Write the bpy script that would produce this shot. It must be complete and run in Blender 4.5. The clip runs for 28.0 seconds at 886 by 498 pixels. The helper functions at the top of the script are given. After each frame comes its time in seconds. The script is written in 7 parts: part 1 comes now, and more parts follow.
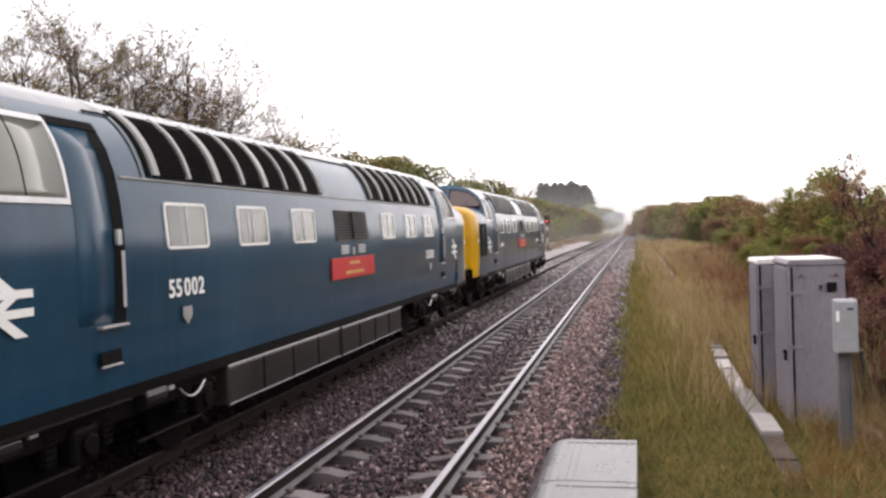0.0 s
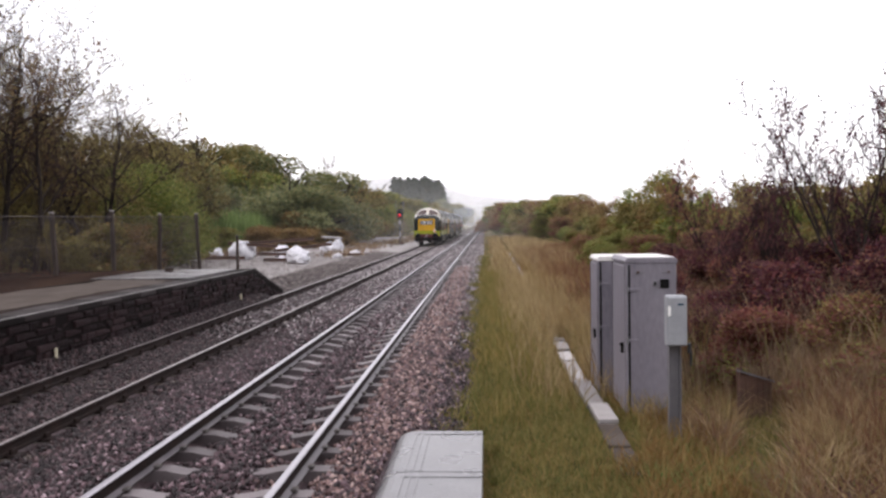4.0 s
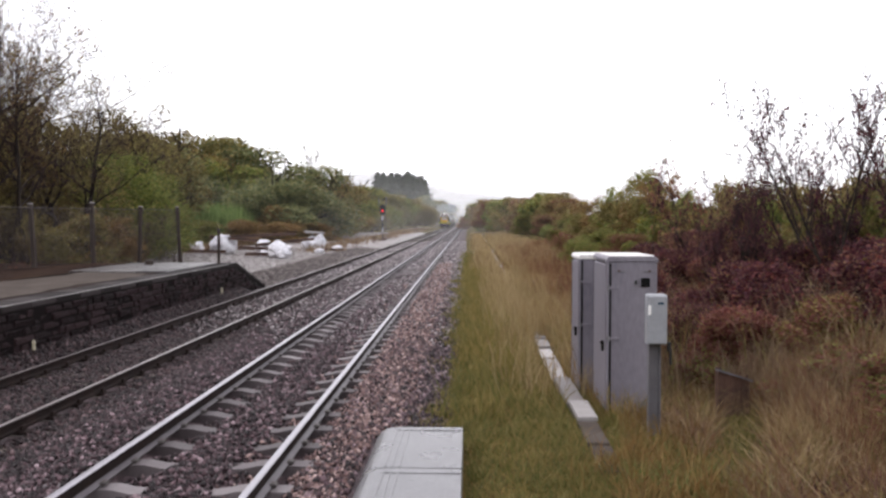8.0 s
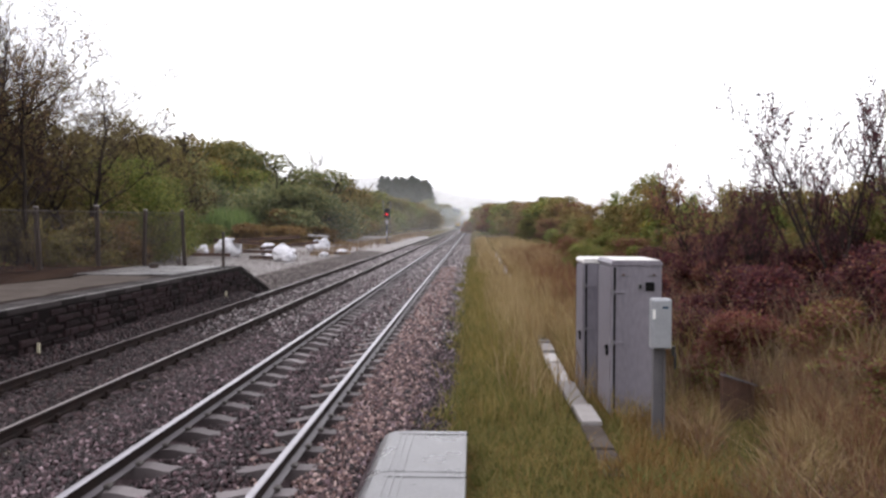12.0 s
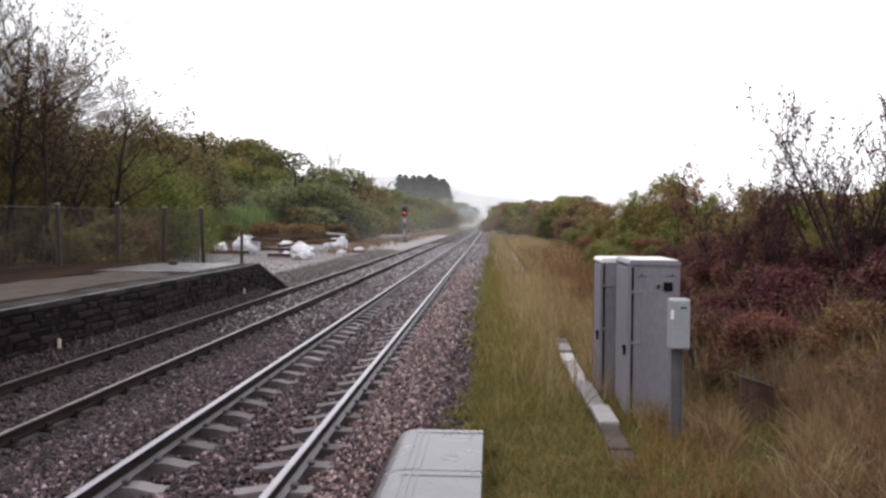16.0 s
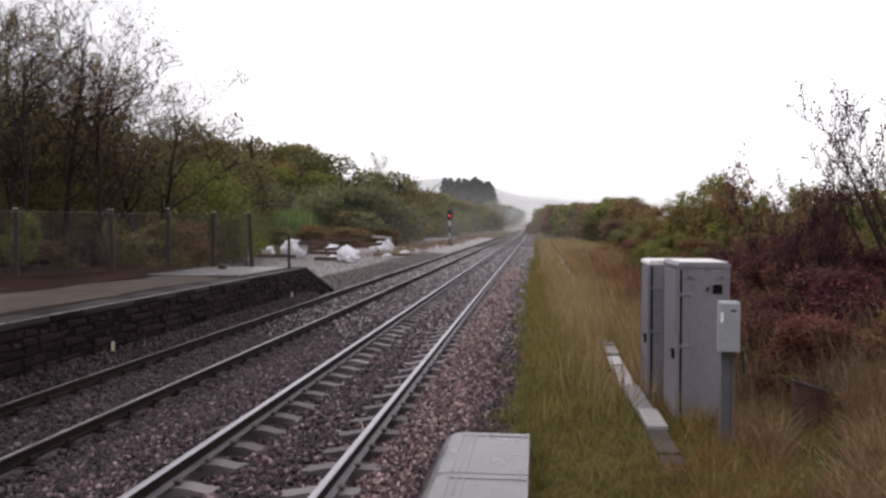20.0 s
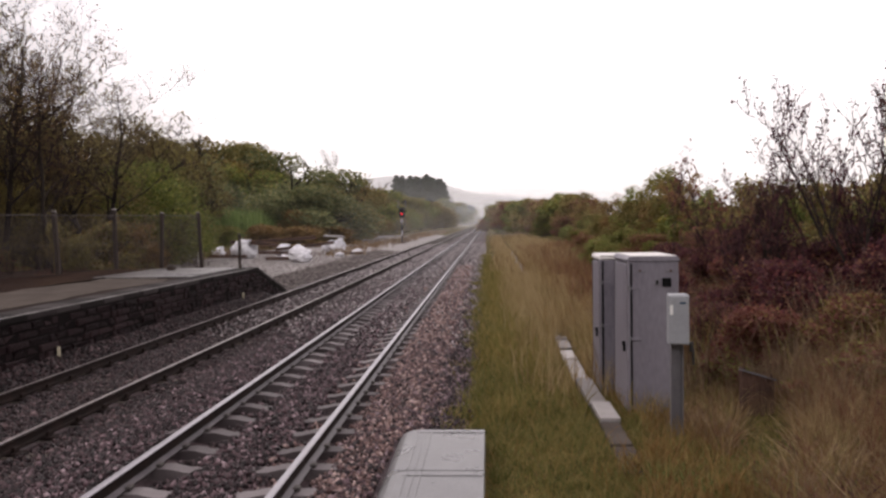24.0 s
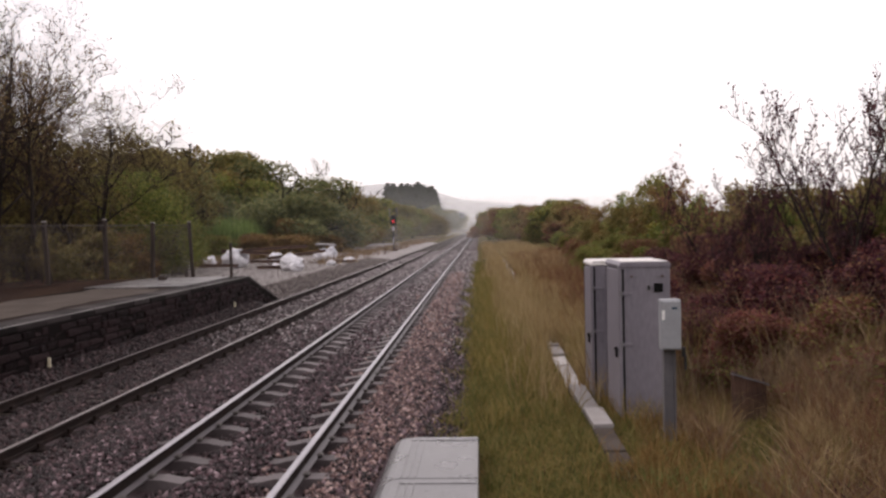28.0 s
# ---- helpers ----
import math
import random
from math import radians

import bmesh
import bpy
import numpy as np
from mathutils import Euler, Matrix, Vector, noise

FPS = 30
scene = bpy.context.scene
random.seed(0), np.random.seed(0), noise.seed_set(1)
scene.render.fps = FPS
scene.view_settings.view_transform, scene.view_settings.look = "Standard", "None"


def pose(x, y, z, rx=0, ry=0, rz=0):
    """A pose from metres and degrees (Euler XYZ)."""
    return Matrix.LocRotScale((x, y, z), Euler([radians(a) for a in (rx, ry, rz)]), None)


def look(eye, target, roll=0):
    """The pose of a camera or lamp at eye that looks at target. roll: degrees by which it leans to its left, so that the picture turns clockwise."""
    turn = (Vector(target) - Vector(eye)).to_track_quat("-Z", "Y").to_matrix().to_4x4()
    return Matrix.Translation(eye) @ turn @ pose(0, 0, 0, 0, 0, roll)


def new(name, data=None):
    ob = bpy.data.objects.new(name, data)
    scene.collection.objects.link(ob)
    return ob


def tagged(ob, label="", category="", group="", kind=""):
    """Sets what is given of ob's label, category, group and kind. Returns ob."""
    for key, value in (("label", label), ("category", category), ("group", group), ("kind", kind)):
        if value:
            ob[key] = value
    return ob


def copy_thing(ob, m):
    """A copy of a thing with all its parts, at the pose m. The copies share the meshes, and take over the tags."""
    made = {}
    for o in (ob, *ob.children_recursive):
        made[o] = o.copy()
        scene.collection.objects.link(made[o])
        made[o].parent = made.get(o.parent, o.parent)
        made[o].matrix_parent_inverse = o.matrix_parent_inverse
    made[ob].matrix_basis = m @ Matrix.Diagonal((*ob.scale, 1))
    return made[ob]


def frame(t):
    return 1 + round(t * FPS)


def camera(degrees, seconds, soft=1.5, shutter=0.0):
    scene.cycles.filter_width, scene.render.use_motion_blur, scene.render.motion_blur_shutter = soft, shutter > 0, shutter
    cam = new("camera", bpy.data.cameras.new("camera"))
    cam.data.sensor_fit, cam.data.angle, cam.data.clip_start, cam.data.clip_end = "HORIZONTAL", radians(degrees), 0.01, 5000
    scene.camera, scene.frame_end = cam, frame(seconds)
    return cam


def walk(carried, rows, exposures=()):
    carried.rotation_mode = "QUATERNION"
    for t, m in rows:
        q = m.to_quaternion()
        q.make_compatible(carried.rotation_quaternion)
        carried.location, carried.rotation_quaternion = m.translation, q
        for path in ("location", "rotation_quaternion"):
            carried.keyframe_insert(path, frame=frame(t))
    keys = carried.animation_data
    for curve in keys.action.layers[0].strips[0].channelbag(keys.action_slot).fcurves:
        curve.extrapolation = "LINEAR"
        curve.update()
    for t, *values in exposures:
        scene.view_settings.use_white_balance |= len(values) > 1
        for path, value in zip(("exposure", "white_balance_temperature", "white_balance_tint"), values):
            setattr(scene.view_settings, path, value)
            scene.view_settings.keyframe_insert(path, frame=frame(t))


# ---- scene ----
cam = camera(55.0, 28.0, soft=2.7, shutter=0.0)
PATH = [
    (0, pose(0, 0, 2.18, 88.95, 2.10, 12.75)),
    (0.5, pose(0, 0, 2.18, 89.04, 2.03, 10.83)),
    (1, pose(0, 0, 2.18, 88.72, 1.96, 9.35)),
    (1.5, pose(0, 0, 2.18, 87.94, 1.72, 8.35)),
    (2, pose(0, 0, 2.18, 87.94, 1.23, 7.16)),
    (2.5, pose(0, 0, 2.18, 87.93, 1.28, 5.70)),
    (3, pose(0, 0, 2.18, 87.84, 0.93, 4.27)),
    (3.5, pose(0, 0, 2.18, 88.30, 0.80, 3.43)),
    (5.5, pose(0, 0, 2.18, 87.74, 0.47, 2.02)),
    (6, pose(0, 0, 2.18, 87.64, 0.21, 1.91)),
    (6.5, pose(0, 0, 2.18, 87.86, -0.22, 1.78)),
    (7, pose(0, 0, 2.18, 87.87, 0.02, 1.81)),
    (7.5, pose(0, 0, 2.18, 87.81, -0.01, 1.86)),
    (8, pose(0, 0, 2.18, 87.99, 0.00, 1.71)),
    (8.5, pose(0, 0, 2.18, 88.23, -0.26, 1.58)),
    (9, pose(0, 0, 2.18, 88.31, -0.31, 1.63)),
    (9.5, pose(0, 0, 2.18, 88.36, -0.40, 1.56)),
    (10, pose(0, 0, 2.18, 88.22, -0.06, 1.79)),
    (10.5, pose(0, 0, 2.18, 88.24, 0.01, 1.82)),
    (11, pose(0, 0, 2.18, 88.08, 0.09, 1.94)),
    (11.5, pose(0, 0, 2.18, 88.10, -0.18, 1.94)),
    (12, pose(0, 0, 2.18, 88.24, -0.10, 2.00)),
    (12.5, pose(0, 0, 2.18, 88.18, -0.08, 2.10)),
    (14.5, pose(0, 0, 2.18, 88.47, -0.08, 2.78)),
    (15, pose(0, 0, 2.18, 88.19, 0.08, 3.06)),
    (15.5, pose(0, 0, 2.18, 88.22, 0.10, 3.09)),
    (16, pose(0, 0, 2.18, 88.15, -0.38, 3.18)),
    (16.5, pose(0, 0, 2.18, 88.10, -0.15, 2.24)),
    (17, pose(0, 0, 2.18, 88.39, 0.16, 1.97)),
    (17.1, pose(0, 0, 2.18, 88.30, -0.26, 2.36)),
    (17.2, pose(0, 0, 2.18, 88.72, -0.69, 3.95)),
    (17.3, pose(0, 0, 2.18, 88.49, -1.11, 6.52)),
    (17.4, pose(0, 0, 2.18, 88.39, -1.53, 7.95)),
    (17.5, pose(0, 0, 2.18, 88.25, -1.95, 9.06)),
    (17.6, pose(0, 0, 2.18, 88.21, -1.91, 9.39)),
    (17.7, pose(0, 0, 2.18, 88.34, -1.88, 9.88)),
    (17.8, pose(0, 0, 2.18, 88.79, -1.84, 11.34)),
    (17.9, pose(0, 0, 2.18, 89.07, -1.82, 12.95)),
    (18, pose(0, 0, 2.18, 89.38, -1.80, 14.27)),
    (18.2, pose(0, 0, 2.18, 89.48, -1.64, 13.71)),
    (18.4, pose(0, 0, 2.18, 89.77, -1.47, 12.08)),
    (18.5, pose(0, 0, 2.18, 89.97, -1.38, 11.36)),
    (18.6, pose(0, 0, 2.18, 89.98, -1.17, 10.58)),
    (18.8, pose(0, 0, 2.18, 89.57, -0.76, 8.98)),
    (19, pose(0, 0, 2.18, 89.16, -0.35, 8.10)),
    (19.5, pose(0, 0, 2.18, 88.70, 0.02, 7.41)),
    (20, pose(0, 0, 2.18, 88.34, -0.01, 6.22)),
    (20.5, pose(0, 0, 2.18, 88.42, 0.54, 5.98)),
    (21, pose(0, 0, 2.18, 89.04, 0.29, 5.14)),
    (21.5, pose(0, 0, 2.18, 89.08, 0.52, 4.32)),
    (23.5, pose(0, 0, 2.18, 88.61, 1.03, 3.19)),
    (24, pose(0, 0, 2.18, 88.15, 0.76, 3.01)),
    (24.5, pose(0, 0, 2.18, 87.87, 0.53, 2.44)),
    (25, pose(0, 0, 2.18, 87.97, 0.67, 2.05)),
    (25.5, pose(0, 0, 2.18, 87.91, 0.69, 1.88)),
    (26, pose(0, 0, 2.18, 88.03, 0.94, 2.03)),
    (26.5, pose(0, 0, 2.18, 88.06, 1.03, 2.20)),
    (27, pose(0, 0, 2.18, 88.14, 0.83, 2.10)),
    (27.5, pose(0, 0, 2.18, 88.35, 0.99, 2.34)),
    (28, pose(0, 0, 2.18, 88.63, 1.24, 2.44)),
]
EXPOSURES = [(0, 0.36, 6950, 22), (0.6, 0.16, 7000, 29), (1.0, 0.12, 7350, 35), (1.6, 0.1, 7150, 32), (2, 0.1, 6850, 27), (3, 0.12, 6650, 23), (5, 0.15, 6570, 21), (12, 0.12, 6540, 20), (17, 0.0, 6540, 19), (18, -0.24, 6560, 20), (21, -0.32, 6700, 22), (24, -0.36, 7050, 26), (28, -0.38, 7050, 26)]
walk(cam, PATH, EXPOSURES)

# ---- world, sun ----
world = bpy.data.worlds.new("overcast")
scene.world = world
world.use_nodes = True


def build_sky():
    nt = world.node_tree
    n, ln = nt.nodes, nt.links
    n.clear()
    out = n.new("ShaderNodeOutputWorld")
    bg = n.new("ShaderNodeBackground")
    bg2 = n.new("ShaderNodeBackground")
    add = n.new("ShaderNodeAddShader")
    sky = n.new("ShaderNodeTexSky")
    sky.sky_type = "NISHITA"
    sky.sun_disc = False
    sky.sun_elevation = radians(45)
    sky.sun_rotation = radians(-78)
    ln.new(sky.outputs[0], bg.inputs[0])
    bg.inputs[1].default_value = 0.02
    tc = n.new("ShaderNodeTexCoord")
    mp = n.new("ShaderNodeMapping")
    mp.inputs["Scale"].default_value = (1, 1, 3.0)
    nz = n.new("ShaderNodeTexNoise")
    nz.inputs["Scale"].default_value = 2.2
    nz.inputs["Detail"].default_value = 5
    ramp = n.new("ShaderNodeValToRGB")
    ramp.color_ramp.elements[0].position = 0.39
    ramp.color_ramp.elements[0].color = (0.81, 0.85, 0.86, 1)
    ramp.color_ramp.elements[1].position = 0.66
    ramp.color_ramp.elements[1].color = (0.98, 1.01, 1.0, 1)
    ln.new(tc.outputs["Generated"], mp.inputs[0])
    ln.new(mp.outputs[0], nz.inputs[0])
    ln.new(nz.outputs[0], ramp.inputs[0])
    ln.new(ramp.outputs[0], bg2.inputs[0])
    bg2.inputs[1].default_value = SKY
    ln.new(bg.outputs[0], add.inputs[0])
    ln.new(bg2.outputs[0], add.inputs[1])
    ln.new(add.outputs[0], out.inputs[0])


SKY = 1.6
build_sky()
sun = new("sun", bpy.data.lights.new("sun", "SUN"))
sun.data.energy = 0.9
sun.data.angle = radians(25)
sun.data.color = (1.0, 0.97, 0.92)
sun.matrix_world = look((-45, 10, 45), (0, 20, 0))


# ---- materials ----
def surface(name, colours, rough=0.85, metal=0.0, scale=4.0, fine=40.0, bump=0.25, depth=0.01, random_by=None, spec=0.5,
            positions=None, stretch=(1, 1, 1), streak=0.0, transmit=0.0):
    """Noise at two scales chooses among the colours; a fine noise gives relief."""
    m = bpy.data.materials.new(name)
    m.use_nodes = True
    nt = m.node_tree
    n, ln = nt.nodes, nt.links
    bsdf = n["Principled BSDF"]
    tc = n.new("ShaderNodeTexCoord")
    mp = n.new("ShaderNodeMapping")
    mp.inputs["Scale"].default_value = stretch
    ln.new(tc.outputs["Object"], mp.inputs[0])
    a = n.new("ShaderNodeTexNoise")
    a.inputs["Scale"].default_value = scale
    a.inputs["Detail"].default_value = 4
    b = n.new("ShaderNodeTexNoise")
    b.inputs["Scale"].default_value = fine
    b.inputs["Detail"].default_value = 3
    for q in (a, b):
        ln.new(mp.outputs[0], q.inputs[0])
    mix = n.new("ShaderNodeMix")
    mix.data_type = "FLOAT"
    mix.inputs[0].default_value = 0.4
    ln.new(a.outputs[0], mix.inputs[2])
    ln.new(b.outputs[0], mix.inputs[3])
    value = mix.outputs[0]
    if random_by:
        if random_by == "island":
            g = n.new("ShaderNodeNewGeometry")
            r = g.outputs["Random Per Island"]
        else:
            g = n.new("ShaderNodeObjectInfo")
            r = g.outputs["Random"]
        mr = n.new("ShaderNodeMix")
        mr.data_type = "FLOAT"
        mr.inputs[0].default_value = 0.7 if random_by == "island" else 0.45
        ln.new(value, mr.inputs[2])
        ln.new(r, mr.inputs[3])
        value = mr.outputs[0]
    ramp = n.new("ShaderNodeValToRGB")
    cr = ramp.color_ramp
    k = len(colours)
    lo, hi = (0.12, 0.88) if random_by == "island" else (0.3, 0.7)
    for i, c in enumerate(colours):
        p = positions[i] if positions else lo + (hi - lo) * i / max(1, k - 1)
        e = cr.elements[i] if i < 2 else cr.elements.new(p)
        e.position = p
        e.color = (*c, 1)
    ln.new(value, ramp.inputs[0])
    ln.new(ramp.outputs[0], bsdf.inputs["Base Color"])
    bsdf.inputs["Metallic"].default_value = metal
    bsdf.inputs["Specular IOR Level"].default_value = spec
    rr = n.new("ShaderNodeMapRange")
    rr.inputs["To Min"].default_value = max(0.02, rough - 0.12)
    rr.inputs["To Max"].default_value = min(1, rough + 0.12)
    ln.new(a.outputs[0], rr.inputs[0])
    ln.new(rr.outputs[0], bsdf.inputs["Roughness"])
    if bump:
        bp = n.new("ShaderNodeBump")
        bp.inputs["Strength"].default_value = bump
        bp.inputs["Distance"].default_value = depth
        ln.new(b.outputs[0], bp.inputs["Height"])
        ln.new(bp.outputs[0], bsdf.inputs["Normal"])
    if transmit:
        tr = n.new("ShaderNodeBsdfTranslucent")
        ln.new(ramp.outputs[0], tr.inputs[0])
        ms = n.new("ShaderNodeMixShader")
        ms.inputs[0].default_value = transmit
        ln.new(bsdf.outputs[0], ms.inputs[1])
        ln.new(tr.outputs[0], ms.inputs[2])
        ln.new(ms.outputs[0], n["Material Output"].inputs[0])
    return m


M = {}
M["ballast"] = surface("ballast", [(0.015, 0.0088, 0.0102), (0.04, 0.0258, 0.029), (0.083, 0.0575, 0.063), (0.175, 0.133, 0.142)], 0.7, scale=3, fine=28, bump=0.9, depth=0.05, spec=0.2)
M["stone"] = surface("ballast_stone", [(0.0045, 0.0021, 0.0027), (0.0145, 0.0071, 0.0089), (0.037, 0.0193, 0.0232), (0.105, 0.062, 0.071), (0.52, 0.4, 0.43)], 0.5, spec=0.3, scale=6, fine=60, random_by="island", positions=[0.1, 0.4, 0.6, 0.78, 0.95])
M["stone_dark"] = surface("oily_ballast_stone", [(0.004, 0.0019, 0.0022), (0.012, 0.0062, 0.007), (0.027, 0.0147, 0.0163), (0.062, 0.037, 0.039), (0.32, 0.225, 0.23)], 0.5, spec=0.25, scale=6, fine=60, random_by="island", positions=[0.1, 0.4, 0.6, 0.8, 0.97])
# Lighter copy of the ballast stone: distant wet sheen put into the colour
M["stone_far_sheen"] = surface("ballast_stone_far_sheen", [(0.035, 0.028, 0.03), (0.1, 0.083, 0.086), (0.2, 0.172, 0.175), (0.36, 0.32, 0.32), (0.66, 0.6, 0.6)], 0.42, spec=0.45, scale=6, fine=60, random_by="island", positions=[0.1, 0.4, 0.6, 0.78, 0.95])
M["stone_yard"] = surface("yard_stone", [(0.03, 0.024, 0.023), (0.072, 0.059, 0.056), (0.13, 0.11, 0.104), (0.21, 0.18, 0.172), (0.42, 0.38, 0.365)], 0.6, spec=0.25, scale=6, fine=60, random_by="island", positions=[0.1, 0.4, 0.6, 0.8, 0.97])
M["stone_pink"] = surface("ballast_stone_pink", [(0.03, 0.016, 0.016), (0.1, 0.056, 0.052), (0.2, 0.125, 0.115), (0.48, 0.36, 0.33)], 0.62, spec=0.3, scale=6, fine=60, random_by="island")
M["sleeper"] = surface("concrete_sleeper", [(0.055, 0.043, 0.045), (0.105, 0.087, 0.09), (0.17, 0.148, 0.151)], 0.6, scale=5, fine=45, random_by="object")
M["timber_sleeper"] = surface("timber_sleeper", [(0.022, 0.016, 0.013), (0.045, 0.034, 0.026), (0.08, 0.062, 0.048)], 0.7, scale=5, fine=45, random_by="object", stretch=(1, 6, 1))
M["rail_top"] = surface("worn_rail_head", [(0.3, 0.285, 0.31), (0.41, 0.39, 0.42)], 0.33, metal=0.85, scale=2, fine=60, bump=0.05)
M["rail_dull"] = surface("dull_rail_head", [(0.2, 0.17, 0.165), (0.37, 0.33, 0.33)], 0.32, metal=0.7, scale=2, fine=60, bump=0.05)
# Pale tone puts the skylight on the rail foot into its colour
M["rail_foot"] = surface("skylit_rail_foot", [(0.05, 0.041, 0.046), (0.09, 0.077, 0.085), (0.15, 0.132, 0.142)], 0.45, scale=3, fine=40, bump=0.1)
M["edge_glint"] = surface("coping_edge_glint", [(0.08, 0.073, 0.07), (0.18, 0.17, 0.165), (0.34, 0.33, 0.32)], 0.6, scale=2, fine=20, bump=0.1)
# Rust, taken nearly black for the shade on the web
M["rail_rust_shade"] = surface("rusty_shaded_rail_web", [(0.009, 0.006, 0.006), (0.018, 0.0115, 0.01), (0.034, 0.021, 0.018)], 0.8, spec=0.15, scale=4, fine=50, bump=0.3)
M["iron"] = surface("dark_wet_iron", [(0.03, 0.026, 0.025), (0.06, 0.05, 0.045), (0.1, 0.075, 0.06)], 0.55, scale=6, fine=50)
M["soil"] = surface("grassy_soil", [(0.03, 0.026, 0.01), (0.06, 0.05, 0.016), (0.1, 0.075, 0.025), (0.15, 0.1, 0.04)], 0.95, spec=0.04, scale=0.9, fine=9, bump=0.8, depth=0.08)
M["yard"] = surface("wet_gravel_yard", [(0.1, 0.088, 0.084), (0.19, 0.168, 0.16), (0.28, 0.252, 0.242)], 0.55, spec=0.35, scale=0.5, fine=14, bump=0.6, depth=0.03)
M["tarmac"] = surface("platform_tarmac", [(0.013, 0.009, 0.0075), (0.025, 0.018, 0.015), (0.045, 0.034, 0.028)], 0.92, spec=0.03, scale=0.8, fine=30, bump=0.4)
M["path"] = surface("pale_worn_path", [(0.04, 0.031, 0.026), (0.068, 0.055, 0.047), (0.105, 0.088, 0.076)], 0.85, spec=0.08, scale=1.6, fine=30, bump=0.4)
M["leaf_litter"] = surface("leaf_litter", [(0.012, 0.007, 0.006), (0.028, 0.016, 0.012), (0.06, 0.036, 0.022)], 0.95, spec=0.05, scale=0.9, fine=18, bump=0.8, depth=0.05)
M["flag"] = surface("wet_paving_flag", [(0.03, 0.026, 0.026), (0.07, 0.062, 0.061), (0.13, 0.12, 0.118)], 0.3, spec=0.6, scale=2.5, fine=30, random_by="object")
M["coping"] = surface("wet_coping_stone", [(0.009, 0.007, 0.007), (0.02, 0.016, 0.016), (0.045, 0.038, 0.038)], 0.75, spec=0.1, scale=2.5, fine=30, random_by="object")
M["block"] = surface("sooty_wall_block", [(0.006, 0.0032, 0.0037), (0.0125, 0.0066, 0.0074), (0.022, 0.0125, 0.0136), (0.042, 0.026, 0.027)], 0.75, spec=0.12, scale=1.2, fine=22, bump=0.8, depth=0.03, random_by="object", positions=[0.25, 0.45, 0.62, 0.85])
M["mortar"] = surface("sooty_mortar", [(0.004, 0.0026, 0.0026), (0.009, 0.006, 0.006)], 0.95, spec=0.1)
M["concrete"] = surface("smooth_wet_concrete", [(0.07, 0.07, 0.074), (0.115, 0.115, 0.121), (0.175, 0.175, 0.181)], 0.3, scale=2.2, fine=35, bump=0.12, stretch=(1, 1, 1))
M["trough"] = surface("trough_concrete", [(0.16, 0.145, 0.14), (0.28, 0.262, 0.255), (0.4, 0.378, 0.37)], 0.6, scale=5, fine=30, random_by="object")
M["cabinet"] = surface("grey_cabinet_paint", [(0.118, 0.107, 0.13), (0.17, 0.158, 0.184), (0.215, 0.202, 0.228)], 0.5, scale=1.5, fine=26, bump=0.06, stretch=(1, 1, 0.35))
# Near-white tone holds the highlight that the sky puts on the lids
M["cabinet_top"] = surface("lid_sky_highlight", [(0.4, 0.37, 0.35), (0.62, 0.6, 0.58), (0.72, 0.71, 0.7)], 0.45, scale=4, fine=30, bump=0.08)
M["box_grey"] = surface("pale_grey_box_paint", [(0.21, 0.222, 0.24), (0.3, 0.312, 0.33)], 0.45, scale=2, fine=30, bump=0.05)
M["void"] = surface("matt_black_recess_shade", [(0.004, 0.004, 0.004), (0.01, 0.01, 0.01)], 0.95, spec=0.1)
M["black"] = surface("black_plastic", [(0.012, 0.012, 0.013), (0.03, 0.03, 0.03)], 0.5)
M["rust"] = surface("rusted_steel", [(0.03, 0.015, 0.011), (0.075, 0.036, 0.024), (0.12, 0.064, 0.044)], 0.8)
M["galv"] = surface("galvanised_steel", [(0.11, 0.105, 0.115), (0.18, 0.175, 0.185)], 0.55, metal=0.3)
M["fence_post"] = surface("dark_stained_post", [(0.018, 0.011, 0.0085), (0.036, 0.024, 0.019), (0.065, 0.047, 0.038)], 0.85, stretch=(1, 1, 0.2))
M["gilt"] = surface("faded_gilt_letters", [(0.42, 0.26, 0.07), (0.6, 0.4, 0.13)], 0.5)
M["wire"] = surface("weathered_fence_wire", [(0.06, 0.05, 0.05), (0.12, 0.105, 0.105)], 0.8, metal=0.0, spec=0.2)
M["bag"] = surface("white_woven_sack", [(0.3, 0.3, 0.33), (0.62, 0.62, 0.66), (0.82, 0.82, 0.85)], 0.7, scale=2.2, fine=14, bump=0.9, depth=0.06)
M["white"] = surface("white_paint", [(0.68, 0.68, 0.66), (0.8, 0.8, 0.78)], 0.5)
M["marker"] = surface("yellowed_marker_paint", [(0.5, 0.45, 0.3), (0.72, 0.68, 0.52)], 0.6)
M["bark"] = surface("dark_wet_bark", [(0.01, 0.0075, 0.007), (0.024, 0.018, 0.015), (0.045, 0.036, 0.031)], 0.95, spec=0.15, scale=3, fine=25, bump=0.7, stretch=(1, 1, 0.3))
M["twig"] = surface("bare_twigs", [(0.024, 0.016, 0.016), (0.055, 0.037, 0.034)], 0.95, spec=0.1)
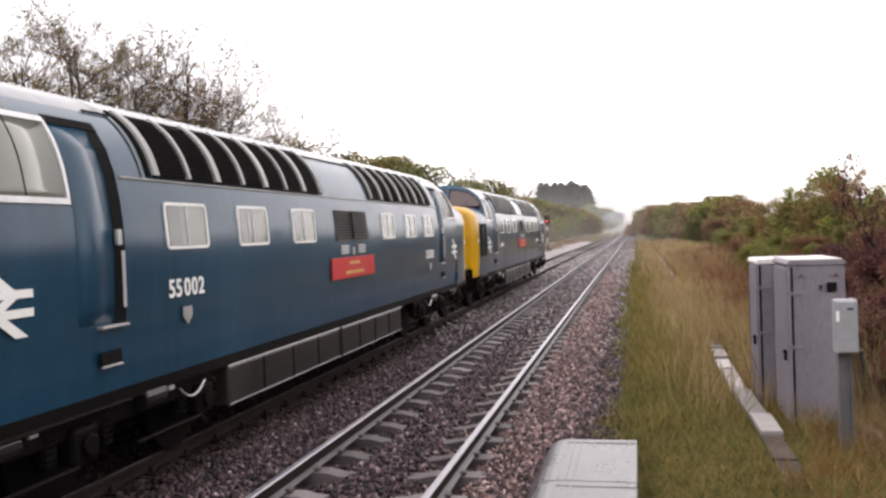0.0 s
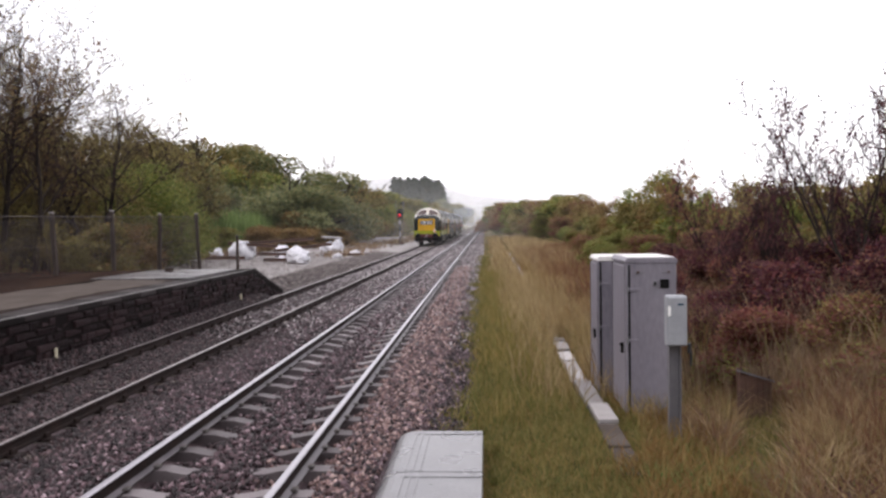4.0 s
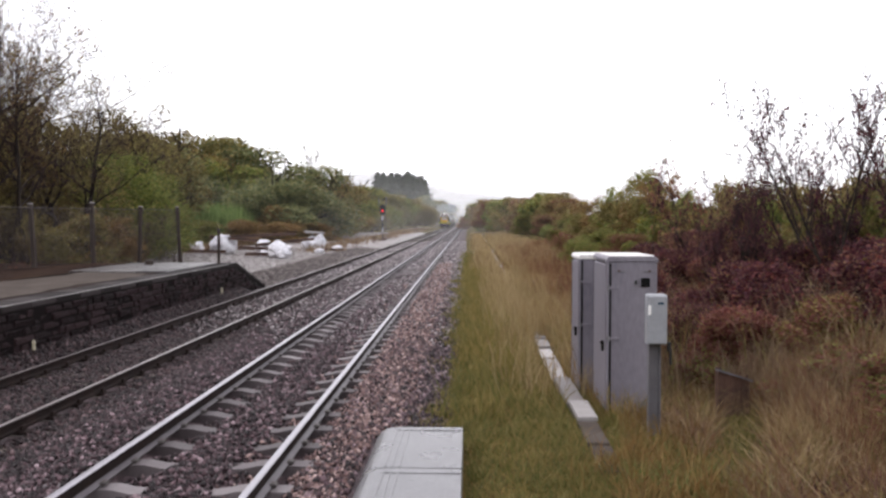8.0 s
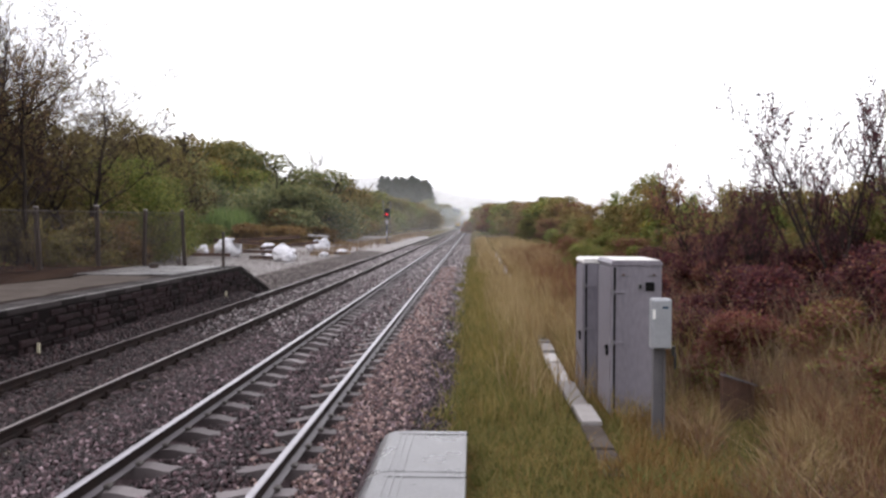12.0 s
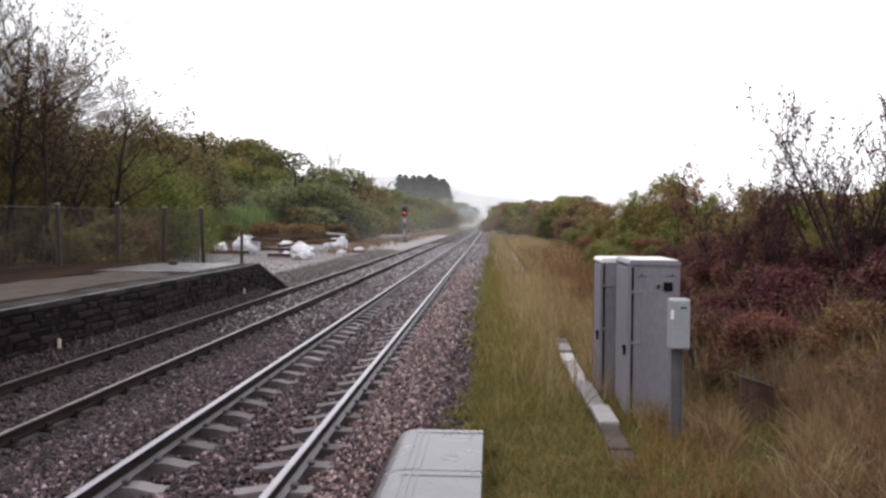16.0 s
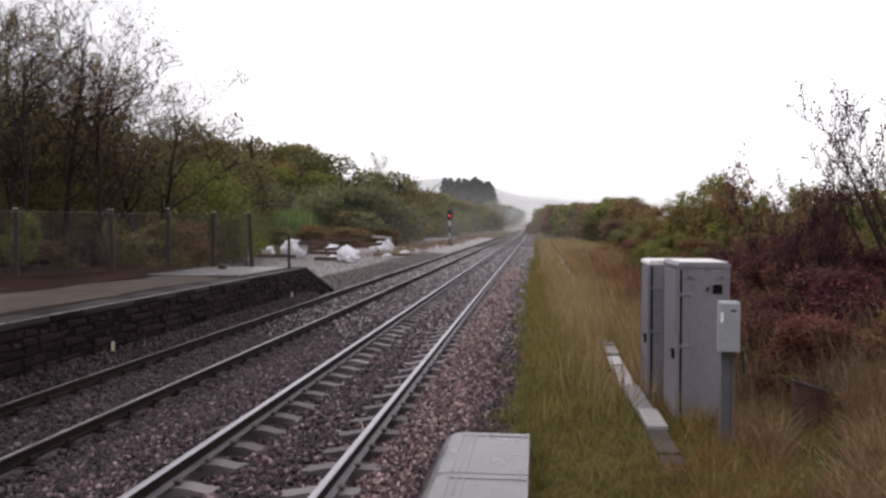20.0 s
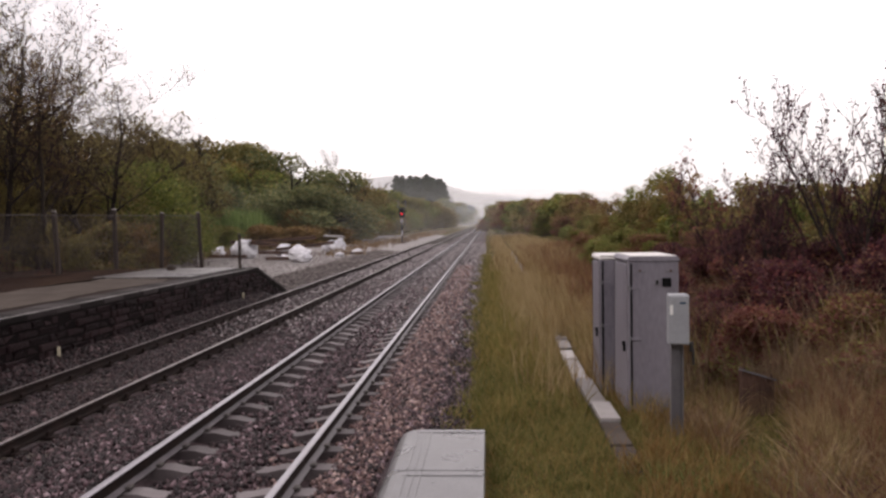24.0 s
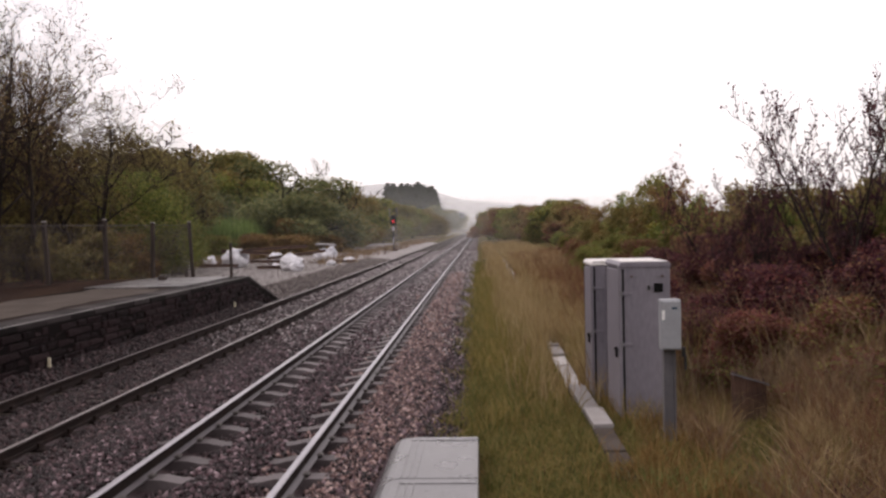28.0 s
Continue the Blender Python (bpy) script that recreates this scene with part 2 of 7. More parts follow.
LEAF = {
    "green": [(0.085, 0.113, 0.032), (0.14, 0.172, 0.045), (0.207, 0.23, 0.06), (0.293, 0.287, 0.081)],
    # dark and olive have blue added, which paints distance haze into the leaves
    "dark": [(0.088, 0.105, 0.05), (0.138, 0.158, 0.07), (0.2, 0.208, 0.09), (0.269, 0.253, 0.112)],
    "olive": [(0.101, 0.091, 0.035), (0.166, 0.146, 0.049), (0.237, 0.198, 0.069), (0.312, 0.244, 0.095)],
    "brown": [(0.111, 0.068, 0.031), (0.179, 0.111, 0.044), (0.25, 0.156, 0.061), (0.319, 0.205, 0.085)],
    "red": [(0.090, 0.025, 0.029), (0.146, 0.040, 0.041), (0.191, 0.056, 0.049), (0.224, 0.090, 0.056)],
    "bramble": [(0.106, 0.045, 0.04), (0.175, 0.07, 0.057), (0.237, 0.098, 0.068), (0.206, 0.163, 0.05)],
    "orange": [(0.115, 0.062, 0.024), (0.19, 0.11, 0.04), (0.25, 0.155, 0.055), (0.27, 0.195, 0.075)],
    "yellow": [(0.127, 0.108, 0.018), (0.191, 0.159, 0.028), (0.254, 0.197, 0.038)],
    "straw_leaf": [(0.114, 0.086, 0.025), (0.191, 0.140, 0.041), (0.254, 0.184, 0.053)],
    "reed": [(0.101, 0.151, 0.047), (0.144, 0.209, 0.065), (0.194, 0.259, 0.09)],
    "wood": [(0.085, 0.062, 0.03), (0.13, 0.1, 0.042), (0.178, 0.143, 0.054), (0.23, 0.198, 0.07)],
    "deep": [(0.056, 0.078, 0.02), (0.102, 0.128, 0.03), (0.168, 0.185, 0.043), (0.26, 0.248, 0.064)],
    "purple": [(0.025, 0.009, 0.015), (0.06, 0.019, 0.03), (0.115, 0.037, 0.047), (0.16, 0.085, 0.055)],
    "pine": [(0.034, 0.048, 0.034), (0.052, 0.072, 0.049), (0.078, 0.098, 0.065)],
    "straw": [(0.18, 0.118, 0.055), (0.28, 0.2, 0.097), (0.37, 0.276, 0.142), (0.46, 0.357, 0.205)],
    "dead": [(0.095, 0.056, 0.04), (0.17, 0.112, 0.074), (0.26, 0.184, 0.116), (0.37, 0.28, 0.17)],
    "rust": [(0.098, 0.043, 0.028), (0.165, 0.077, 0.047), (0.225, 0.118, 0.066), (0.25, 0.167, 0.082)],
    "verge": [(0.074, 0.086, 0.024), (0.128, 0.13, 0.037), (0.205, 0.17, 0.057), (0.3, 0.218, 0.088)],
    "grass": [(0.095, 0.099, 0.025), (0.17, 0.15, 0.042), (0.255, 0.198, 0.068), (0.345, 0.245, 0.1)],
}
for key, cols in LEAF.items():
    M["leaf_" + key] = surface("leaves_" + key, cols, 0.6, scale=0.7, fine=6, bump=0, random_by="island", transmit=0.4, spec=0.2)


def glassy(name, colour, rough=0.06):
    m = bpy.data.materials.new(name)
    m.use_nodes = True
    b = m.node_tree.nodes["Principled BSDF"]
    b.inputs["Base Color"].default_value = (*colour, 1)
    b.inputs["Roughness"].default_value = rough
    b.inputs["Coat Weight"].default_value = 0.6
    b.inputs["Coat Roughness"].default_value = 0.03
    return m


def glow(name, colour, strength):
    m = bpy.data.materials.new(name)
    m.use_nodes = True
    b = m.node_tree.nodes["Principled BSDF"]
    b.inputs["Base Color"].default_value = (*colour, 1)
    b.inputs["Emission Color"].default_value = (*colour, 1)
    b.inputs["Emission Strength"].default_value = strength
    return m


# Red-brown and pale base colours hold the reflections seen in the panes
M["glass"] = glassy("cab_glass_reflection", (0.045, 0.02, 0.018), 0.08)
M["glass_pale"] = glassy("pale_reflection_glass", (0.13, 0.14, 0.115), 0.16)
M["red_glow"] = glow("red_signal_lamp", (1.0, 0.05, 0.06), 1.1)
M["tail_glow"] = glow("red_tail_lamp", (1.0, 0.06, 0.05), 0.25)
M["glass_dark"] = glassy("dark_window_glass", (0.07, 0.078, 0.07), 0.15)


# ---- mesh helpers ----
def mesh_of(name, verts, faces, material, smooth=False):
    me = bpy.data.meshes.new(name)
    me.from_pydata([tuple(v) for v in verts], [], [tuple(f) for f in faces])
    me.materials.append(material)
    if smooth:
        me.polygons.foreach_set("use_smooth", [True] * len(me.polygons))
    me.update()
    return me


def quick_mesh(name, verts, tris, material, smooth=False):
    """Large triangle or quad meshes from arrays."""
    verts = np.asarray(verts, dtype=np.float32)
    tris = np.asarray(tris, dtype=np.int32)
    me = bpy.data.meshes.new(name)
    k = tris.shape[1]
    me.vertices.add(len(verts))
    me.vertices.foreach_set("co", verts.ravel())
    me.loops.add(tris.size)
    me.loops.foreach_set("vertex_index", tris.ravel())
    me.polygons.add(len(tris))
    me.polygons.foreach_set("loop_start", np.arange(0, tris.size, k, dtype=np.int32))
    me.update(calc_edges=True)
    me.validate()
    if smooth:
        me.polygons.foreach_set("use_smooth", [True] * len(me.polygons))
    me.materials.append(material)
    return me


def finish(bm, name, material, smooth=False):
    bmesh.ops.recalc_face_normals(bm, faces=bm.faces)
    me = bpy.data.meshes.new(name)
    bm.to_mesh(me)
    bm.free()
    me.materials.append(material)
    if smooth:
        me.polygons.foreach_set("use_smooth", [True] * len(me.polygons))
    return me


def part(name, bm, material, parent, label="", smooth=False, at=None):
    me = finish(bm, name, material, smooth) if isinstance(bm, bmesh.types.BMesh) else bm
    ob = new(name, me)
    ob.parent = parent
    if at is not None:
        ob.matrix_basis = at
    if label:
        tagged(ob, label)
    return ob


def empty(name, m=None):
    ob = new(name)
    ob.empty_display_size = 0.3
    if m is not None:
        ob.matrix_basis = m
    return ob


def box(sx, sy, sz, at=(0, 0, 0), bevel=0.0, bm=None, seg=2):
    """A box of that size centred on at, its edges rounded."""
    b = bmesh.new()
    bmesh.ops.create_cube(b, size=1)
    bmesh.ops.scale(b, vec=(sx, sy, sz), verts=b.verts)
    if bevel:
        bmesh.ops.bevel(b, geom=list(b.edges), offset=bevel, segments=seg, affect="EDGES", profile=0.5)
    bmesh.ops.translate(b, vec=at, verts=b.verts)
    if bm is None:
        return b
    return join(bm, b)


def join(bm, other, m=None):
    if m is not None:
        bmesh.ops.transform(other, matrix=m, verts=other.verts)
    me = bpy.data.meshes.new("tmp")
    other.to_mesh(me)
    other.free()
    bm.from_mesh(me)
    bpy.data.meshes.remove(me)
    return bm


def cyl(r, h, at=(0, 0, 0), axis="z", seg=16, r2=None, bevel=0.0):
    b = bmesh.new()
    bmesh.ops.create_cone(b, cap_ends=True, segments=seg, radius1=r, radius2=r if r2 is None else r2, depth=h)
    if bevel:
        rim = [e for e in b.edges if abs(abs(e.verts[0].co.z) - h / 2) < 1e-5 and abs(e.verts[0].co.z - e.verts[1].co.z) < 1e-5]
        bmesh.ops.bevel(b, geom=rim, offset=bevel, segments=2, affect="EDGES", profile=0.5)
    rot = {"z": pose(0, 0, 0), "x": pose(0, 0, 0, 0, 90, 0), "y": pose(0, 0, 0, 90, 0, 0)}[axis]
    bmesh.ops.transform(b, matrix=Matrix.Translation(at) @ rot, verts=b.verts)
    return b


def prism(outline, depth, plane="yz", at=0.0):
    """A flat plate of the given outline (pairs), depth thick along the plane's normal, from at."""
    b = bmesh.new()

    def co(p, d):
        return {"yz": (d, p[0], p[1]), "xz": (p[0], d, p[1]), "xy": (p[0], p[1], d)}[plane]

    lo = [b.verts.new(co(p, at)) for p in outline]
    hi = [b.verts.new(co(p, at + depth)) for p in outline]
    b.faces.new(lo[::-1])
    b.faces.new(hi)
    k = len(outline)
    for i in range(k):
        b.faces.new((lo[i], lo[(i + 1) % k], hi[(i + 1) % k], hi[i]))
    return b


def rounded(x0, z0, x1, z1, r, k=4):
    pts = []
    for cx, cz, a0 in ((x1 - r, z1 - r, 0), (x0 + r, z1 - r, 90), (x0 + r, z0 + r, 180), (x1 - r, z0 + r, 270)):
        for i in range(k + 1):
            a = radians(a0 + 90 * i / k)
            pts.append((cx + r * math.cos(a), cz + r * math.sin(a)))
    return pts


def frame_ring(x0, z0, x1, z1, w, r, depth, plane="yz", at=0.0):
    """A rounded window surround."""
    b = bmesh.new()
    o, i = rounded(x0 - w, z0 - w, x1 + w, z1 + w, r + w), rounded(x0, z0, x1, z1, r)

    def co(p, d):
        return {"yz": (d, p[0], p[1]), "xz": (p[0], d, p[1])}[plane]

    rings = [[b.verts.new(co(p, d)) for p in q] for q, d in ((o, at), (o, at + depth), (i, at + depth), (i, at))]
    k = len(o)
    for a in range(4):
        c = rings[(a + 1) % 4]
        for j in range(k):
            b.faces.new((rings[a][j], rings[a][(j + 1) % k], c[(j + 1) % k], c[j]))
    return b


def extrude_profile(profile, y0, y1, caps=True):
    b = bmesh.new()
    a = [b.verts.new((x, y0, z)) for x, z in profile]
    c = [b.verts.new((x, y1, z)) for x, z in profile]
    k = len(profile)
    for i in range(k):
        b.faces.new((a[i], a[(i + 1) % k], c[(i + 1) % k], c[i]))
    if caps:
        b.faces.new(a[::-1])
        b.faces.new(c)
    return b


def lettering(text, size, depth=0.004):
    """Raised letters of the built-in font as a mesh, centred, in the plane x-z."""
    cu = bpy.data.curves.new("letters", "FONT")
    cu.body, cu.size, cu.extrude, cu.align_x, cu.align_y = text, size, depth, "CENTER", "CENTER"
    cu.offset = size * 0.018
    ob = bpy.data.objects.new("letters", cu)
    scene.collection.objects.link(ob)
    me = bpy.data.meshes.new_from_object(ob.evaluated_get(bpy.context.evaluated_depsgraph_get()))
    bpy.data.objects.remove(ob)
    me.transform(pose(0, 0, 0, 90, 0, 0))
    return me


# ---- terrain ----
NEAR_X, FAR_X, FAR_Z = -2.53, -5.85, -0.07
PLAT_X, PLAT_Z, PLAT_END = -7.35, 0.80, 26.6


def smooth(a, b, v):
    t = np.clip((v - a) / (b - a), 0, 1)
    return t * t * (3 - 2 * t)


def ground_z(x, y):
    x, y = np.asarray(x, float), np.asarray(y, float)
    z = np.full(np.broadcast(x, y).shape, -0.32)
    z = z + 0.10 * smooth(-0.5, 0.6, x)
    z = z + 0.75 * smooth(2.4, 7.5, x) + 0.05 * np.maximum(0, x - 7.5) * smooth(300, 60, x)
    yard = smooth(-8.2, -9.2, x)
    z = z + 0.12 * yard
    z = z + 0.85 * smooth(-9.5, -13, x) * smooth(33, 27, y)
    hill = smooth(-21, -75, x)
    z = z + 13.0 * hill * smooth(-60, 60, y) * (0.45 + 0.55 * smooth(420, 60, y))
    z = z + 0.06 * np.sin(x * 1.3 + y * 0.7) * np.where(x > 0.5, 1, 0.3)
    return z


# ---- ground, ballast and tracks ----
def build_ground():
    xs = np.unique(np.concatenate([np.linspace(-1800, -120, 15), np.linspace(-120, -20, 41), np.linspace(-20, 12, 81), np.linspace(12, 80, 25), np.linspace(80, 1800, 15)]))
    ys = np.unique(np.concatenate([np.linspace(-300, -20, 8), np.linspace(-20, 60, 101), np.linspace(60, 300, 61), np.linspace(300, 3500, 24)]))
    X, Y = np.meshgrid(xs, ys)
    Z = ground_z(X, Y)
    v = np.stack([X, Y, Z], -1).reshape(-1, 3)
    nx, ny = len(xs), len(ys)
    i = (np.arange(ny - 1)[:, None] * nx + np.arange(nx - 1)[None]).ravel()
    q = np.stack([i, i + 1, i + nx + 1, i + nx], -1)
    ob = new("ground", quick_mesh("ground", v, q, M["soil"], smooth=True))
    tagged(ob, "rough autumn grassland rising to wooded slopes", "ground", kind="structure")

    def strip(name, prof, y0, y1, step, material, label, cat):
        ys2 = np.arange(y0, y1 + step, step)
        px = np.array([p[0] for p in prof])
        pz = np.array([p[1] for p in prof])
        X, Y = np.meshgrid(px, ys2)
        Z = np.broadcast_to(pz, X.shape)
        v = np.stack([X, Y, Z], -1).reshape(-1, 3)
        nx, ny = len(px), len(ys2)
        i = (np.arange(ny - 1)[:, None] * nx + np.arange(nx - 1)[None]).ravel()
        q = np.stack([i, i + 1, i + nx + 1, i + nx], -1)
        ob = new(name, quick_mesh(name, v, q, material, smooth=True))
        return tagged(ob, label, cat, kind="structure")

    strip("ballast_bed", BED, -40, 1400, 20, M["ballast"], "bed of wet grey and pinkish crushed stone ballast", "ballast")
    yard = [(-22, -0.24), (-20.5, -0.17), (-9, -0.165), (-8.4, -0.18), (-7.2, -0.33)]
    strip("yard", yard, 26.2, 150, 4, M["yard"], "wet grey gravel yard beside the railway", "gravel")

    shoulder = [(-7.5, -0.3), (-7.45, 0.02), (-7.2, -0.01), (-7.0, -0.1), (-6.8, -0.22), (-6.6, -0.3)]
    strip("ballast_shoulder", shoulder, -40, 27, 1, M["stone_dark"], "dirty ballast heaped against the platform wall", "ballast")


BED = [(-8.3, -0.4), (-7.4, -0.33), (-7.1, -0.27), (-4.7, -0.265), (-4.2, -0.22), (-3.85, -0.185), (-3.55, -0.195), (-3.42, -0.26), (-3.12, -0.28), (-2.86, -0.225), (-2.2, -0.225), (-1.94, -0.28), (-1.64, -0.26), (-1.5, -0.19), (-1.1, -0.18), (-0.75, -0.22), (-0.3, -0.3), (-0.05, -0.42)]
build_ground()


def bed_z(x):
    return np.interp(x, [p[0] for p in BED], [p[1] for p in BED])


def rail_mesh(profile, top_from, y0, y1, name, head="rail_top"):
    """A rolled rail; the faces above top_from are worn bright."""
    v, f, mi = [], [], []
    k = len(profile)
    for y in (y0, y1):
        v += [(x, y, z) for x, z in profile]
    for i in range(k):
        j = (i + 1) % k
        f.append((i, j, k + j, k + i))
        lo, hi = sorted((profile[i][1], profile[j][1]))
        # Web faces get rust with shade painted in, foot tops the skylit tone
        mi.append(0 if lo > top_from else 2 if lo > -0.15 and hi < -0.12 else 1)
    f += [tuple(range(k))[::-1], tuple(range(k, 2 * k))]
    mi += [1, 1]
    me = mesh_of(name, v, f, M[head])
    me.materials.append(M["rail_rust_shade"])
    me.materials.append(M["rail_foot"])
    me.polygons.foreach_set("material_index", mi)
    bm = bmesh.new()
    bm.from_mesh(me)
    bmesh.ops.recalc_face_normals(bm, faces=bm.faces)
    bm.to_mesh(me)
    bm.free()
    return me


FLAT = [(-0.07, -0.159), (0.07, -0.159), (0.07, -0.147), (0.012, -0.125), (0.01, -0.05), (0.033, -0.038), (0.035, -0.012), (0.026, -0.001), (0.012, 0.0),
        (-0.012, 0.0), (-0.026, -0.001), (-0.035, -0.012), (-0.033, -0.038), (-0.01, -0.05), (-0.012, -0.125), (-0.07, -0.147)]
BULL = [(-0.03, -0.145), (0.03, -0.145), (0.034, -0.115), (0.022, -0.1), (0.022, -0.05), (0.034, -0.036), (0.035, -0.012), (0.026, -0.001), (0.012, 0.0),
        (-0.012, 0.0), (-0.026, -0.001), (-0.035, -0.012), (-0.034, -0.036), (-0.022, -0.05), (-0.022, -0.1), (-0.034, -0.115)]


def build_tracks():
    near = tagged(empty("railway_track", pose(NEAR_X, 0, 0)), "straight track of worn flat-bottom rail on concrete sleepers", "railway track")
    far = tagged(empty("railway_track", pose(FAR_X, 0, FAR_Z)), "straight track of bullhead rail in chairs on dark timber sleepers", "railway track")
    flat = rail_mesh(FLAT, -0.0125, -40, 1300, "rail")
    bull = rail_mesh(BULL, -0.0015, -40, 1300, "rail", "rail_dull")
    for s in (-1, 1):
        part("rail", flat, None, near, at=pose(s * 0.7525, 0, 0))
        part("rail", bull, None, far, at=pose(s * 0.7525, 0, 0))
    return near, far


track_near, track_far = build_tracks()


# ---- platform opposite ----
def build_platform():
    root = tagged(empty("platform"), "low disused stone-faced station platform with a ramped end", "platform", kind="structure")
    y0, y1, y2 = -40.0, PLAT_END, PLAT_END + 3.9
    back = -30.0
    # body under the paving
    v = [(PLAT_X + 0.06, y0, -0.4), (PLAT_X + 0.06, y1, -0.4), (PLAT_X + 0.06, y2, -0.4),
         (PLAT_X + 0.06, y0, PLAT_Z - 0.1), (PLAT_X + 0.06, y1, PLAT_Z - 0.1), (PLAT_X + 0.06, y2, -0.32),
         (back, y0, -0.4), (back, y1, -0.4), (-11.5, y2, -0.4), (back, y0, PLAT_Z - 0.1), (back, y1, PLAT_Z - 0.1), (-11.5, y2, -0.32)]
    f = [(0, 1, 4, 3), (1, 2, 5, 4), (3, 4, 10, 9), (4, 5, 11, 10), (6, 9, 10, 7), (7, 10, 11, 8), (2, 8, 11, 5), (0, 3, 9, 6), (0, 6, 7, 1), (1, 7, 8, 2)]
    part("core", mesh_of("core", v, f, M["mortar"]), None, root)
    # paving in three strips: wet tarmac, pale path, leaf litter towards the fence
    ys = np.concatenate([np.linspace(y0, y1 - 0.3, 90), [y1]])
    outer = np.interp(ys, [-40, 8, 12.7, 19, 26, 28], [-12.6, -11.9, -11.3, -10.45, -9.7, -9.6]) + 0.12 * np.sin(ys * 1.9) + 0.07 * np.sin(ys * 4.3)
    inner = -8.3 - 0.35 * smooth(14, 8, ys) + 0.1 * np.sin(ys * 1.3) + 0.06 * np.sin(ys * 3.7)

    def paving(name, left, right, steps, z, wave, mat, label):
        f = np.linspace(0, 1, steps)
        X = left[:, None] + (right - left)[:, None] * f[None]
        Y = np.broadcast_to(ys[:, None], X.shape)
        Z = z + wave * np.sin(X * 1.7 + Y * 0.6)
        v = np.stack([X, Y, Z], -1).reshape(-1, 3)
        i = (np.arange(len(ys) - 1)[:, None] * steps + np.arange(steps - 1)[None]).ravel()
        part(name, quick_mesh(name, v, np.stack([i, i + 1, i + steps + 1, i + steps], -1), mat, smooth=True), None, root, label)

    flat = np.ones(len(ys))
    paving("wet_strip", inner, (PLAT_X - 0.5) * flat, 4, PLAT_Z - 0.035, 0.008, M["tarmac"], "dark wet tarmac behind the coping")
    paving("paving", outer, inner, 6, PLAT_Z - 0.03, 0.012, M["path"], "pale worn path along the platform")
    paving("weedy_margin", back * flat, outer, 12, PLAT_Z - 0.02, 0.04, M["leaf_litter"], "brown leaf litter along the fence")
    # Sky caught by the coping edge, painted as a pale strip
    part("edge_line", box(0.05, y1 + 10, 0.008, (PLAT_X + 0.04, (y1 - 10) / 2, PLAT_Z + 0.006), 0.002), M["edge_glint"], root, "narrow pale strip painting the sky glint on the platform edge")
    # ramp surface
    v = [(PLAT_X, y1, PLAT_Z - 0.02), (PLAT_X, y2, -0.24), (-11.5, y2, -0.24), (-11.5, y1, PLAT_Z - 0.02),
         (PLAT_X, y1, PLAT_Z - 0.12), (PLAT_X, y2, -0.34), (-11.5, y2, -0.34), (-11.5, y1, PLAT_Z - 0.12)]
    part("ramp", mesh_of("ramp", v, [(0, 1, 2, 3), (4, 7, 6, 5), (0, 4, 5, 1), (1, 5, 6, 2), (2, 6, 7, 3), (3, 7, 4, 0)], M["tarmac"]), None, root)
    return root


platform = build_platform()


# ---- locomotives ----
for key, cols, rough in (("blue", [(0.0035, 0.031, 0.06), (0.005, 0.042, 0.079), (0.011, 0.058, 0.1)], 0.33),
                         ("roof_blue", [(0.012, 0.02, 0.026), (0.026, 0.04, 0.047), (0.06, 0.078, 0.08)], 0.35),
                         ("green", [(0.005, 0.0075, 0.004), (0.008, 0.011, 0.006), (0.016, 0.02, 0.012)], 0.26),
                         ("roof_green", [(0.012, 0.016, 0.013), (0.026, 0.032, 0.027), (0.06, 0.068, 0.058)], 0.35),
                         ("lime", [(0.17, 0.2, 0.006), (0.24, 0.275, 0.008), (0.28, 0.31, 0.014)], 0.25),
                         ("yellow", [(0.3, 0.15, 0.006), (0.55, 0.305, 0.006), (0.66, 0.39, 0.012)], 0.4),
                         ("cream", [(0.5, 0.46, 0.38), (0.62, 0.58, 0.5), (0.7, 0.67, 0.6)], 0.4),
                         ("grime", [(0.002, 0.0015, 0.0015), (0.004, 0.003, 0.003), (0.01, 0.0075, 0.0065)], 0.6),
                         ("tank_grey", [(0.006, 0.005, 0.005), (0.014, 0.012, 0.012), (0.032, 0.028, 0.027)], 0.32),
                         ("rib", [(0.16, 0.165, 0.16), (0.26, 0.265, 0.255), (0.36, 0.365, 0.35)], 0.4),
                         ("steel", [(0.4, 0.4, 0.4), (0.6, 0.6, 0.6)], 0.35),
                         ("plate_red", [(0.36, 0.012, 0.014), (0.5, 0.02, 0.024)], 0.4),
                         ("beam_red", [(0.03, 0.006, 0.006), (0.13, 0.014, 0.013)], 0.6),
                         ("blind", [(0.02, 0.025, 0.04), (0.03, 0.04, 0.06)], 0.3)):
    M["loco_" + key] = surface("loco_" + key, cols, rough, scale=0.8, fine=7, bump=0.02 if key in ("blue", "green", "lime", "yellow", "cream") else 0.2,
                               stretch=(0.4, 1.1, 0.2), metal=0.7 if key == "steel" else 0.0, spec=0.08 if key == "grime" else 0.4)
for key in ("blue", "green", "lime", "yellow", "roof_blue", "roof_green", "cream"):
    coat = M["loco_" + key].node_tree.nodes["Principled BSDF"]
    coat.inputs["Coat Weight"].default_value = 0.5 if key in ("green", "lime") else 0.75
    coat.inputs["Specular IOR Level"].default_value = 0.12
    coat.inputs["Coat Roughness"].default_value = 0.14

SECTION = [(1.27, 0.93), (1.315, 1.48), (1.335, 1.85), (1.342, 2.12), (1.338, 2.32), (1.325, 2.5), (1.303, 2.68), (1.272, 2.86), (1.228, 3.02), (1.17, 3.16), (1.1, 3.28), (1.015, 3.39),
           (0.91, 3.49), (0.78, 3.58), (0.63, 3.66), (0.45, 3.73), (0.23, 3.78), (0.0, 3.8)]


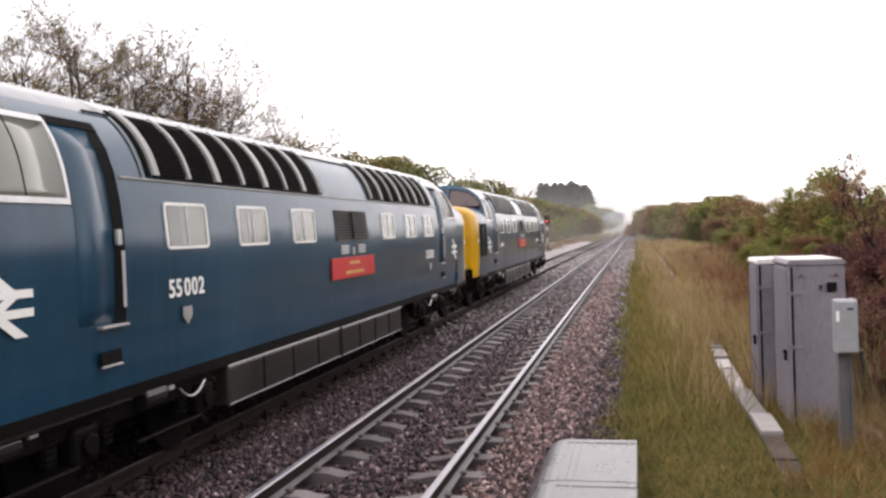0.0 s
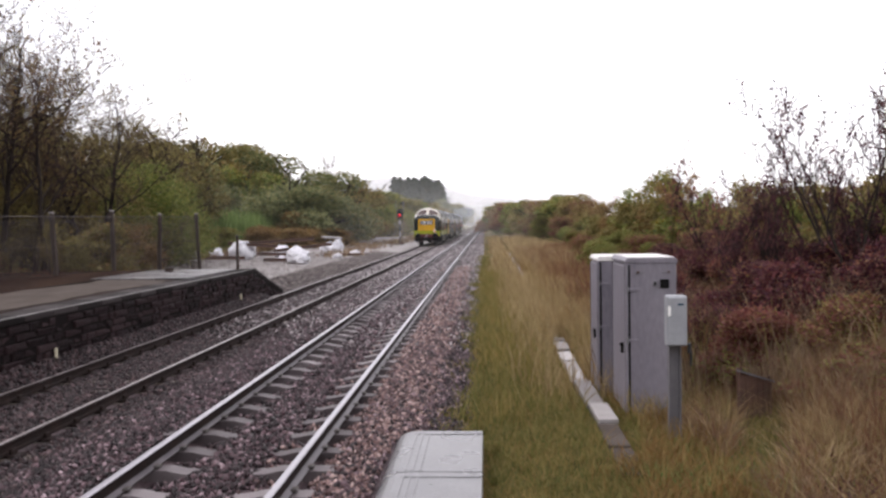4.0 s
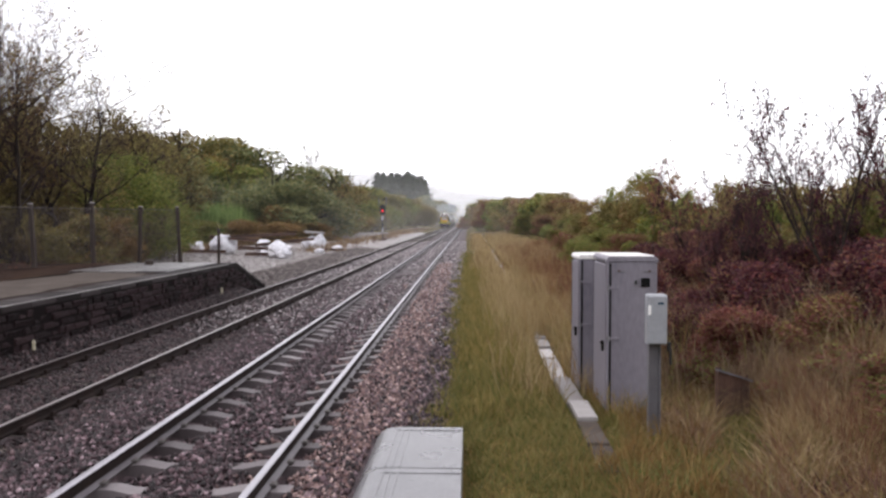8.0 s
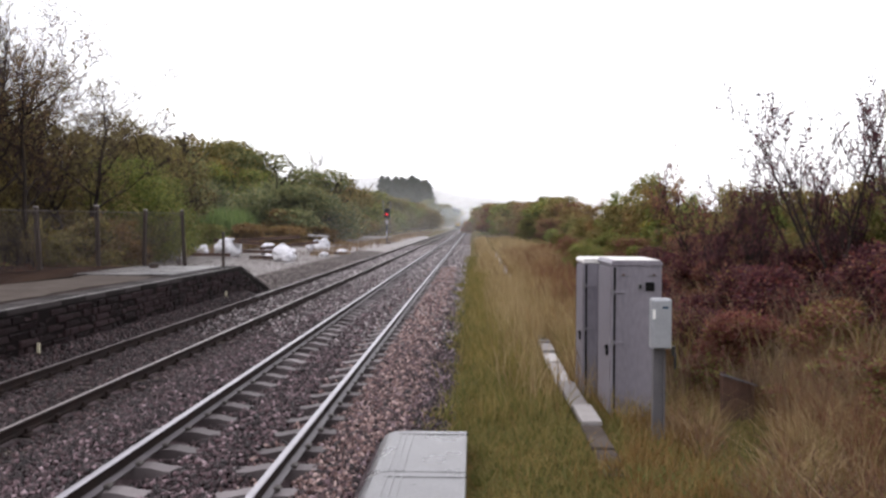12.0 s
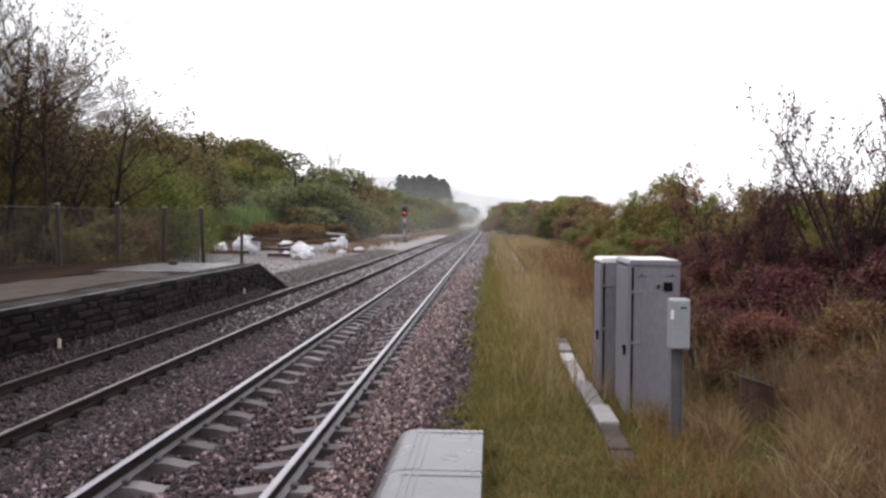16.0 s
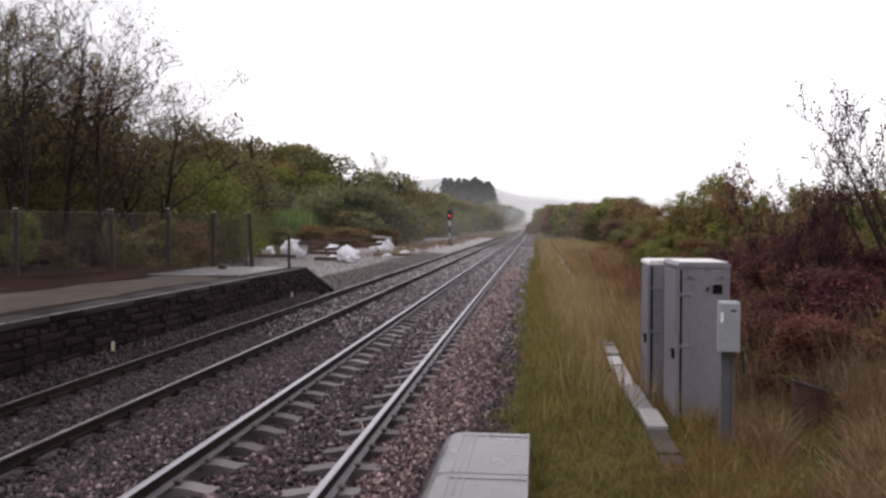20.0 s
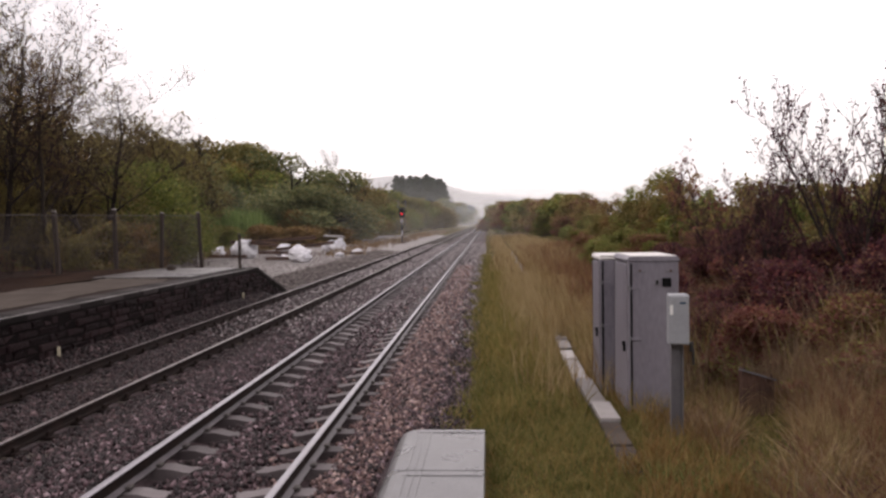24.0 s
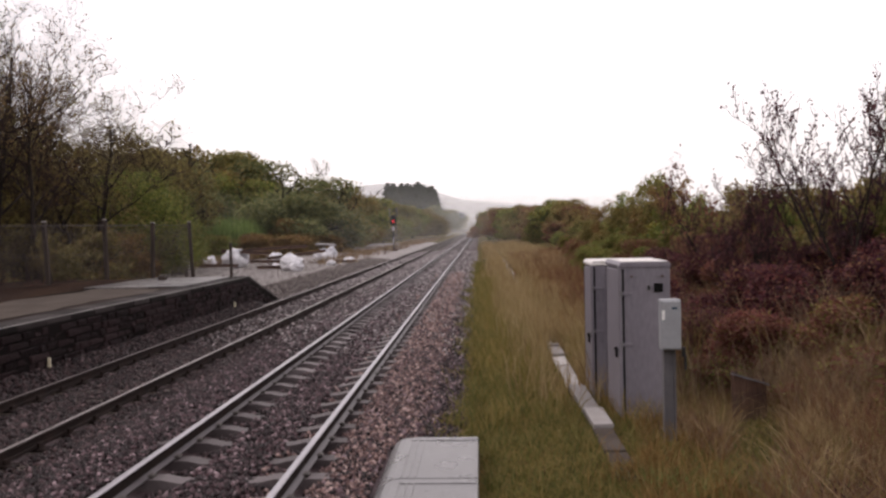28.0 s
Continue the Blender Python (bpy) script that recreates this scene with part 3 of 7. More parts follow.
def side_x(z):
    return float(np.interp(z, [p[1] for p in SECTION], [p[0] for p in SECTION]))


def loft(rings, closed=False, cap_ends=False):
    b = bmesh.new()
    vs = [[b.verts.new(p) for p in r] for r in rings]
    k = len(rings[0])
    for a, c in zip(vs, vs[1:]):
        for j in range(k if closed else k - 1):
            b.faces.new((a[j], a[(j + 1) % k], c[(j + 1) % k], c[j]))
    if cap_ends:
        b.faces.new(vs[0][::-1])
        b.faces.new(vs[-1])
    return b


def arch(points):
    """Mirror a half profile (from low right to the top) into a full one."""
    return points + [(-x, z) for x, z in points[-2::-1]]


def shell_part(points, ys):
    """The skin over that stretch of the section, both sides, along ys."""
    return loft([[(x, y, z) for x, z in points] for y in ys])


TAPER = ((8.28, 8.7, 9.1, 9.42), (1.0, 0.995, 0.982, 0.965))


def taper(bm):
    """Bring a part of the nose side in with the narrowing nose."""
    for v in bm.verts:
        v.co.x *= float(np.interp(v.co.y, TAPER[0], TAPER[1]))
    return bm


def hug(bm, s):
    """Lean a flat side part in with the curve of the side."""
    for v in bm.verts:
        v.co.x += s * (side_x(v.co.z) - 1.338)
    return bm


def cut_y(z):
    """Where the raked cab front ends at height z."""
    return 8.3 if z < 2.85 else 8.3 - (z - 2.85) * 0.72


def letter_row(text, size):
    """One mesh for each character of a line, centred as a whole."""
    made, x = [], 0.0
    for ch in text:
        if ch == " ":
            x += size * 0.12
            continue
        me = lettering(ch, size)
        xs = [v.co.x for v in me.vertices]
        w = max(xs) - min(xs)
        made.append((me, x - min(xs)))
        x += w + size * 0.1
    for me, dx in made:
        me.transform(pose(dx - (x - size * 0.1) / 2, 0, 0))
    return [me for me, dx in made]


def build_loco(style, number="", name_lines=(), code=""):
    """A twin-nosed diesel: half is built and turned about for the other end."""
    green = style == "green"
    paint, roof = M["loco_green" if green else "loco_blue"], M["loco_roof_green" if green else "loco_roof_blue"]
    band = M["loco_lime"] if green else paint
    surround = M["loco_cream"] if green else paint
    root = empty("diesel_locomotive")
    tagged(root, "two-tone green diesel locomotive with small yellow nose panel, wet" if green else "rail-blue diesel locomotive with yellow nose ends, wet from rain",
           "locomotive", group="locomotives of the train")
    low, mid, crown, high = SECTION[:2], SECTION[1:13], SECTION[12:], SECTION[7:]
    ys = np.linspace(-7.4, 7.4, 9)
    body = part("body", shell_part(mid, ys), paint, root, smooth=True)
    bm = shell_part([(-x, z) for x, z in mid], ys)
    part("body", bm, paint, root, smooth=True)
    for s in (1, -1):
        part("lower_band", shell_part([(s * x, z) for x, z in low], np.linspace(-8.3, 8.3, 9)), band, root, "lime green lower band" if green else "")
    part("roof", shell_part(arch(crown), ys), roof, root, "weathered grey-sheened roof", smooth=True)
    part("floor_pan", box(2.56, 19.2, 0.12, (0, 0, 0.9)), M["loco_grime"], root)
    # roof ribs
    for y in (-5.9, -1.1, 1.1, 5.9):
        part("roof_rib", loft([[(x * 1.006, y - 0.03, z + 0.012) for x, z in arch(SECTION[7:])], [(x * 1.006, y + 0.03, z + 0.012) for x, z in arch(SECTION[7:])]]), roof, root)
    for e in (1, -1):
        turn = pose(0, 0, 0, 0, 0, 0 if e > 0 else 180)

        def add(name, bm, mat, parent=root, label="", smooth=False):
            me = finish(bm, name, mat, smooth)
            me.transform(turn)
            return part(name, me, None, parent, label)

        # cab: sides, roof, raked front
        upper = SECTION[1:]
        full = arch(upper)
        rings = []
        for k in range(5):
            rings.append([(x, 7.4 + (cut_y(z) - 7.4) * k / 4, z) for x, z in SECTION[1:8]])
        for s in (1, -1):
            add("cab_side", loft([[(s * x, y, z) for x, y, z in r] for r in rings]), paint, smooth=True)
        rr = [[(x, 7.4 + (cut_y(z) - 7.4) * k / 4, z) for x, z in arch(high)] for k in range(5)]
        add("cab_roof", loft(rr), M["loco_cream"] if green else roof, smooth=True, label="cream-painted cab roof" if green else "")
        b = bmesh.new()
        ring = [(x, cut_y(z), z) for x, z in arch([(1.3, 2.70)] + high)]
        b.faces.new([b.verts.new(p) for p in ring])
        front = add("cab_front", b, surround if green else paint, label="cream windscreen surround" if green else "")
        # windscreens lie on the raked front
        slope = math.atan2(1, 0.62)
        for s in (1, -1):
            pts = []
            for x, z in ((0.12, 3.1), (1.06, 3.05), (1.1, 3.12), (1.03, 3.25), (0.88, 3.39), (0.65, 3.51), (0.36, 3.58), (0.12, 3.6)):
                pts.append((s * x, z))
            o = bmesh.new()
            lo = [o.verts.new((x, cut_y(z) + 0.006, z + 0.004)) for x, z in pts]
            hi = [o.verts.new((x, cut_y(z) + 0.022, z + 0.012)) for x, z in pts]
            o.faces.new(lo[::-1])
            o.faces.new(hi)
            for i in range(len(lo)):
                o.faces.new((lo[i], lo[(i + 1) % len(lo)], hi[(i + 1) % len(lo)], hi[i]))
            pane = add("windscreen", o, M["glass"], label="dark windscreen pane with a red-brown painted reflection")
            g = bmesh.new()
            cx, cz = sum(p[0] for p in pts) / len(pts), sum(p[1] for p in pts) / len(pts)
            big = [(cx + (x - cx) * 1.07, cz + (z - cz) * 1.14) for x, z in pts]
            a = [g.verts.new((x, cut_y(z) + 0.004, z)) for x, z in big]
            c = [g.verts.new((x, cut_y(z) + 0.03, z + 0.014)) for x, z in pts]
            d = [g.verts.new((x, cut_y(z) + 0.03, z + 0.014)) for x, z in big]
            for i in range(len(a)):
                j = (i + 1) % len(a)
                g.faces.new((a[i], a[j], d[j], d[i]))
                g.faces.new((d[i], d[j], c[j], c[i]))
            add("screen_frame", g, M["loco_cream"] if green else M["loco_grime"], pane)
            w = box(0.016, 0.012, 0.42, (0, 0, 0.21))
            bmesh.ops.transform(w, matrix=Matrix.Translation((s * 0.55, cut_y(3.02) + 0.05, 3.0)) @ pose(0, 0, 0, 36, 0, 0) @ pose(0, 0, 0, 0, s * 28, 0), verts=w.verts)
            add("wiper", w, M["black"], pane)
            # cab side window, door, recess, step, handrail
            x = s * 1.342

            def side(name, outline, depth, mat, parent=root, label="", at=0.0):
                bb = hug(prism(outline, s * depth, "yz", x + s * at), s)
                return add(name, bb, mat, parent, label)

            def wrap(y0, y1, z0, z1, lift, rake=0.0):
                """A panel that follows the curve of the side; its far edge leans with the cab front."""
                zs = np.linspace(z0, z1, 9)
                rows_ = []
                for z in zs:
                    ya, yb = y0, y1 - rake * (z - z0)
                    rows_.append([(s * (side_x(z) + d), yy, z + d * 0.4) for yy, d in ((ya, 0.0), (ya + 0.006, lift), (yb - 0.006, lift), (yb, 0.0))])
                return loft(rows_, cap_ends=True)

            cw = add("cab_window", wrap(7.12, 8.12, 2.64, 3.28, 0.012, 0.5), M["glass_pale"], label="cab side window with a pale painted reflection", smooth=True)
            fr = wrap(7.07, 8.19, 2.59, 2.64, 0.024, 0.5)
            join(fr, wrap(7.07, 7.9, 3.28, 3.33, 0.024))
            join(fr, wrap(7.07, 7.12, 2.6, 3.33, 0.024))
            join(fr, loft([[(s * (side_x(z) + d), 8.12 - 0.5 * (z - 2.64) + q, z + d * 0.4) for q, d in ((0, 0), (0.006, 0.024), (0.05, 0.024), (0.06, 0))] for z in np.linspace(2.6, 3.33, 7)]))
            add("window_frame", fr, M["loco_cream"] if green else M["loco_steel"], cw)
            add("window_bar", wrap(7.57, 7.59, 2.64, 3.28, 0.018), M["loco_grime"], cw)
            if green:
                add("window_surround", wrap(7.02, 8.22, 2.55, 3.4, 0.006, 0.55), M["loco_cream"], cw, smooth=True)
            door = add("cab_door", wrap(6.53, 7.03, 1.58, 3.3, 0.012), paint, smooth=True)
            if green:
                add("door_window", wrap(6.58, 6.98, 2.62, 3.2, 0.016), M["glass_pale"], door, smooth=True)
            # Raised black panels paint the shade inside the door recess
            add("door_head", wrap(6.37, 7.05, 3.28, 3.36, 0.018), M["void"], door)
            add("door_recess", wrap(6.37, 6.55, 1.56, 3.34, 0.016), M["void"], door, "black panel painting the shade of the deep door recess")
            add("door_edge", wrap(6.33, 6.38, 1.56, 3.36, 0.018), paint, door)
            add("handle", cyl(0.016, 0.5, (x + s * 0.06, 6.48, 1.95), seg=8), M["loco_steel"], door, "polished door handle")
            add("handle", box(0.05, 0.06, 0.14, (x + s * 0.03, 6.5, 2.32), 0.012), M["loco_steel"], door)
            step = add("step", box(0.07, 0.4, 0.025, (x, 6.58, 1.54), 0.006), M["loco_steel"], label="bright metal door step")
            # black plates under the step paint the shaded foot holes
            if green:
                add("step_plate", box(0.04, 0.34, 0.2, (x - s * 0.005, 6.58, 1.42), 0.008), M["loco_rib"], step, "pale hinged plate under the door")
                add("foot_hole", box(0.03, 0.34, 0.08, (x - s * 0.012, 6.58, 1.275), 0.006), M["void"], step, "black plate painting the shade of a foot hole")
                add("step_plate", box(0.03, 0.34, 0.24, (x - s * 0.025, 6.58, 1.09), 0.008), M["loco_rib"], step, "worn pale plate on the green band")
            else:
                add("foot_hole", box(0.02, 0.3, 0.12, (x - s * 0.008, 6.62, 1.27), 0.006), M["void"], step, "black plate painting the shade of a foot hole")
                add("step_lip", box(0.03, 0.3, 0.02, (x, 6.62, 1.2), 0.006), M["loco_steel"], step)
            # engine-room windows
            for y0, y1 in ((4.85, 5.63), (3.3, 4.06), (1.68, 2.45)):
                win = side("engine_room_window", rounded(y0, 2.22, y1, 2.63, 0.03), 0.006, M["glass_pale"], label="window in a white surround, pale reflection painted in")
                add("window_frame", hug(frame_ring(y0, 2.22, y1, 2.63, 0.03, 0.03, s * 0.018, "yz", x), s), M["white"], win)
                add("pane", hug(box(0.006, (y1 - y0) * 0.32, 0.38, (x + s * 0.006, y0 + (y1 - y0) * (0.2 if e > 0 else 0.8), 2.425)), s), M["glass_dark"], win)
                add("glazing_bar", hug(box(0.014, 0.02, 0.4, (x + s * 0.008, (y0 + y1) / 2, 2.425)), s), M["loco_steel"], win)
            # roof-side grilles follow the curve
            prof = [(px, pz) for px, pz in SECTION if 2.85 < pz < 3.6]
            prof = [(side_x(z), z) for z in np.linspace(2.9, 3.56, 9)]
            gy0, gy1 = 1.25, 5.72
            gr = add("roof_grille", loft([[(s * (px + 0.012), y, pz + 0.006) for px, pz in prof] for y in (gy0, gy1)]), M["void"], label="black louvred roof-side grille")
            sl = bmesh.new()
            for i in range(len(prof) * 2 - 1):
                z = 2.9 + 0.62 * i / (len(prof) * 2 - 2)
                px = side_x(z)
                join(sl, box(0.035, gy1 - gy0, 0.012, (s * (px + 0.022), (gy0 + gy1) / 2, z + 0.006)))
            add("slats", sl, M["loco_grime"], gr)
            for i in range(8):
                y = gy0 + (gy1 - gy0) * i / 7
                w = 0.06 if i % 2 else 0.032
                add("rib", loft([[(s * (px + 0.012), y - w, pz) for px, pz in prof], [(s * (px + 0.05), y - w * 0.85, pz + 0.02) for px, pz in prof],
                                 [(s * (px + 0.05), y + w * 0.85, pz + 0.02) for px, pz in prof], [(s * (px + 0.012), y + w, pz) for px, pz in prof]]), M["loco_rib"], gr)
            for y in (gy0 - 0.09, gy1 + 0.09):
                add("seal", loft([[(s * (px + 0.006), y - 0.03, pz) for px, pz in prof], [(s * (px + 0.03), y - 0.025, pz + 0.012) for px, pz in prof],
                                  [(s * (px + 0.03), y + 0.025, pz + 0.012) for px, pz in prof], [(s * (px + 0.006), y + 0.03, pz) for px, pz in prof]]), M["void"], gr)
            add("gutter", box(0.03, 12.6 / 2, 0.026, (s * 1.272, 3.15, 2.87), 0.008), M["loco_rib"], gr)
            add("cantrail", box(0.02, 6.3, 0.02, (s * 0.913, 3.15, 3.505), 0.004), M["loco_grime"], gr)
            # nose side grille
            if s < 0:
                ng = add("nose_grille", taper(box(0.012, 1.0, 0.98, (x, 8.9, 2.01))), M["void"], label="dark louvred nose grille")
                for i in range(15):
                    add("slat", taper(box(0.012, 0.98, 0.012, (x + s * 0.005, 8.9, 1.57 + i * 0.063))), M["loco_grime"], ng)
                add("bar", taper(box(0.014, 0.05, 0.97, (x + s * 0.005, 8.9, 2.01))), paint, ng)
            if not green:
                # white emblem of bars on the cab side
                em = bmesh.new()
                for dz in (0.085, -0.085):
                    join(em, box(0.006, 0.72, 0.075, (0, 0, dz)))
                for u0, z0, u1, z1 in ((-0.2, 0.3, 0.1, 0.09), (0.14, 0.085, -0.14, -0.085), (-0.1, -0.09, 0.2, -0.3)):
                    join(em, prism([(s * (u0 - 0.08), z0), (s * (u0 + 0.08), z0), (s * (u1 + 0.08), z1), (s * (u1 - 0.08), z1)], 0.006, "yz", -0.0005))
                bmesh.ops.scale(em, vec=(1, 0.85, 0.85), verts=em.verts)
                bmesh.ops.translate(em, vec=(x + s * 0.006, 7.9, 1.84), verts=em.verts)
                add("emblem", em, M["white"], label="white painted double-bar emblem")
            else:
                add("crest", cyl(0.125, 0.012, (x - s * 0.002, 7.45, 1.73), "x", 24), M["gilt"], label="gilt ringed crest with a red figure")
                add("crest_field", cyl(0.105, 0.012, (x + s * 0.002, 7.45, 1.73), "x", 24), M["loco_green"])
                add("crest_figure", prism([(7.38, 1.7), (7.41, 1.79), (7.46, 1.82), (7.51, 1.77), (7.49, 1.68), (7.43, 1.66)], s * 0.008, "yz", x + s * 0.006), M["loco_plate_red"])
                add("crest_banner", box(0.01, 0.5, 0.03, (x - s * 0.002, 7.45, 1.71), 0.004), M["gilt"])
                add("data_panel", box(0.008, 0.2, 0.12, (x + s * 0.002, 7.45, 2.42), 0.003), M["loco_rib"])
            # nose loft: sides and rounded end
            add("lamp_bracket", box(0.05, 0.05, 0.2, (s * 0.95, 10.0, 1.25), 0.01), M["loco_steel"])
            buf = add("buffer", cyl(0.12, 0.42, (s * 0.86, 10.12, 1.0), "y", 16), M["loco_grime"], label="dark oval buffer")
            add("buffer_head", cyl(0.26, 0.05, (s * 0.86, 10.36, 1.0), "y", 20, bevel=0.015), M["loco_grime"], buf)
            add("buffer_collar", cyl(0.19, 0.14, (s * 0.86, 9.98, 1.0), "y", 16, bevel=0.02), M["loco_grime"], buf)
        nose = [(1.335, 1.48), (1.338, 2.42), (1.325, 2.6), (1.275, 2.76), (1.16, 2.89), (0.97, 2.99), (0.6, 3.06), (0.0, 3.09)]
        stations = [(y, float(np.interp(y, TAPER[0], TAPER[1])), 1.0) for y in (8.28, 8.7, 9.1, 9.42)]
        tip = [(9.42, 0.965, 1.0), (9.62, 0.955, 0.993), (9.74, 0.935, 0.983), (9.83, 0.908, 0.965), (9.9, 0.87, 0.942), (9.92, 0.82, 0.92)]

        def nr(st, prof):
            y, a, c = st
            zb = prof[0][1]
            return [(px * a, y, zb + (pz - zb) * (c if pz > 2.4 else 1.0)) for px, pz in prof]

        full_nose = arch(nose)
        add("nose", loft([nr(st, full_nose) for st in stations]), paint, smooth=True)
        b = loft([nr(st, full_nose) for st in tip])
        b.verts.ensure_lookup_table()
        k = len(full_nose)
        b.faces.new([b.verts[(len(tip) - 1) * k + i] for i in range(k)])
        end = add("nose_end", b, paint if green else M["loco_yellow"], label="" if green else "bright warning-yellow nose end", smooth=True)
        skirt = [(1.3, 0.92), (1.335, 1.48)]
        add("nose_skirt", loft([nr(st, arch(skirt + [(0.0, 1.481)])) for st in stations]), band)
        b = loft([nr(st, arch(skirt + [(0.0, 1.481)])) for st in tip])
        b.verts.ensure_lookup_table()
        k = 5
        b.faces.new([b.verts[(len(tip) - 1) * k + i] for i in range(k)])
        sk = add("nose_skirt", b, M["loco_lime"] if green else M["loco_yellow"])
        if green:
            pan = add("warning_panel", prism(rounded(-0.83, 1.5, 0.83, 2.64, 0.08), 0.012, "xz", 9.918), M["loco_yellow"], label="yellow warning panel")
        hb = add("headcode_box", frame_ring(-0.64, 2.1, 0.64, 2.5, 0.06, 0.04, 0.05, "xz", 9.92), M["loco_yellow"], end)
        blind = add("headcode_blind", prism(rounded(-0.64, 2.1, 0.64, 2.5, 0.04), 0.02, "xz", 9.92), M["loco_blind"], end, "dark blind with white characters")
        if code and e < 0:
            for ci, ch in enumerate(code):
                me = lettering(ch, 0.44)
                me.materials.append(M["white"])
                me.transform(pose((-0.46, -0.16, 0.16, 0.46)[ci], -9.947, 2.3))
                part("character", me, None, blind)
        elif not green:
            for dx in (-0.3, 0.3):
                add("marker_dot", cyl(0.07, 0.02, (dx, 9.95, 2.31), "y", 14), M["white"], blind)
        beam = add("buffer_beam", box(2.3, 0.16, 0.34, (0, 9.86, 1.0), 0.02), M["loco_beam_red"] if green else M["loco_grime"], label="dirty red buffer beam" if green else "")
        add("coupling_hook", box(0.08, 0.3, 0.16, (0, 10.02, 0.98), 0.03), M["loco_steel"], beam)
        cp = cyl(0.03, 0.55, (0, 10.1, 0.75), seg=8)
        add("coupling_link", cp, M["loco_grime"], beam)
        for dx in (-0.5, -0.32, 0.32, 0.5):
            add("brake_hose", cyl(0.028, 0.5, (dx, 9.98, 0.72), seg=8), M["loco_beam_red"] if abs(dx) > 0.4 else M["loco_grime"], beam)
        add("fender", box(2.5, 0.06, 0.3, (0, 9.7, 0.62), 0.01), M["loco_grime"])
        for s in (1, -1):
            lamp = add("marker_lamp", cyl(0.075, 0.05, (s * 0.82, 9.86, 1.62), "y", 14, bevel=0.01), M["loco_steel"] if not green else M["loco_green"], end)
            add("warning_flash", box(0.012, 0.09, 0.14, (s * 1.285, 9.5, 2.0)), M["white"], end, "small white and yellow warning label")
            # bogie side
        # bogie with three wheelsets
        bog = add("bogie", box(0.16, 4.9, 0.2, (1.08, 6.86 - 0.05, 0.72), 0.03), M["loco_grime"], label="grimy six-wheel bogie")
        o = box(0.16, 4.9, 0.2, (-1.08, 6.81, 0.72), 0.03)
        add("side_frame", o, M["loco_grime"], bog)
        for y in (4.8, 6.86, 8.9):
            for s in (1, -1):
                wheel = cyl(0.545, 0.13, (s * 0.77, y, 0.545), "x", 28, bevel=0.02)
                add("wheel", wheel, M["loco_grime"], bog)
                add("axlebox", box(0.2, 0.34, 0.34, (s * 1.14, y, 0.56), 0.05), M["loco_grime"], bog)
                add("axlebox_cap", cyl(0.1, 0.06, (s * 1.26, y, 0.56), "x", 12, bevel=0.015), M["loco_grime"], bog)
                for d in (-0.38, 0.38):
                    sp = bmesh.new()
                    for q in range(5):
                        join(sp, cyl(0.085, 0.03, (s * 1.12, y + d, 0.5 + q * 0.055), seg=10))
                    join(sp, cyl(0.05, 0.3, (s * 1.12, y + d, 0.61), seg=8))
                    add("spring", sp, M["loco_grime"], bog)
        for s in (1, -1):
            for y in (5.85, 7.9):
                add("brake_cylinder", cyl(0.11, 0.36, (s * 1.2, y, 0.78), "y", 14, bevel=0.02), M["loco_tank_grey"], bog)
                add("brake_rod", cyl(0.022, 1.2, (s * 1.24, y - 0.3, 0.4), "y", 8), M["loco_grime"], bog)
            pp = cyl(0.02, 1.8, (s * 1.3, 7.2, 0.84), "y", 8)
            add("air_pipe", pp, M["loco_grime"], bog)
            rings = []
            for q in range(10):
                u = -1 + q * 2 / 9
                c, n = (s * 1.3, 5.2 + 0.26 * u, 0.66 + 0.12 * u * u), Vector((0, -0.24 * u, 0.26)).normalized()
                rings.append([(c[0] + 0.014 * math.cos(a), c[1] + 0.014 * math.sin(a) * n.y, c[2] + 0.014 * math.sin(a) * n.z) for a in [k * math.pi / 3 for k in range(7)]])
            add("hose", loft(rings), M["loco_steel"], bog, "pale flexible pipe", smooth=True)
            for y in (4.75, 5.6, 6.5, 7.6, 8.5):
                add("bracket", box(0.04, 0.1, 0.04, (s * 1.29, y, 0.8 + 0.05 * math.sin(y * 5)), 0.01), M["loco_steel"] if y in (5.6, 7.6) else M["loco_grime"], bog)
            add("sand_pipe", cyl(0.025, 0.6, (s * 0.95, 9.45, 0.45), seg=8), M["loco_tank_grey"], bog)
    # tanks between the bogies, with pipes
    for s in (1, -1):
        for y0, y1 in ((-4.35, -0.62), (-0.5, 2.95)):
            tk = part("battery_box" if y0 < -1 else "fuel_tank", box(0.5, y1 - y0, 0.46, (s * 1.03, (y0 + y1) / 2, 0.6), 0.035), M["loco_tank_grey"], root,
                      "dark grey underframe tank with bright top edge")
            part("edge_strip", box(0.016, y1 - y0, 0.02, (s * 1.285, (y0 + y1) / 2, 0.83), 0.006), M["loco_steel"], tk)
            part("edge_strip", box(0.012, y1 - y0, 0.014, (s * 1.285, (y0 + y1) / 2, 0.39), 0.004), M["loco_steel"], tk)
            nseg = 4
            for i in range(1, nseg):
                y = y0 + (y1 - y0) * i / nseg
                part("seam", box(0.012, 0.025, 0.4, (s * 1.283, y, 0.6)), M["loco_grime"], tk)
            for i in range(7):
                y = y0 + 0.25 + (y1 - y0 - 0.5) * i / 6
                part("filler", cyl(0.035, 0.09, (s * 1.2, y, 0.87), seg=8), M["loco_steel"], tk)
    # number, nameplate, louvre
    for s in (1, -1):
        x = s * 1.342
        turn = pose(0, 0, 0, 0, 0, 90 * s)
        lv = part("side_louvre", hug(prism(rounded(-0.8, 2.18, 0.8, 2.68, 0.05), s * 0.008, "yz", x), s), M["black"], root, "black louvred body-side grille")
        for i in range(10):
            part("slat", hug(box(0.03, 1.52, 0.016, (x + s * 0.012, 0, 2.22 + i * 0.047)), s), M["loco_grime"], lv)
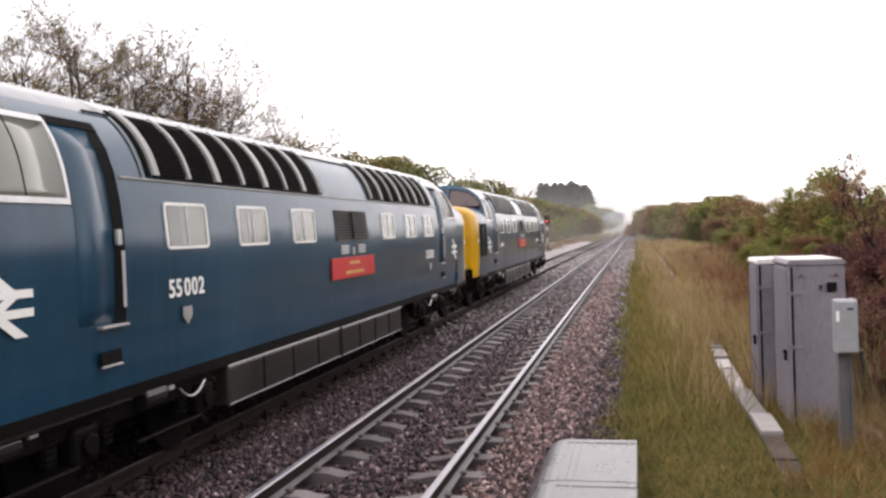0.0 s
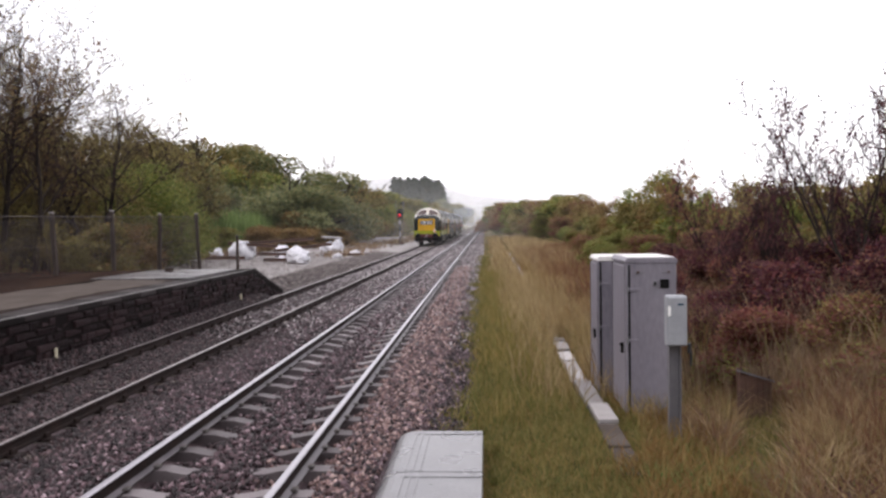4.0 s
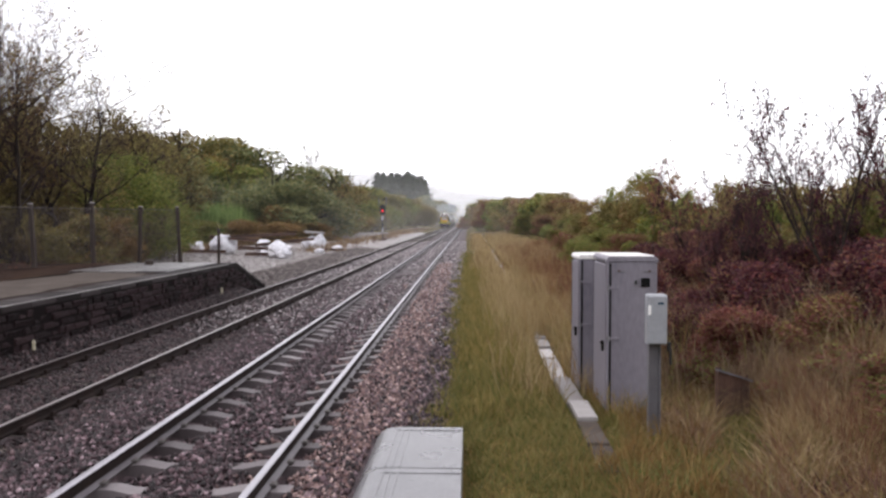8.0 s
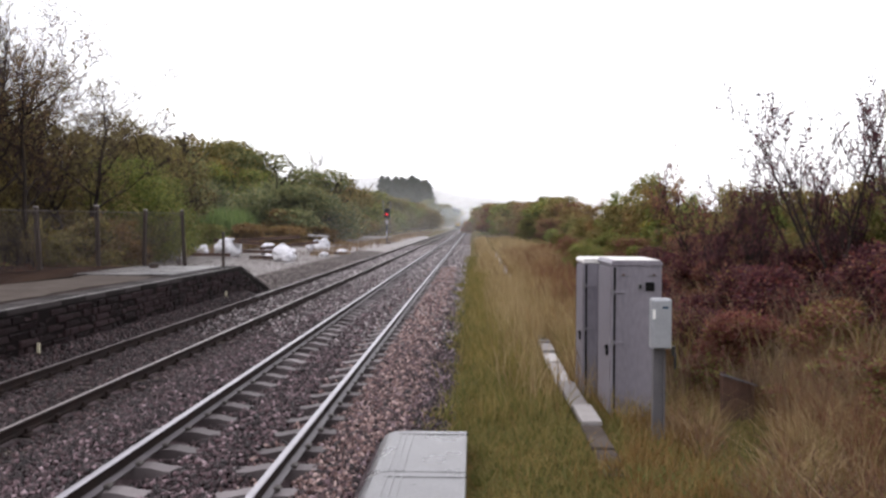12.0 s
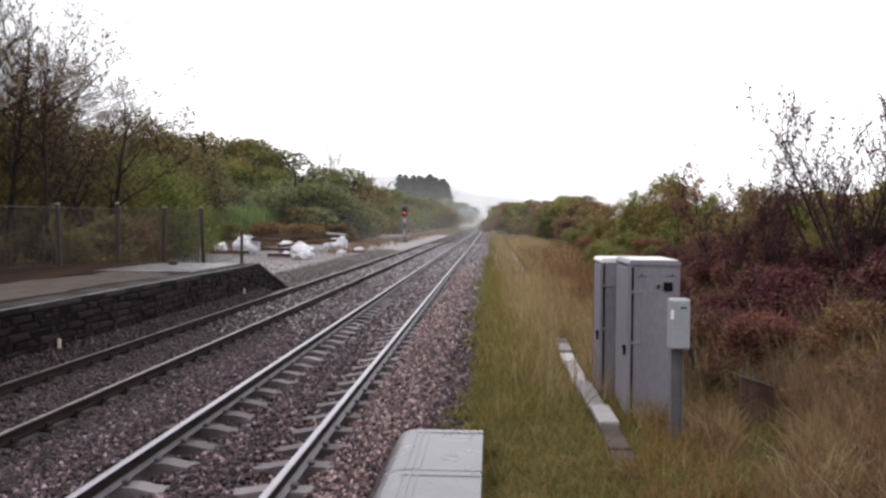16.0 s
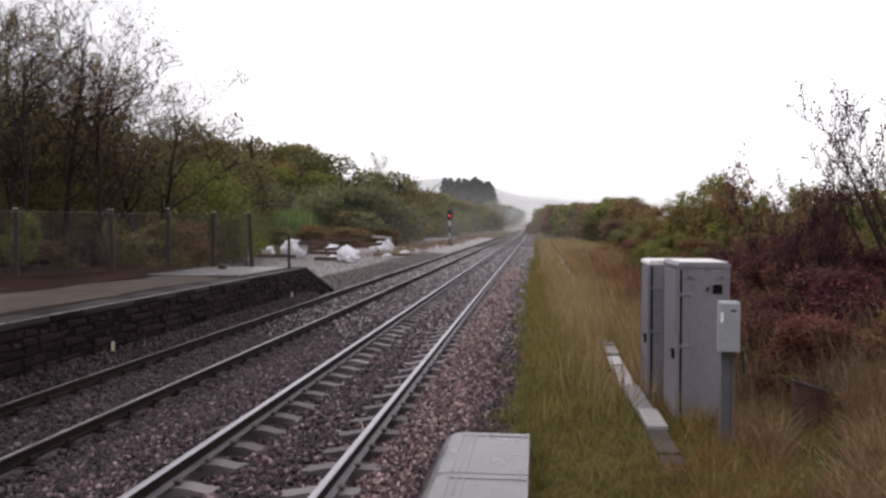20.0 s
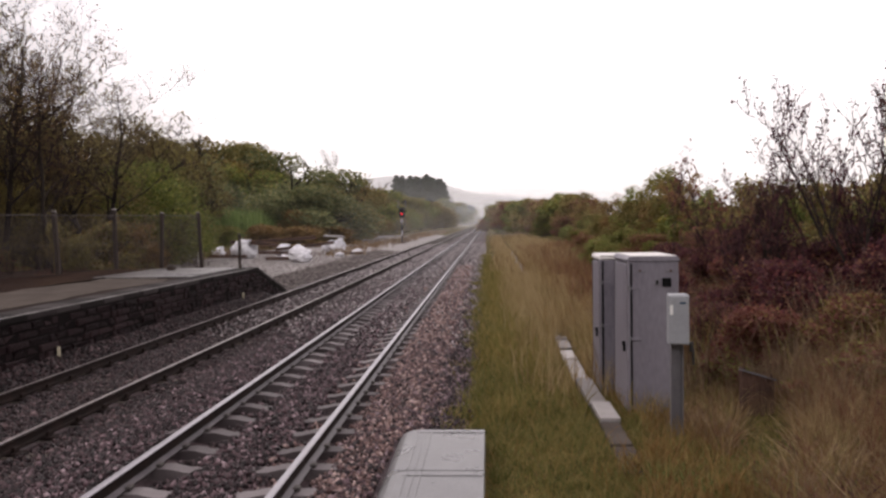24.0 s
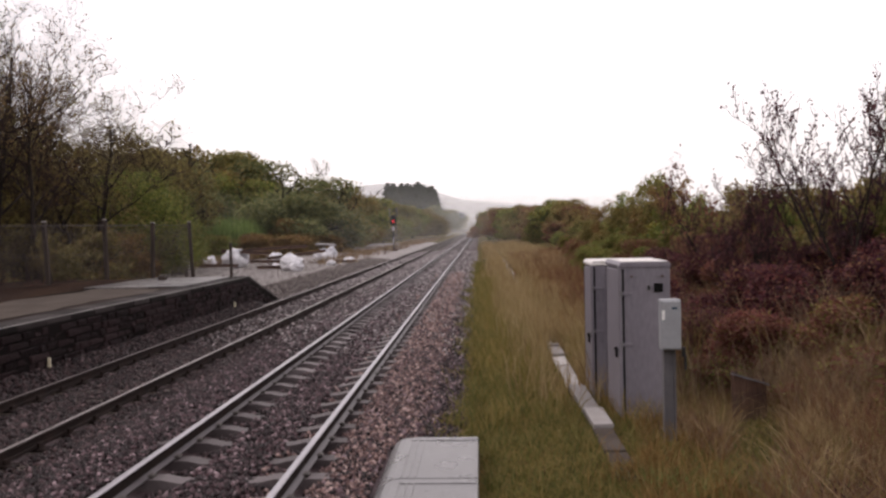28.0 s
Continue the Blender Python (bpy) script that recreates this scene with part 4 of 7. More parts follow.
        part("louvre_bar", hug(box(0.035, 0.03, 0.42, (x + s * 0.014, 0, 2.44)), s), M["loco_grime"], lv)
        for dy in (-0.42, 0.42):
            vent = part("vent", box(0.012, 0.38, 0.15, (x + s * 0.006, dy, 2.05), 0.004), M["loco_rib"], lv)
            for dz in (-0.05, 0.0, 0.05):
                part("slat", box(0.02, 0.36, 0.022, (x + s * 0.012, dy, 2.05 + dz), 0.004), M["loco_steel"] if not green else M["loco_cream"], vent)
        part("vent", box(0.03, 0.09, 0.12, (x + s * 0.01, 0, 2.02), 0.02), M["loco_steel"], lv)
        plate = part("nameplate", box(0.02, 1.2 if green else 2.12, 0.26 if green else 0.33, (x + s * 0.012, 0, 1.72 if green else 1.76), 0.006), M["loco_plate_red"], root, "red cast nameplate with pale raised letters")
        lines = name_lines or (("",) if green else ("", ""))
        for i, text in enumerate(lines):
            z = 1.835 - 0.15 * i if len(lines) > 1 else 1.76
            if text:
                for me in letter_row(text, 0.155):
                    me.transform(turn)
                    me.transform(pose(x + s * 0.025, 0, z))
                    me.materials.append(M["gilt"])
                    part("letter", me, None, plate)
            else:
                part("letter_bar", box(0.006, 0.5 if i == 0 else 0.9, 0.05, (x + s * 0.024, 0, z - (0.04 if green else 0))), M["loco_beam_red"] if green else M["gilt"], plate)
        for e in (1, -1):
            if green:
                for me in letter_row("D9009", 0.2):
                    me.transform(turn)
                    me.transform(pose(x + s * 0.004, e * 7.45, 2.07))
                    me.materials.append(M["loco_cream"])
                    part("digit", me, None, root)
            elif number:
                for me in letter_row(number, 0.25):
                    me.transform(turn)
                    me.transform(pose(x + s * 0.004, e * 5.3, 1.79))
                    me.materials.append(M["white"])
                    part("digit", me, None, root)
                part("crest", prism([(e * 5.22, 1.6), (e * 5.4, 1.6), (e * 5.4, 1.5), (e * 5.31, 1.42), (e * 5.22, 1.5)], s * 0.006, "yz", x), M["loco_steel"], root, "small pale shield crest")
            else:
                part("number_bar", box(0.008, 0.6, 0.12, (x + s * 0.004, e * 5.3, 1.79)), M["white"], root)
    if green:
        tl = part("tail_lamp", box(0.16, 0.14, 0.3, (0.8, -10.0, 1.46), 0.03), M["white"], root, "white tail lamp with a red lens")
        part("lens", cyl(0.055, 0.03, (0.8, -10.08, 1.4), "y", 14), M["tail_glow"], tl)
        part("lamp_handle", cyl(0.012, 0.14, (0.8, -10.0, 1.66), "x", 8), M["loco_steel"], tl)
    return root


LOCOS = [build_loco("blue"), build_loco("blue", number="55 002"), build_loco("blue", name_lines=("ROYAL", "HIGHLAND FUSILIER")), build_loco("green", code="1A33")]


# ---- signalling cabinets and small trackside things ----
def build_cabinet(name, x0, x1, y0, y1, z0, z1, label, pale=False):
    root = tagged(empty(name, pose((x0 + x1) / 2, (y0 + y1) / 2, z0)), label, "equipment cabinet", group="trackside cabinets")
    w, d, h = x1 - x0, y1 - y0, z1 - z0
    part("body", box(w, d, h - 0.06, (0, 0, (h - 0.06) / 2), 0.008), M["cabinet"], root)
    part("plinth", box(w - 0.04, d - 0.04, 0.3, (0, 0, -0.1), 0.01), M["trough"], root, "concrete plinth in the grass")
    lid = bmesh.new()
    o = [(-w / 2 - 0.03, h - 0.06), (w / 2 + 0.012, h - 0.06), (w / 2 + 0.012, h - 0.03), (w / 2 - 0.02, h + 0.005), (-w / 2 + 0.0, h + 0.005), (-w / 2 - 0.03, h - 0.03)]
    lid = extrude_profile(o, -d / 2 - 0.012, d / 2 + 0.02)
    bmesh.ops.bevel(lid, geom=list(lid.edges), offset=0.006, segments=1, affect="EDGES")
    part("lid", lid, M["cabinet_top"] if pale else M["cabinet"], root, "weathered lid with rain on it, white sky highlight painted in" if pale else "")
    if not pale:
        part("lid_sheet", box(w - 0.05, d - 0.03, 0.01, (0, 0, h + 0.008), 0.003), M["cabinet_top"], root, "thin pale sheet painting the sky highlight on the lid")
    for yy in (-d / 2 + 0.035, d / 2 - 0.03):
        part("door_gap", box(0.012, 0.02, h - 0.14, (-w / 2 - 0.021, yy, h / 2 - 0.02)), M["void"], root)
    part("corner_seam", box(0.03, 0.012, h - 0.1, (-w / 2 + 0.018, -d / 2 - 0.003, h / 2 - 0.03)), M["void"], root)
    # door on the track side, in two leaves, with hinges on the end face
    door = part("door", box(0.025, d - 0.05, h - 0.2, (-w / 2 - 0.012, 0, h / 2), 0.008), M["cabinet"], root, "grey steel door with black handle")
    hx = -w / 2 - 0.045
    part("handle", box(0.035, 0.12, 0.035, (hx, -d / 2 + 0.2, h * 0.46), 0.012), M["void"], door, "black swing handle")
    part("handle", box(0.03, 0.05, 0.13, (hx, -d / 2 + 0.16, h * 0.46 - 0.03), 0.012), M["void"], door)
    part("door_edge", box(0.04, 0.03, h - 0.12, (-w / 2 - 0.01, -d / 2 + 0.005, h / 2), 0.006), M["cabinet"], door)
    for z in (0.16, h * 0.5, h - 0.38):
        hg = part("hinge", box(0.14, 0.016, 0.035, (-w / 2 + 0.06, -d / 2 - 0.006, z), 0.005), M["cabinet"], root)
        part("hinge_pin", cyl(0.016, 0.08, (-w / 2 - 0.004, -d / 2 - 0.012, z), seg=8), M["galv"], hg)
    return root


def build_trackside():
    a = build_cabinet("equipment_cabinet", 1.71, 2.30, 10.42, 11.5, -0.28, 1.72, "tall grey steel trackside equipment cabinet standing in rough grass")
    w, d, h = 0.59, 1.08, 2.0
    sk = part("socket", box(0.11, 0.03, 0.11, (0.15, -d / 2 - 0.012, h - 0.31), 0.012), M["void"], a, "square black socket")
    part("socket_rim", frame_ring(0.105, h - 0.355, 0.195, h - 0.265, 0.012, 0.01, -0.012, "xz", -d / 2), M["cabinet"], sk)
    part("vent", box(0.05, 0.016, 0.07, (0.035, -d / 2 - 0.006, h - 0.31), 0.008), M["galv"], a)
    part("slot", box(0.024, 0.02, 0.044, (0.035, -d / 2 - 0.008, h - 0.31), 0.004), M["void"], a)
    for dx in (-0.17, 0.2):
        part("bolt", cyl(0.014, 0.02, (dx, -d / 2 - 0.008, h - 0.17), "y", 10), M["rust"], a)
        part("strap", box(0.11, 0.012, 0.016, (dx * 0.9, -d / 2 - 0.004, h - 0.2 + abs(dx) * 0.1), 0.003), M["galv"], a)
    part("strap", box(0.12, 0.014, 0.03, (0.235, -d / 2 - 0.006, h - 0.5), 0.004), M["galv"], a)
    b = build_cabinet("equipment_cabinet", 1.57, 2.14, 11.95, 12.75, -0.28, 1.68, "slimmer grey cabinet with pale lid close behind another one", True)
    # small box on a channel post
    part("rust_streak", box(0.012, 0.05, 1.5, (-0.3, -0.36, 0.85), 0.003), M["rust"], b, "rust run along the cabinet edge")
    p = tagged(empty("meter_box", pose(1.98, 9.08, -0.3)), "pale grey meter box on a galvanised channel post in grass", "junction box")
    post = bmesh.new()
    for bx in ((0.13, 0.012, 0, 0.03), (0.012, 0.06, -0.06, 0), (0.012, 0.06, 0.06, 0)):
        join(post, box(bx[0], bx[1], 1.2, (bx[2], bx[3], 0.6), 0.003))
    part("post", post, M["galv"], p, "ribbed grey steel channel post")
    bx = part("case", box(0.21, 0.15, 0.53, (0, -0.06, 1.425), 0.018), M["box_grey"], p)
    part("cover", box(0.19, 0.02, 0.5, (0, -0.142, 1.425), 0.008), M["box_grey"], bx)
    part("label", box(0.06, 0.006, 0.02, (0.03, -0.154, 1.6)), M["loco_blue"], bx, "small blue maker's plate")
    part("label", box(0.03, 0.006, 0.1, (-0.085, -0.154, 1.53)), M["white"], bx, "white sticker")
    part("gland", cyl(0.02, 0.1, (0.14, -0.06, 1.13), seg=10), M["black"], bx)
    part("cable", cyl(0.014, 0.16, (0.16, -0.05, 1.02), seg=8), M["black"], bx)
    # low rusty sheet on a post
    s = tagged(empty("steel_stake", pose(3.01, 10.2, -0.3, 1, -2, 24)), "low rusty steel sheet on a stake in dead grass", "stake")
    st = box(0.05, 0.012, 0.72, (0, 0, 0.36), 0.003)
    join(st, box(0.012, 0.05, 0.72, (-0.019, 0.025, 0.36), 0.003))
    part("angle_iron", st, M["rust"], s)
    sheet = part("sheet", extrude_profile([(0.03, 0.1), (0.46, 0.08), (0.46, 0.5), (0.03, 0.66)], 0.0, 0.012), M["rust"], s, "rusty brown corrugated sheet")
    for q in range(5):
        part("rib", cyl(0.012, 0.48, (0.08 + q * 0.085, 0.0, 0.34), seg=8), M["rust"], sheet)
    part("top_plate", extrude_profile([(-0.03, 0.7), (0.48, 0.515), (0.48, 0.495), (-0.03, 0.675)], -0.03, 0.04), M["galv"], s, "bent pale strip on top")
    # walkway slabs of cast concrete, chamfered on the track side
    for i, (y0, y1) in enumerate(((7.555, 9.05), (6.04, 7.535), (4.525, 6.02), (3.01, 4.505))):
        prof = [(-1.02, -0.30), (-0.07, -0.30), (-0.05, -0.07), (-0.06, -0.05), (-0.74, -0.05), (-0.82, -0.056), (-0.88, -0.074), (-0.93, -0.105), (-0.97, -0.16), (-1.0, -0.23)]
        m = extrude_profile(prof, y0, y1)
        bmesh.ops.bevel(m, geom=[e for e in m.edges if abs(e.verts[0].co.y - e.verts[1].co.y) < 0.01], offset=0.008, segments=1, affect="EDGES")
        ob = new("concrete_slab", finish(m, "concrete_slab", M["concrete"]))
        tagged(ob, "smooth wet grey concrete slab with chamfered edge on ballast", "concrete slab", group="walkway slabs")
        for q in (-0.62, -0.685, -0.75):
            part("ridge", box(0.022, y1 - y0 - 0.06, 0.012, (q, (y0 + y1) / 2, -0.05), 0.005), M["concrete"], ob)
        part("end_lip", box(0.7, 0.05, 0.008, (-0.42, y1 - 0.13, -0.047), 0.003), M["concrete"], ob)


build_trackside()


def build_trough():
    """Cable trough: lids on a channel, partly lost in the grass."""
    def line(y):
        return float(np.interp(y, [8, 9, 12, 17.3, 36, 62, 90], [1.35, 1.36, 1.37, 1.38, 1.54, 1.66, 1.8]))

    root = tagged(empty("cable_trough"), "concrete cable trough with separate lids, half hidden by dead grass", "cable trough")
    b = box(0.23, 1, 0.06, (0, 0, -0.03), 0.012)
    lid = finish(b, "lid", M["trough"])
    wet_lid = finish(box(0.23, 1, 0.06, (0, 0, -0.03), 0.012), "lid", M["path"])
    # Channel takes the dark iron colour to paint the shadow along its side
    base = finish(box(0.2, 1, 0.2, (0, 0, -0.16), 0.01), "channel", M["iron"])
    rng = random.Random(4)
    for y in [7.75 + i * 0.95 for i in range(10)] + [33 + i * 1.0 for i in range(32)]:
        x0, x1 = line(y), line(y + 1)
        a = math.degrees(math.atan2(-(x1 - x0), 1))
        wet = y < 9
        zz = float(ground_z(x0, y)) + 0.07 - (0.06 if y < 9 else 0)
        part("lid", wet_lid if wet else lid, None, root, at=pose((x0 + x1) / 2 + rng.uniform(-0.012, 0.012), y + 0.5, zz + 0.03 + rng.uniform(-0.008, 0.008), rng.uniform(-0.6, 0.6), rng.uniform(-1.5, 1.5), a) @ Matrix.Diagonal((1, 0.9 if y < 30 else 0.97, 1, 1)))
        part("channel", base, None, root, at=pose((x0 + x1) / 2, y + 0.5, zz, 0, 0, a))


build_trough()


def build_signal():
    root = tagged(empty("railway_signal", pose(-9.5, 94.0, -0.2)), "colour-light signal showing red on a white and black banded post", "signal")
    for i, (z0, z1) in enumerate(((0, 0.85), (0.85, 1.5), (1.5, 2.1), (2.1, 2.9))):
        part("post", cyl(0.075, z1 - z0, (0, 0, (z0 + z1) / 2), seg=12), M["black"] if i % 2 == 0 else M["trough"], root)
    part("base", box(0.9, 0.5, 0.3, (0, 0, 0.1), 0.04), M["iron"], root)
    hd = part("head", box(0.5, 0.28, 1.0, (0, 0, 3.45), 0.06), M["black"], root, "black signal head with hooded lamps")
    part("backboard", prism(rounded(-0.34, 2.88, 0.34, 4.0, 0.2), 0.03, "xz", 0.1), M["black"], hd)
    for z, mat in ((3.75, M["black"]), (3.3, M["red_glow"])):
        part("lens", cyl(0.12, 0.05, (0, -0.16, z), "y", 18), mat, hd, "glowing red lens" if z < 3.5 else "")
        hood = bmesh.new()
        pts = [(0.19 * math.cos(radians(a)), z + 0.19 * math.sin(radians(a))) for a in range(-20, 201, 20)]
        hood = loft([[(x, -0.14, q) for x, q in pts], [(x, -0.42, q) for x, q in pts]])
        part("hood", hood, M["black"], hd)
    for dx in (-0.42, 0.42):
        part("side_light", cyl(0.04, 1.0, (dx, 0.1, 4.3), seg=8), M["galv"], root)
    plate = part("plate", box(0.3, 0.03, 0.4, (0, -0.09, 2.5), 0.01), M["trough"], root)
    part("ladder", box(0.04, 0.04, 3.2, (0.3, 0.35, 1.6), 0.005), M["galv"], root)
    part("ladder", box(0.04, 0.04, 3.2, (-0.05, 0.35, 1.6), 0.005), M["galv"], root)
    for i in range(10):
        part("rung", cyl(0.014, 0.36, (0.125, 0.35, 0.3 + i * 0.3), "x", 6), M["galv"], root)


build_signal()


# ---- heap of sacks and scrap in the yard ----
def lump(seed, sx, sy, sz):
    rng = random.Random(seed)
    b = bmesh.new()
    bmesh.ops.create_icosphere(b, subdivisions=4, radius=0.5)
    off = Vector((rng.uniform(0, 50), rng.uniform(0, 50), rng.uniform(0, 50)))
    for v in b.verts:
        n = v.co.normalized()
        d = 1 + 0.32 * noise.noise(n * 1.6 + off) + 0.16 * abs(noise.noise(n * 4.5 + off)) + 0.06 * noise.noise(n * 11 + off)
        v.co = Vector((n.x * sx * d / 2, n.y * sy * d / 2, max(-0.30, n.z * d * 0.55 + 0.22) * sz * 0.78))
    zmin = min(v.co.z for v in b.verts)
    bmesh.ops.translate(b, vec=(0, 0, -zmin), verts=b.verts)
    return finish(b, "sack", M["bag"], smooth=True)


def build_yard_things():
    places = ((-17.9, 60.5, 1.5, 1.2, 1.25), (-16.6, 57.5, 1.9, 1.5, 1.75), (-14.5, 60.0, 1.6, 1.3, 1.2), (-13.5, 60.5, 1.2, 1.1, 1.1),
              (-11.5, 51.6, 1.7, 1.5, 1.25), (-11.0, 50.4, 0.9, 0.8, 0.8), (-11.9, 64.6, 1.9, 1.3, 1.3), (-11.6, 66.0, 1.3, 1.0, 1.5), (-19.3, 60.0, 1.1, 1.0, 1.0), (-12.7, 56.5, 1.2, 0.9, 0.7),
              (-21.0, 57.0, 1.4, 1.2, 1.0), (-19.6, 56.0, 1.1, 1.0, 0.9), (-13.0, 53.5, 0.8, 0.7, 0.5), (-10.2, 58.0, 0.9, 0.7, 0.5), (-9.9, 64.0, 1.0, 0.8, 0.5))
    for i, (x, y, sx, sy, sz) in enumerate(places):
        ob = new("rubble_sack", lump(i + 3, sx * 0.85, sy * 0.85, sz * 0.92))
        ob.matrix_basis = pose(x, y, -0.2, 0, 0, 37 * i)
        tagged(ob, "bulging white woven rubble sack dumped on gravel", "sack", group="dumped sacks")
    for i, (x, y, z, l, a, b) in enumerate(((-14.4, 57.6, 1.15, 5.2, 8, -3), (-13.2, 55.0, 0.35, 3.4, 20, 2), (-10.6, 62.5, 0.0, 3.0, -14, 0), (-16.8, 59.5, 0.2, 2.6, 40, 0), (-12.6, 52.3, 0.1, 2.4, 5, 0), (-15.9, 57.2, 0.95, 3.4, -6, 4), (-12.6, 58.0, 0.7, 4.0, 14, -6), (-17.6, 56.4, 0.1, 3.0, -12, 0))):
        ob = new("old_rail", finish(extrude_profile([(px * 2, pz * 1.3) for px, pz in FLAT], -l / 2, l / 2), "old_rail", M["rust"]))
        ob.matrix_basis = pose(x, y, z + 0.02, b, 0, 90 + a)
        tagged(ob, "rusty length of scrap rail lying on the sack heap", "scrap rail", group="scrap rails")
    # pale lid on far sacks
    ob = new("timber_pallet", finish(box(1.5, 1.0, 0.14, (0, 0, 0), 0.02), "timber_pallet", M["trough"]))
    ob.matrix_basis = pose(-11.8, 64.9, 1.15, 3, 4, 20)
    tagged(ob, "weathered pale board lying on white sacks", "board")
    # post at the platform end, stub on the platform, marker stakes
    p = tagged(empty("platform_post", pose(-7.75, 26.2, PLAT_Z - 0.04)), "slim dark post at the platform end", "post")
    part("shaft", box(0.08, 0.08, 1.1, (0, 0, 0.55), 0.012), M["fence_post"], p)
    part("cap", box(0.1, 0.1, 0.03, (0, 0, 1.1), 0.008), M["iron"], p)
    p = tagged(empty("platform_stub", pose(-9.6, 25.3, PLAT_Z - 0.03)), "short dark cut-off post on the platform", "post")
    part("stub", box(0.22, 0.2, 0.16, (0, 0, 0.08), 0.03), M["fence_post"], p)
    part("stub_top", box(0.24, 0.22, 0.02, (0, 0, 0.165), 0.004), M["iron"], p)
    for x, y in ((-7.13, 13.7), (-7.14, 24.4)):
        s = tagged(empty("marker_stake", pose(x, y, -0.3)), "small yellowed white marker stake against the platform wall", "marker stake", group="marker stakes")
        part("stake", box(0.04, 0.028, 0.34, (0, 0, 0.17), 0.006), M["fence_post"], s)
        part("tip", box(0.045, 0.032, 0.16, (0, 0, 0.41), 0.006), M["marker"], s, "yellowed white painted tip")
        part("foot", box(0.08, 0.06, 0.04, (0, 0, 0.02), 0.008), M["iron"], s)


build_yard_things()


# ---- chain-link fence behind the platform ----
FENCE = [(-10.55, 30.9), (-11.28, 28.8), (-11.9, 26.65), (-12.55, 24.25), (-13.56, 21.03), (-14.29, 18.65), (-15.09, 16.05), (-15.89, 13.45), (-16.69, 10.85), (-17.49, 8.25), (-18.29, 5.65)]


def build_fence():
    root = tagged(empty("chain_link_fence"), "sagging chain-link fence on dark posts behind the platform", "fence")
    rng = random.Random(8)
    base = PLAT_Z - 0.12
    top = 1.98
    for i, (x, y) in enumerate(FENCE):
        h = top + rng.uniform(-0.05, 0.12)
        z0 = base if y < 27 else 0.1
        p = part("post", box(0.125, 0.125, h + base - z0 + 0.1, (0, 0, (h + base - z0 + 0.1) / 2 - 0.1), 0.018), M["fence_post"], root, at=pose(x, y, z0, rng.uniform(-1.5, 1.5), rng.uniform(-3, 1.5), rng.uniform(0, 20)))
        part("post_top", box(0.127, 0.127, 0.05, (0, 0, h + base - z0 - 0.023), 0.018), M["trough"], p, "pale weathered post top")
    for (xa, ya), (xb, yb) in zip(FENCE, FENCE[1:]):
        a, c = np.array([xa, ya]), np.array([xb, yb])
        L = float(np.linalg.norm(c - a))
        d = (c - a) / L
        nrm = np.array([-d[1], d[0]])
        v, f = [], []

        def wire(s0, z0, s1, z1, r):
            k = len(v)
            for s, z in ((s0, z0), (s1, z1)):
                q = a + d * s
                sag = 0.05 * math.sin(math.pi * s / L)
                for du, dz in ((r, 0), (-r * 0.5, r), (-r * 0.5, -r)):
                    v.append((q[0] + nrm[0] * du, q[1] + nrm[1] * du, base + z + dz - sag * z))
            for j in range(3):
                f.append((k + j, k + (j + 1) % 3, k + 3 + (j + 1) % 3, k + 3 + j))

        H, step = 1.78, 0.075
        s = -H
        while s < L:
            for up in (1, -1):
                s0, s1 = max(0, s), min(L, s + H)
                if s1 > s0:
                    za, zb = (s0 - s, s1 - s) if up > 0 else (H - (s0 - s), H - (s1 - s))
                    wire(s0, za + 0.05, s1, zb + 0.05, 0.0035)
            s += step
        for z, r in ((0.06, 0.004), (0.95, 0.004), (1.83, 0.013)):
            wire(0, z, L, z, r)
        part("wire_panel", mesh_of("wire_panel", v, f, M["wire"]), None, root, "rusted diamond wire mesh")["kind"] = "stuff"


build_fence()


# ---- plants ----
def leaf_quads(points, size, rng, normals=None, flat=0.0, aspect=1.6):
    """One small bent leaf, two triangles, at every point."""
    n = len(points)
    u = rng.normal(size=(n, 3))
    if flat:
        u[:, 2] *= 1 - flat
    u /= np.linalg.norm(u, axis=1)[:, None] + 1e-9
    w = rng.normal(size=(n, 3))
    w -= u * (w * u).sum(1)[:, None]
    w /= np.linalg.norm(w, axis=1)[:, None] + 1e-9
    s = size * rng.uniform(0.6, 1.4, n)[:, None]
    p = np.asarray(points)
    nn = np.cross(u, w)
    a, b, c, d = p - u * s * aspect / 2, p + w * s / 2 + nn * s * 0.15, p + u * s * aspect / 2, p - w * s / 2 + nn * s * 0.15
    v = np.stack([a, b, c, d], 1).reshape(-1, 3)
    i = np.arange(n)[:, None] * 4
    f = np.concatenate([i + np.array([[0, 1, 2]]), i + np.array([[0, 2, 3]])])
    return v, f


def blob_points(n, blobs, rng, shell=0.55):
    """Points in ellipsoids (x, y, z, rx, ry, rz), denser towards their skins."""
    bl = np.array(blobs, float)
    vol = bl[:, 3] * bl[:, 4] * bl[:, 5]
    pick = rng.choice(len(bl), n, p=vol ** 0.8 / (vol ** 0.8).sum())
    d = rng.normal(size=(n, 3))
    d /= np.linalg.norm(d, axis=1)[:, None]
    r = shell + (1 - shell) * rng.random(n) ** 0.6
    r *= 1 + 0.18 * rng.normal(size=n)
    return bl[pick, :3] + d * r[:, None] * bl[pick, 3:]


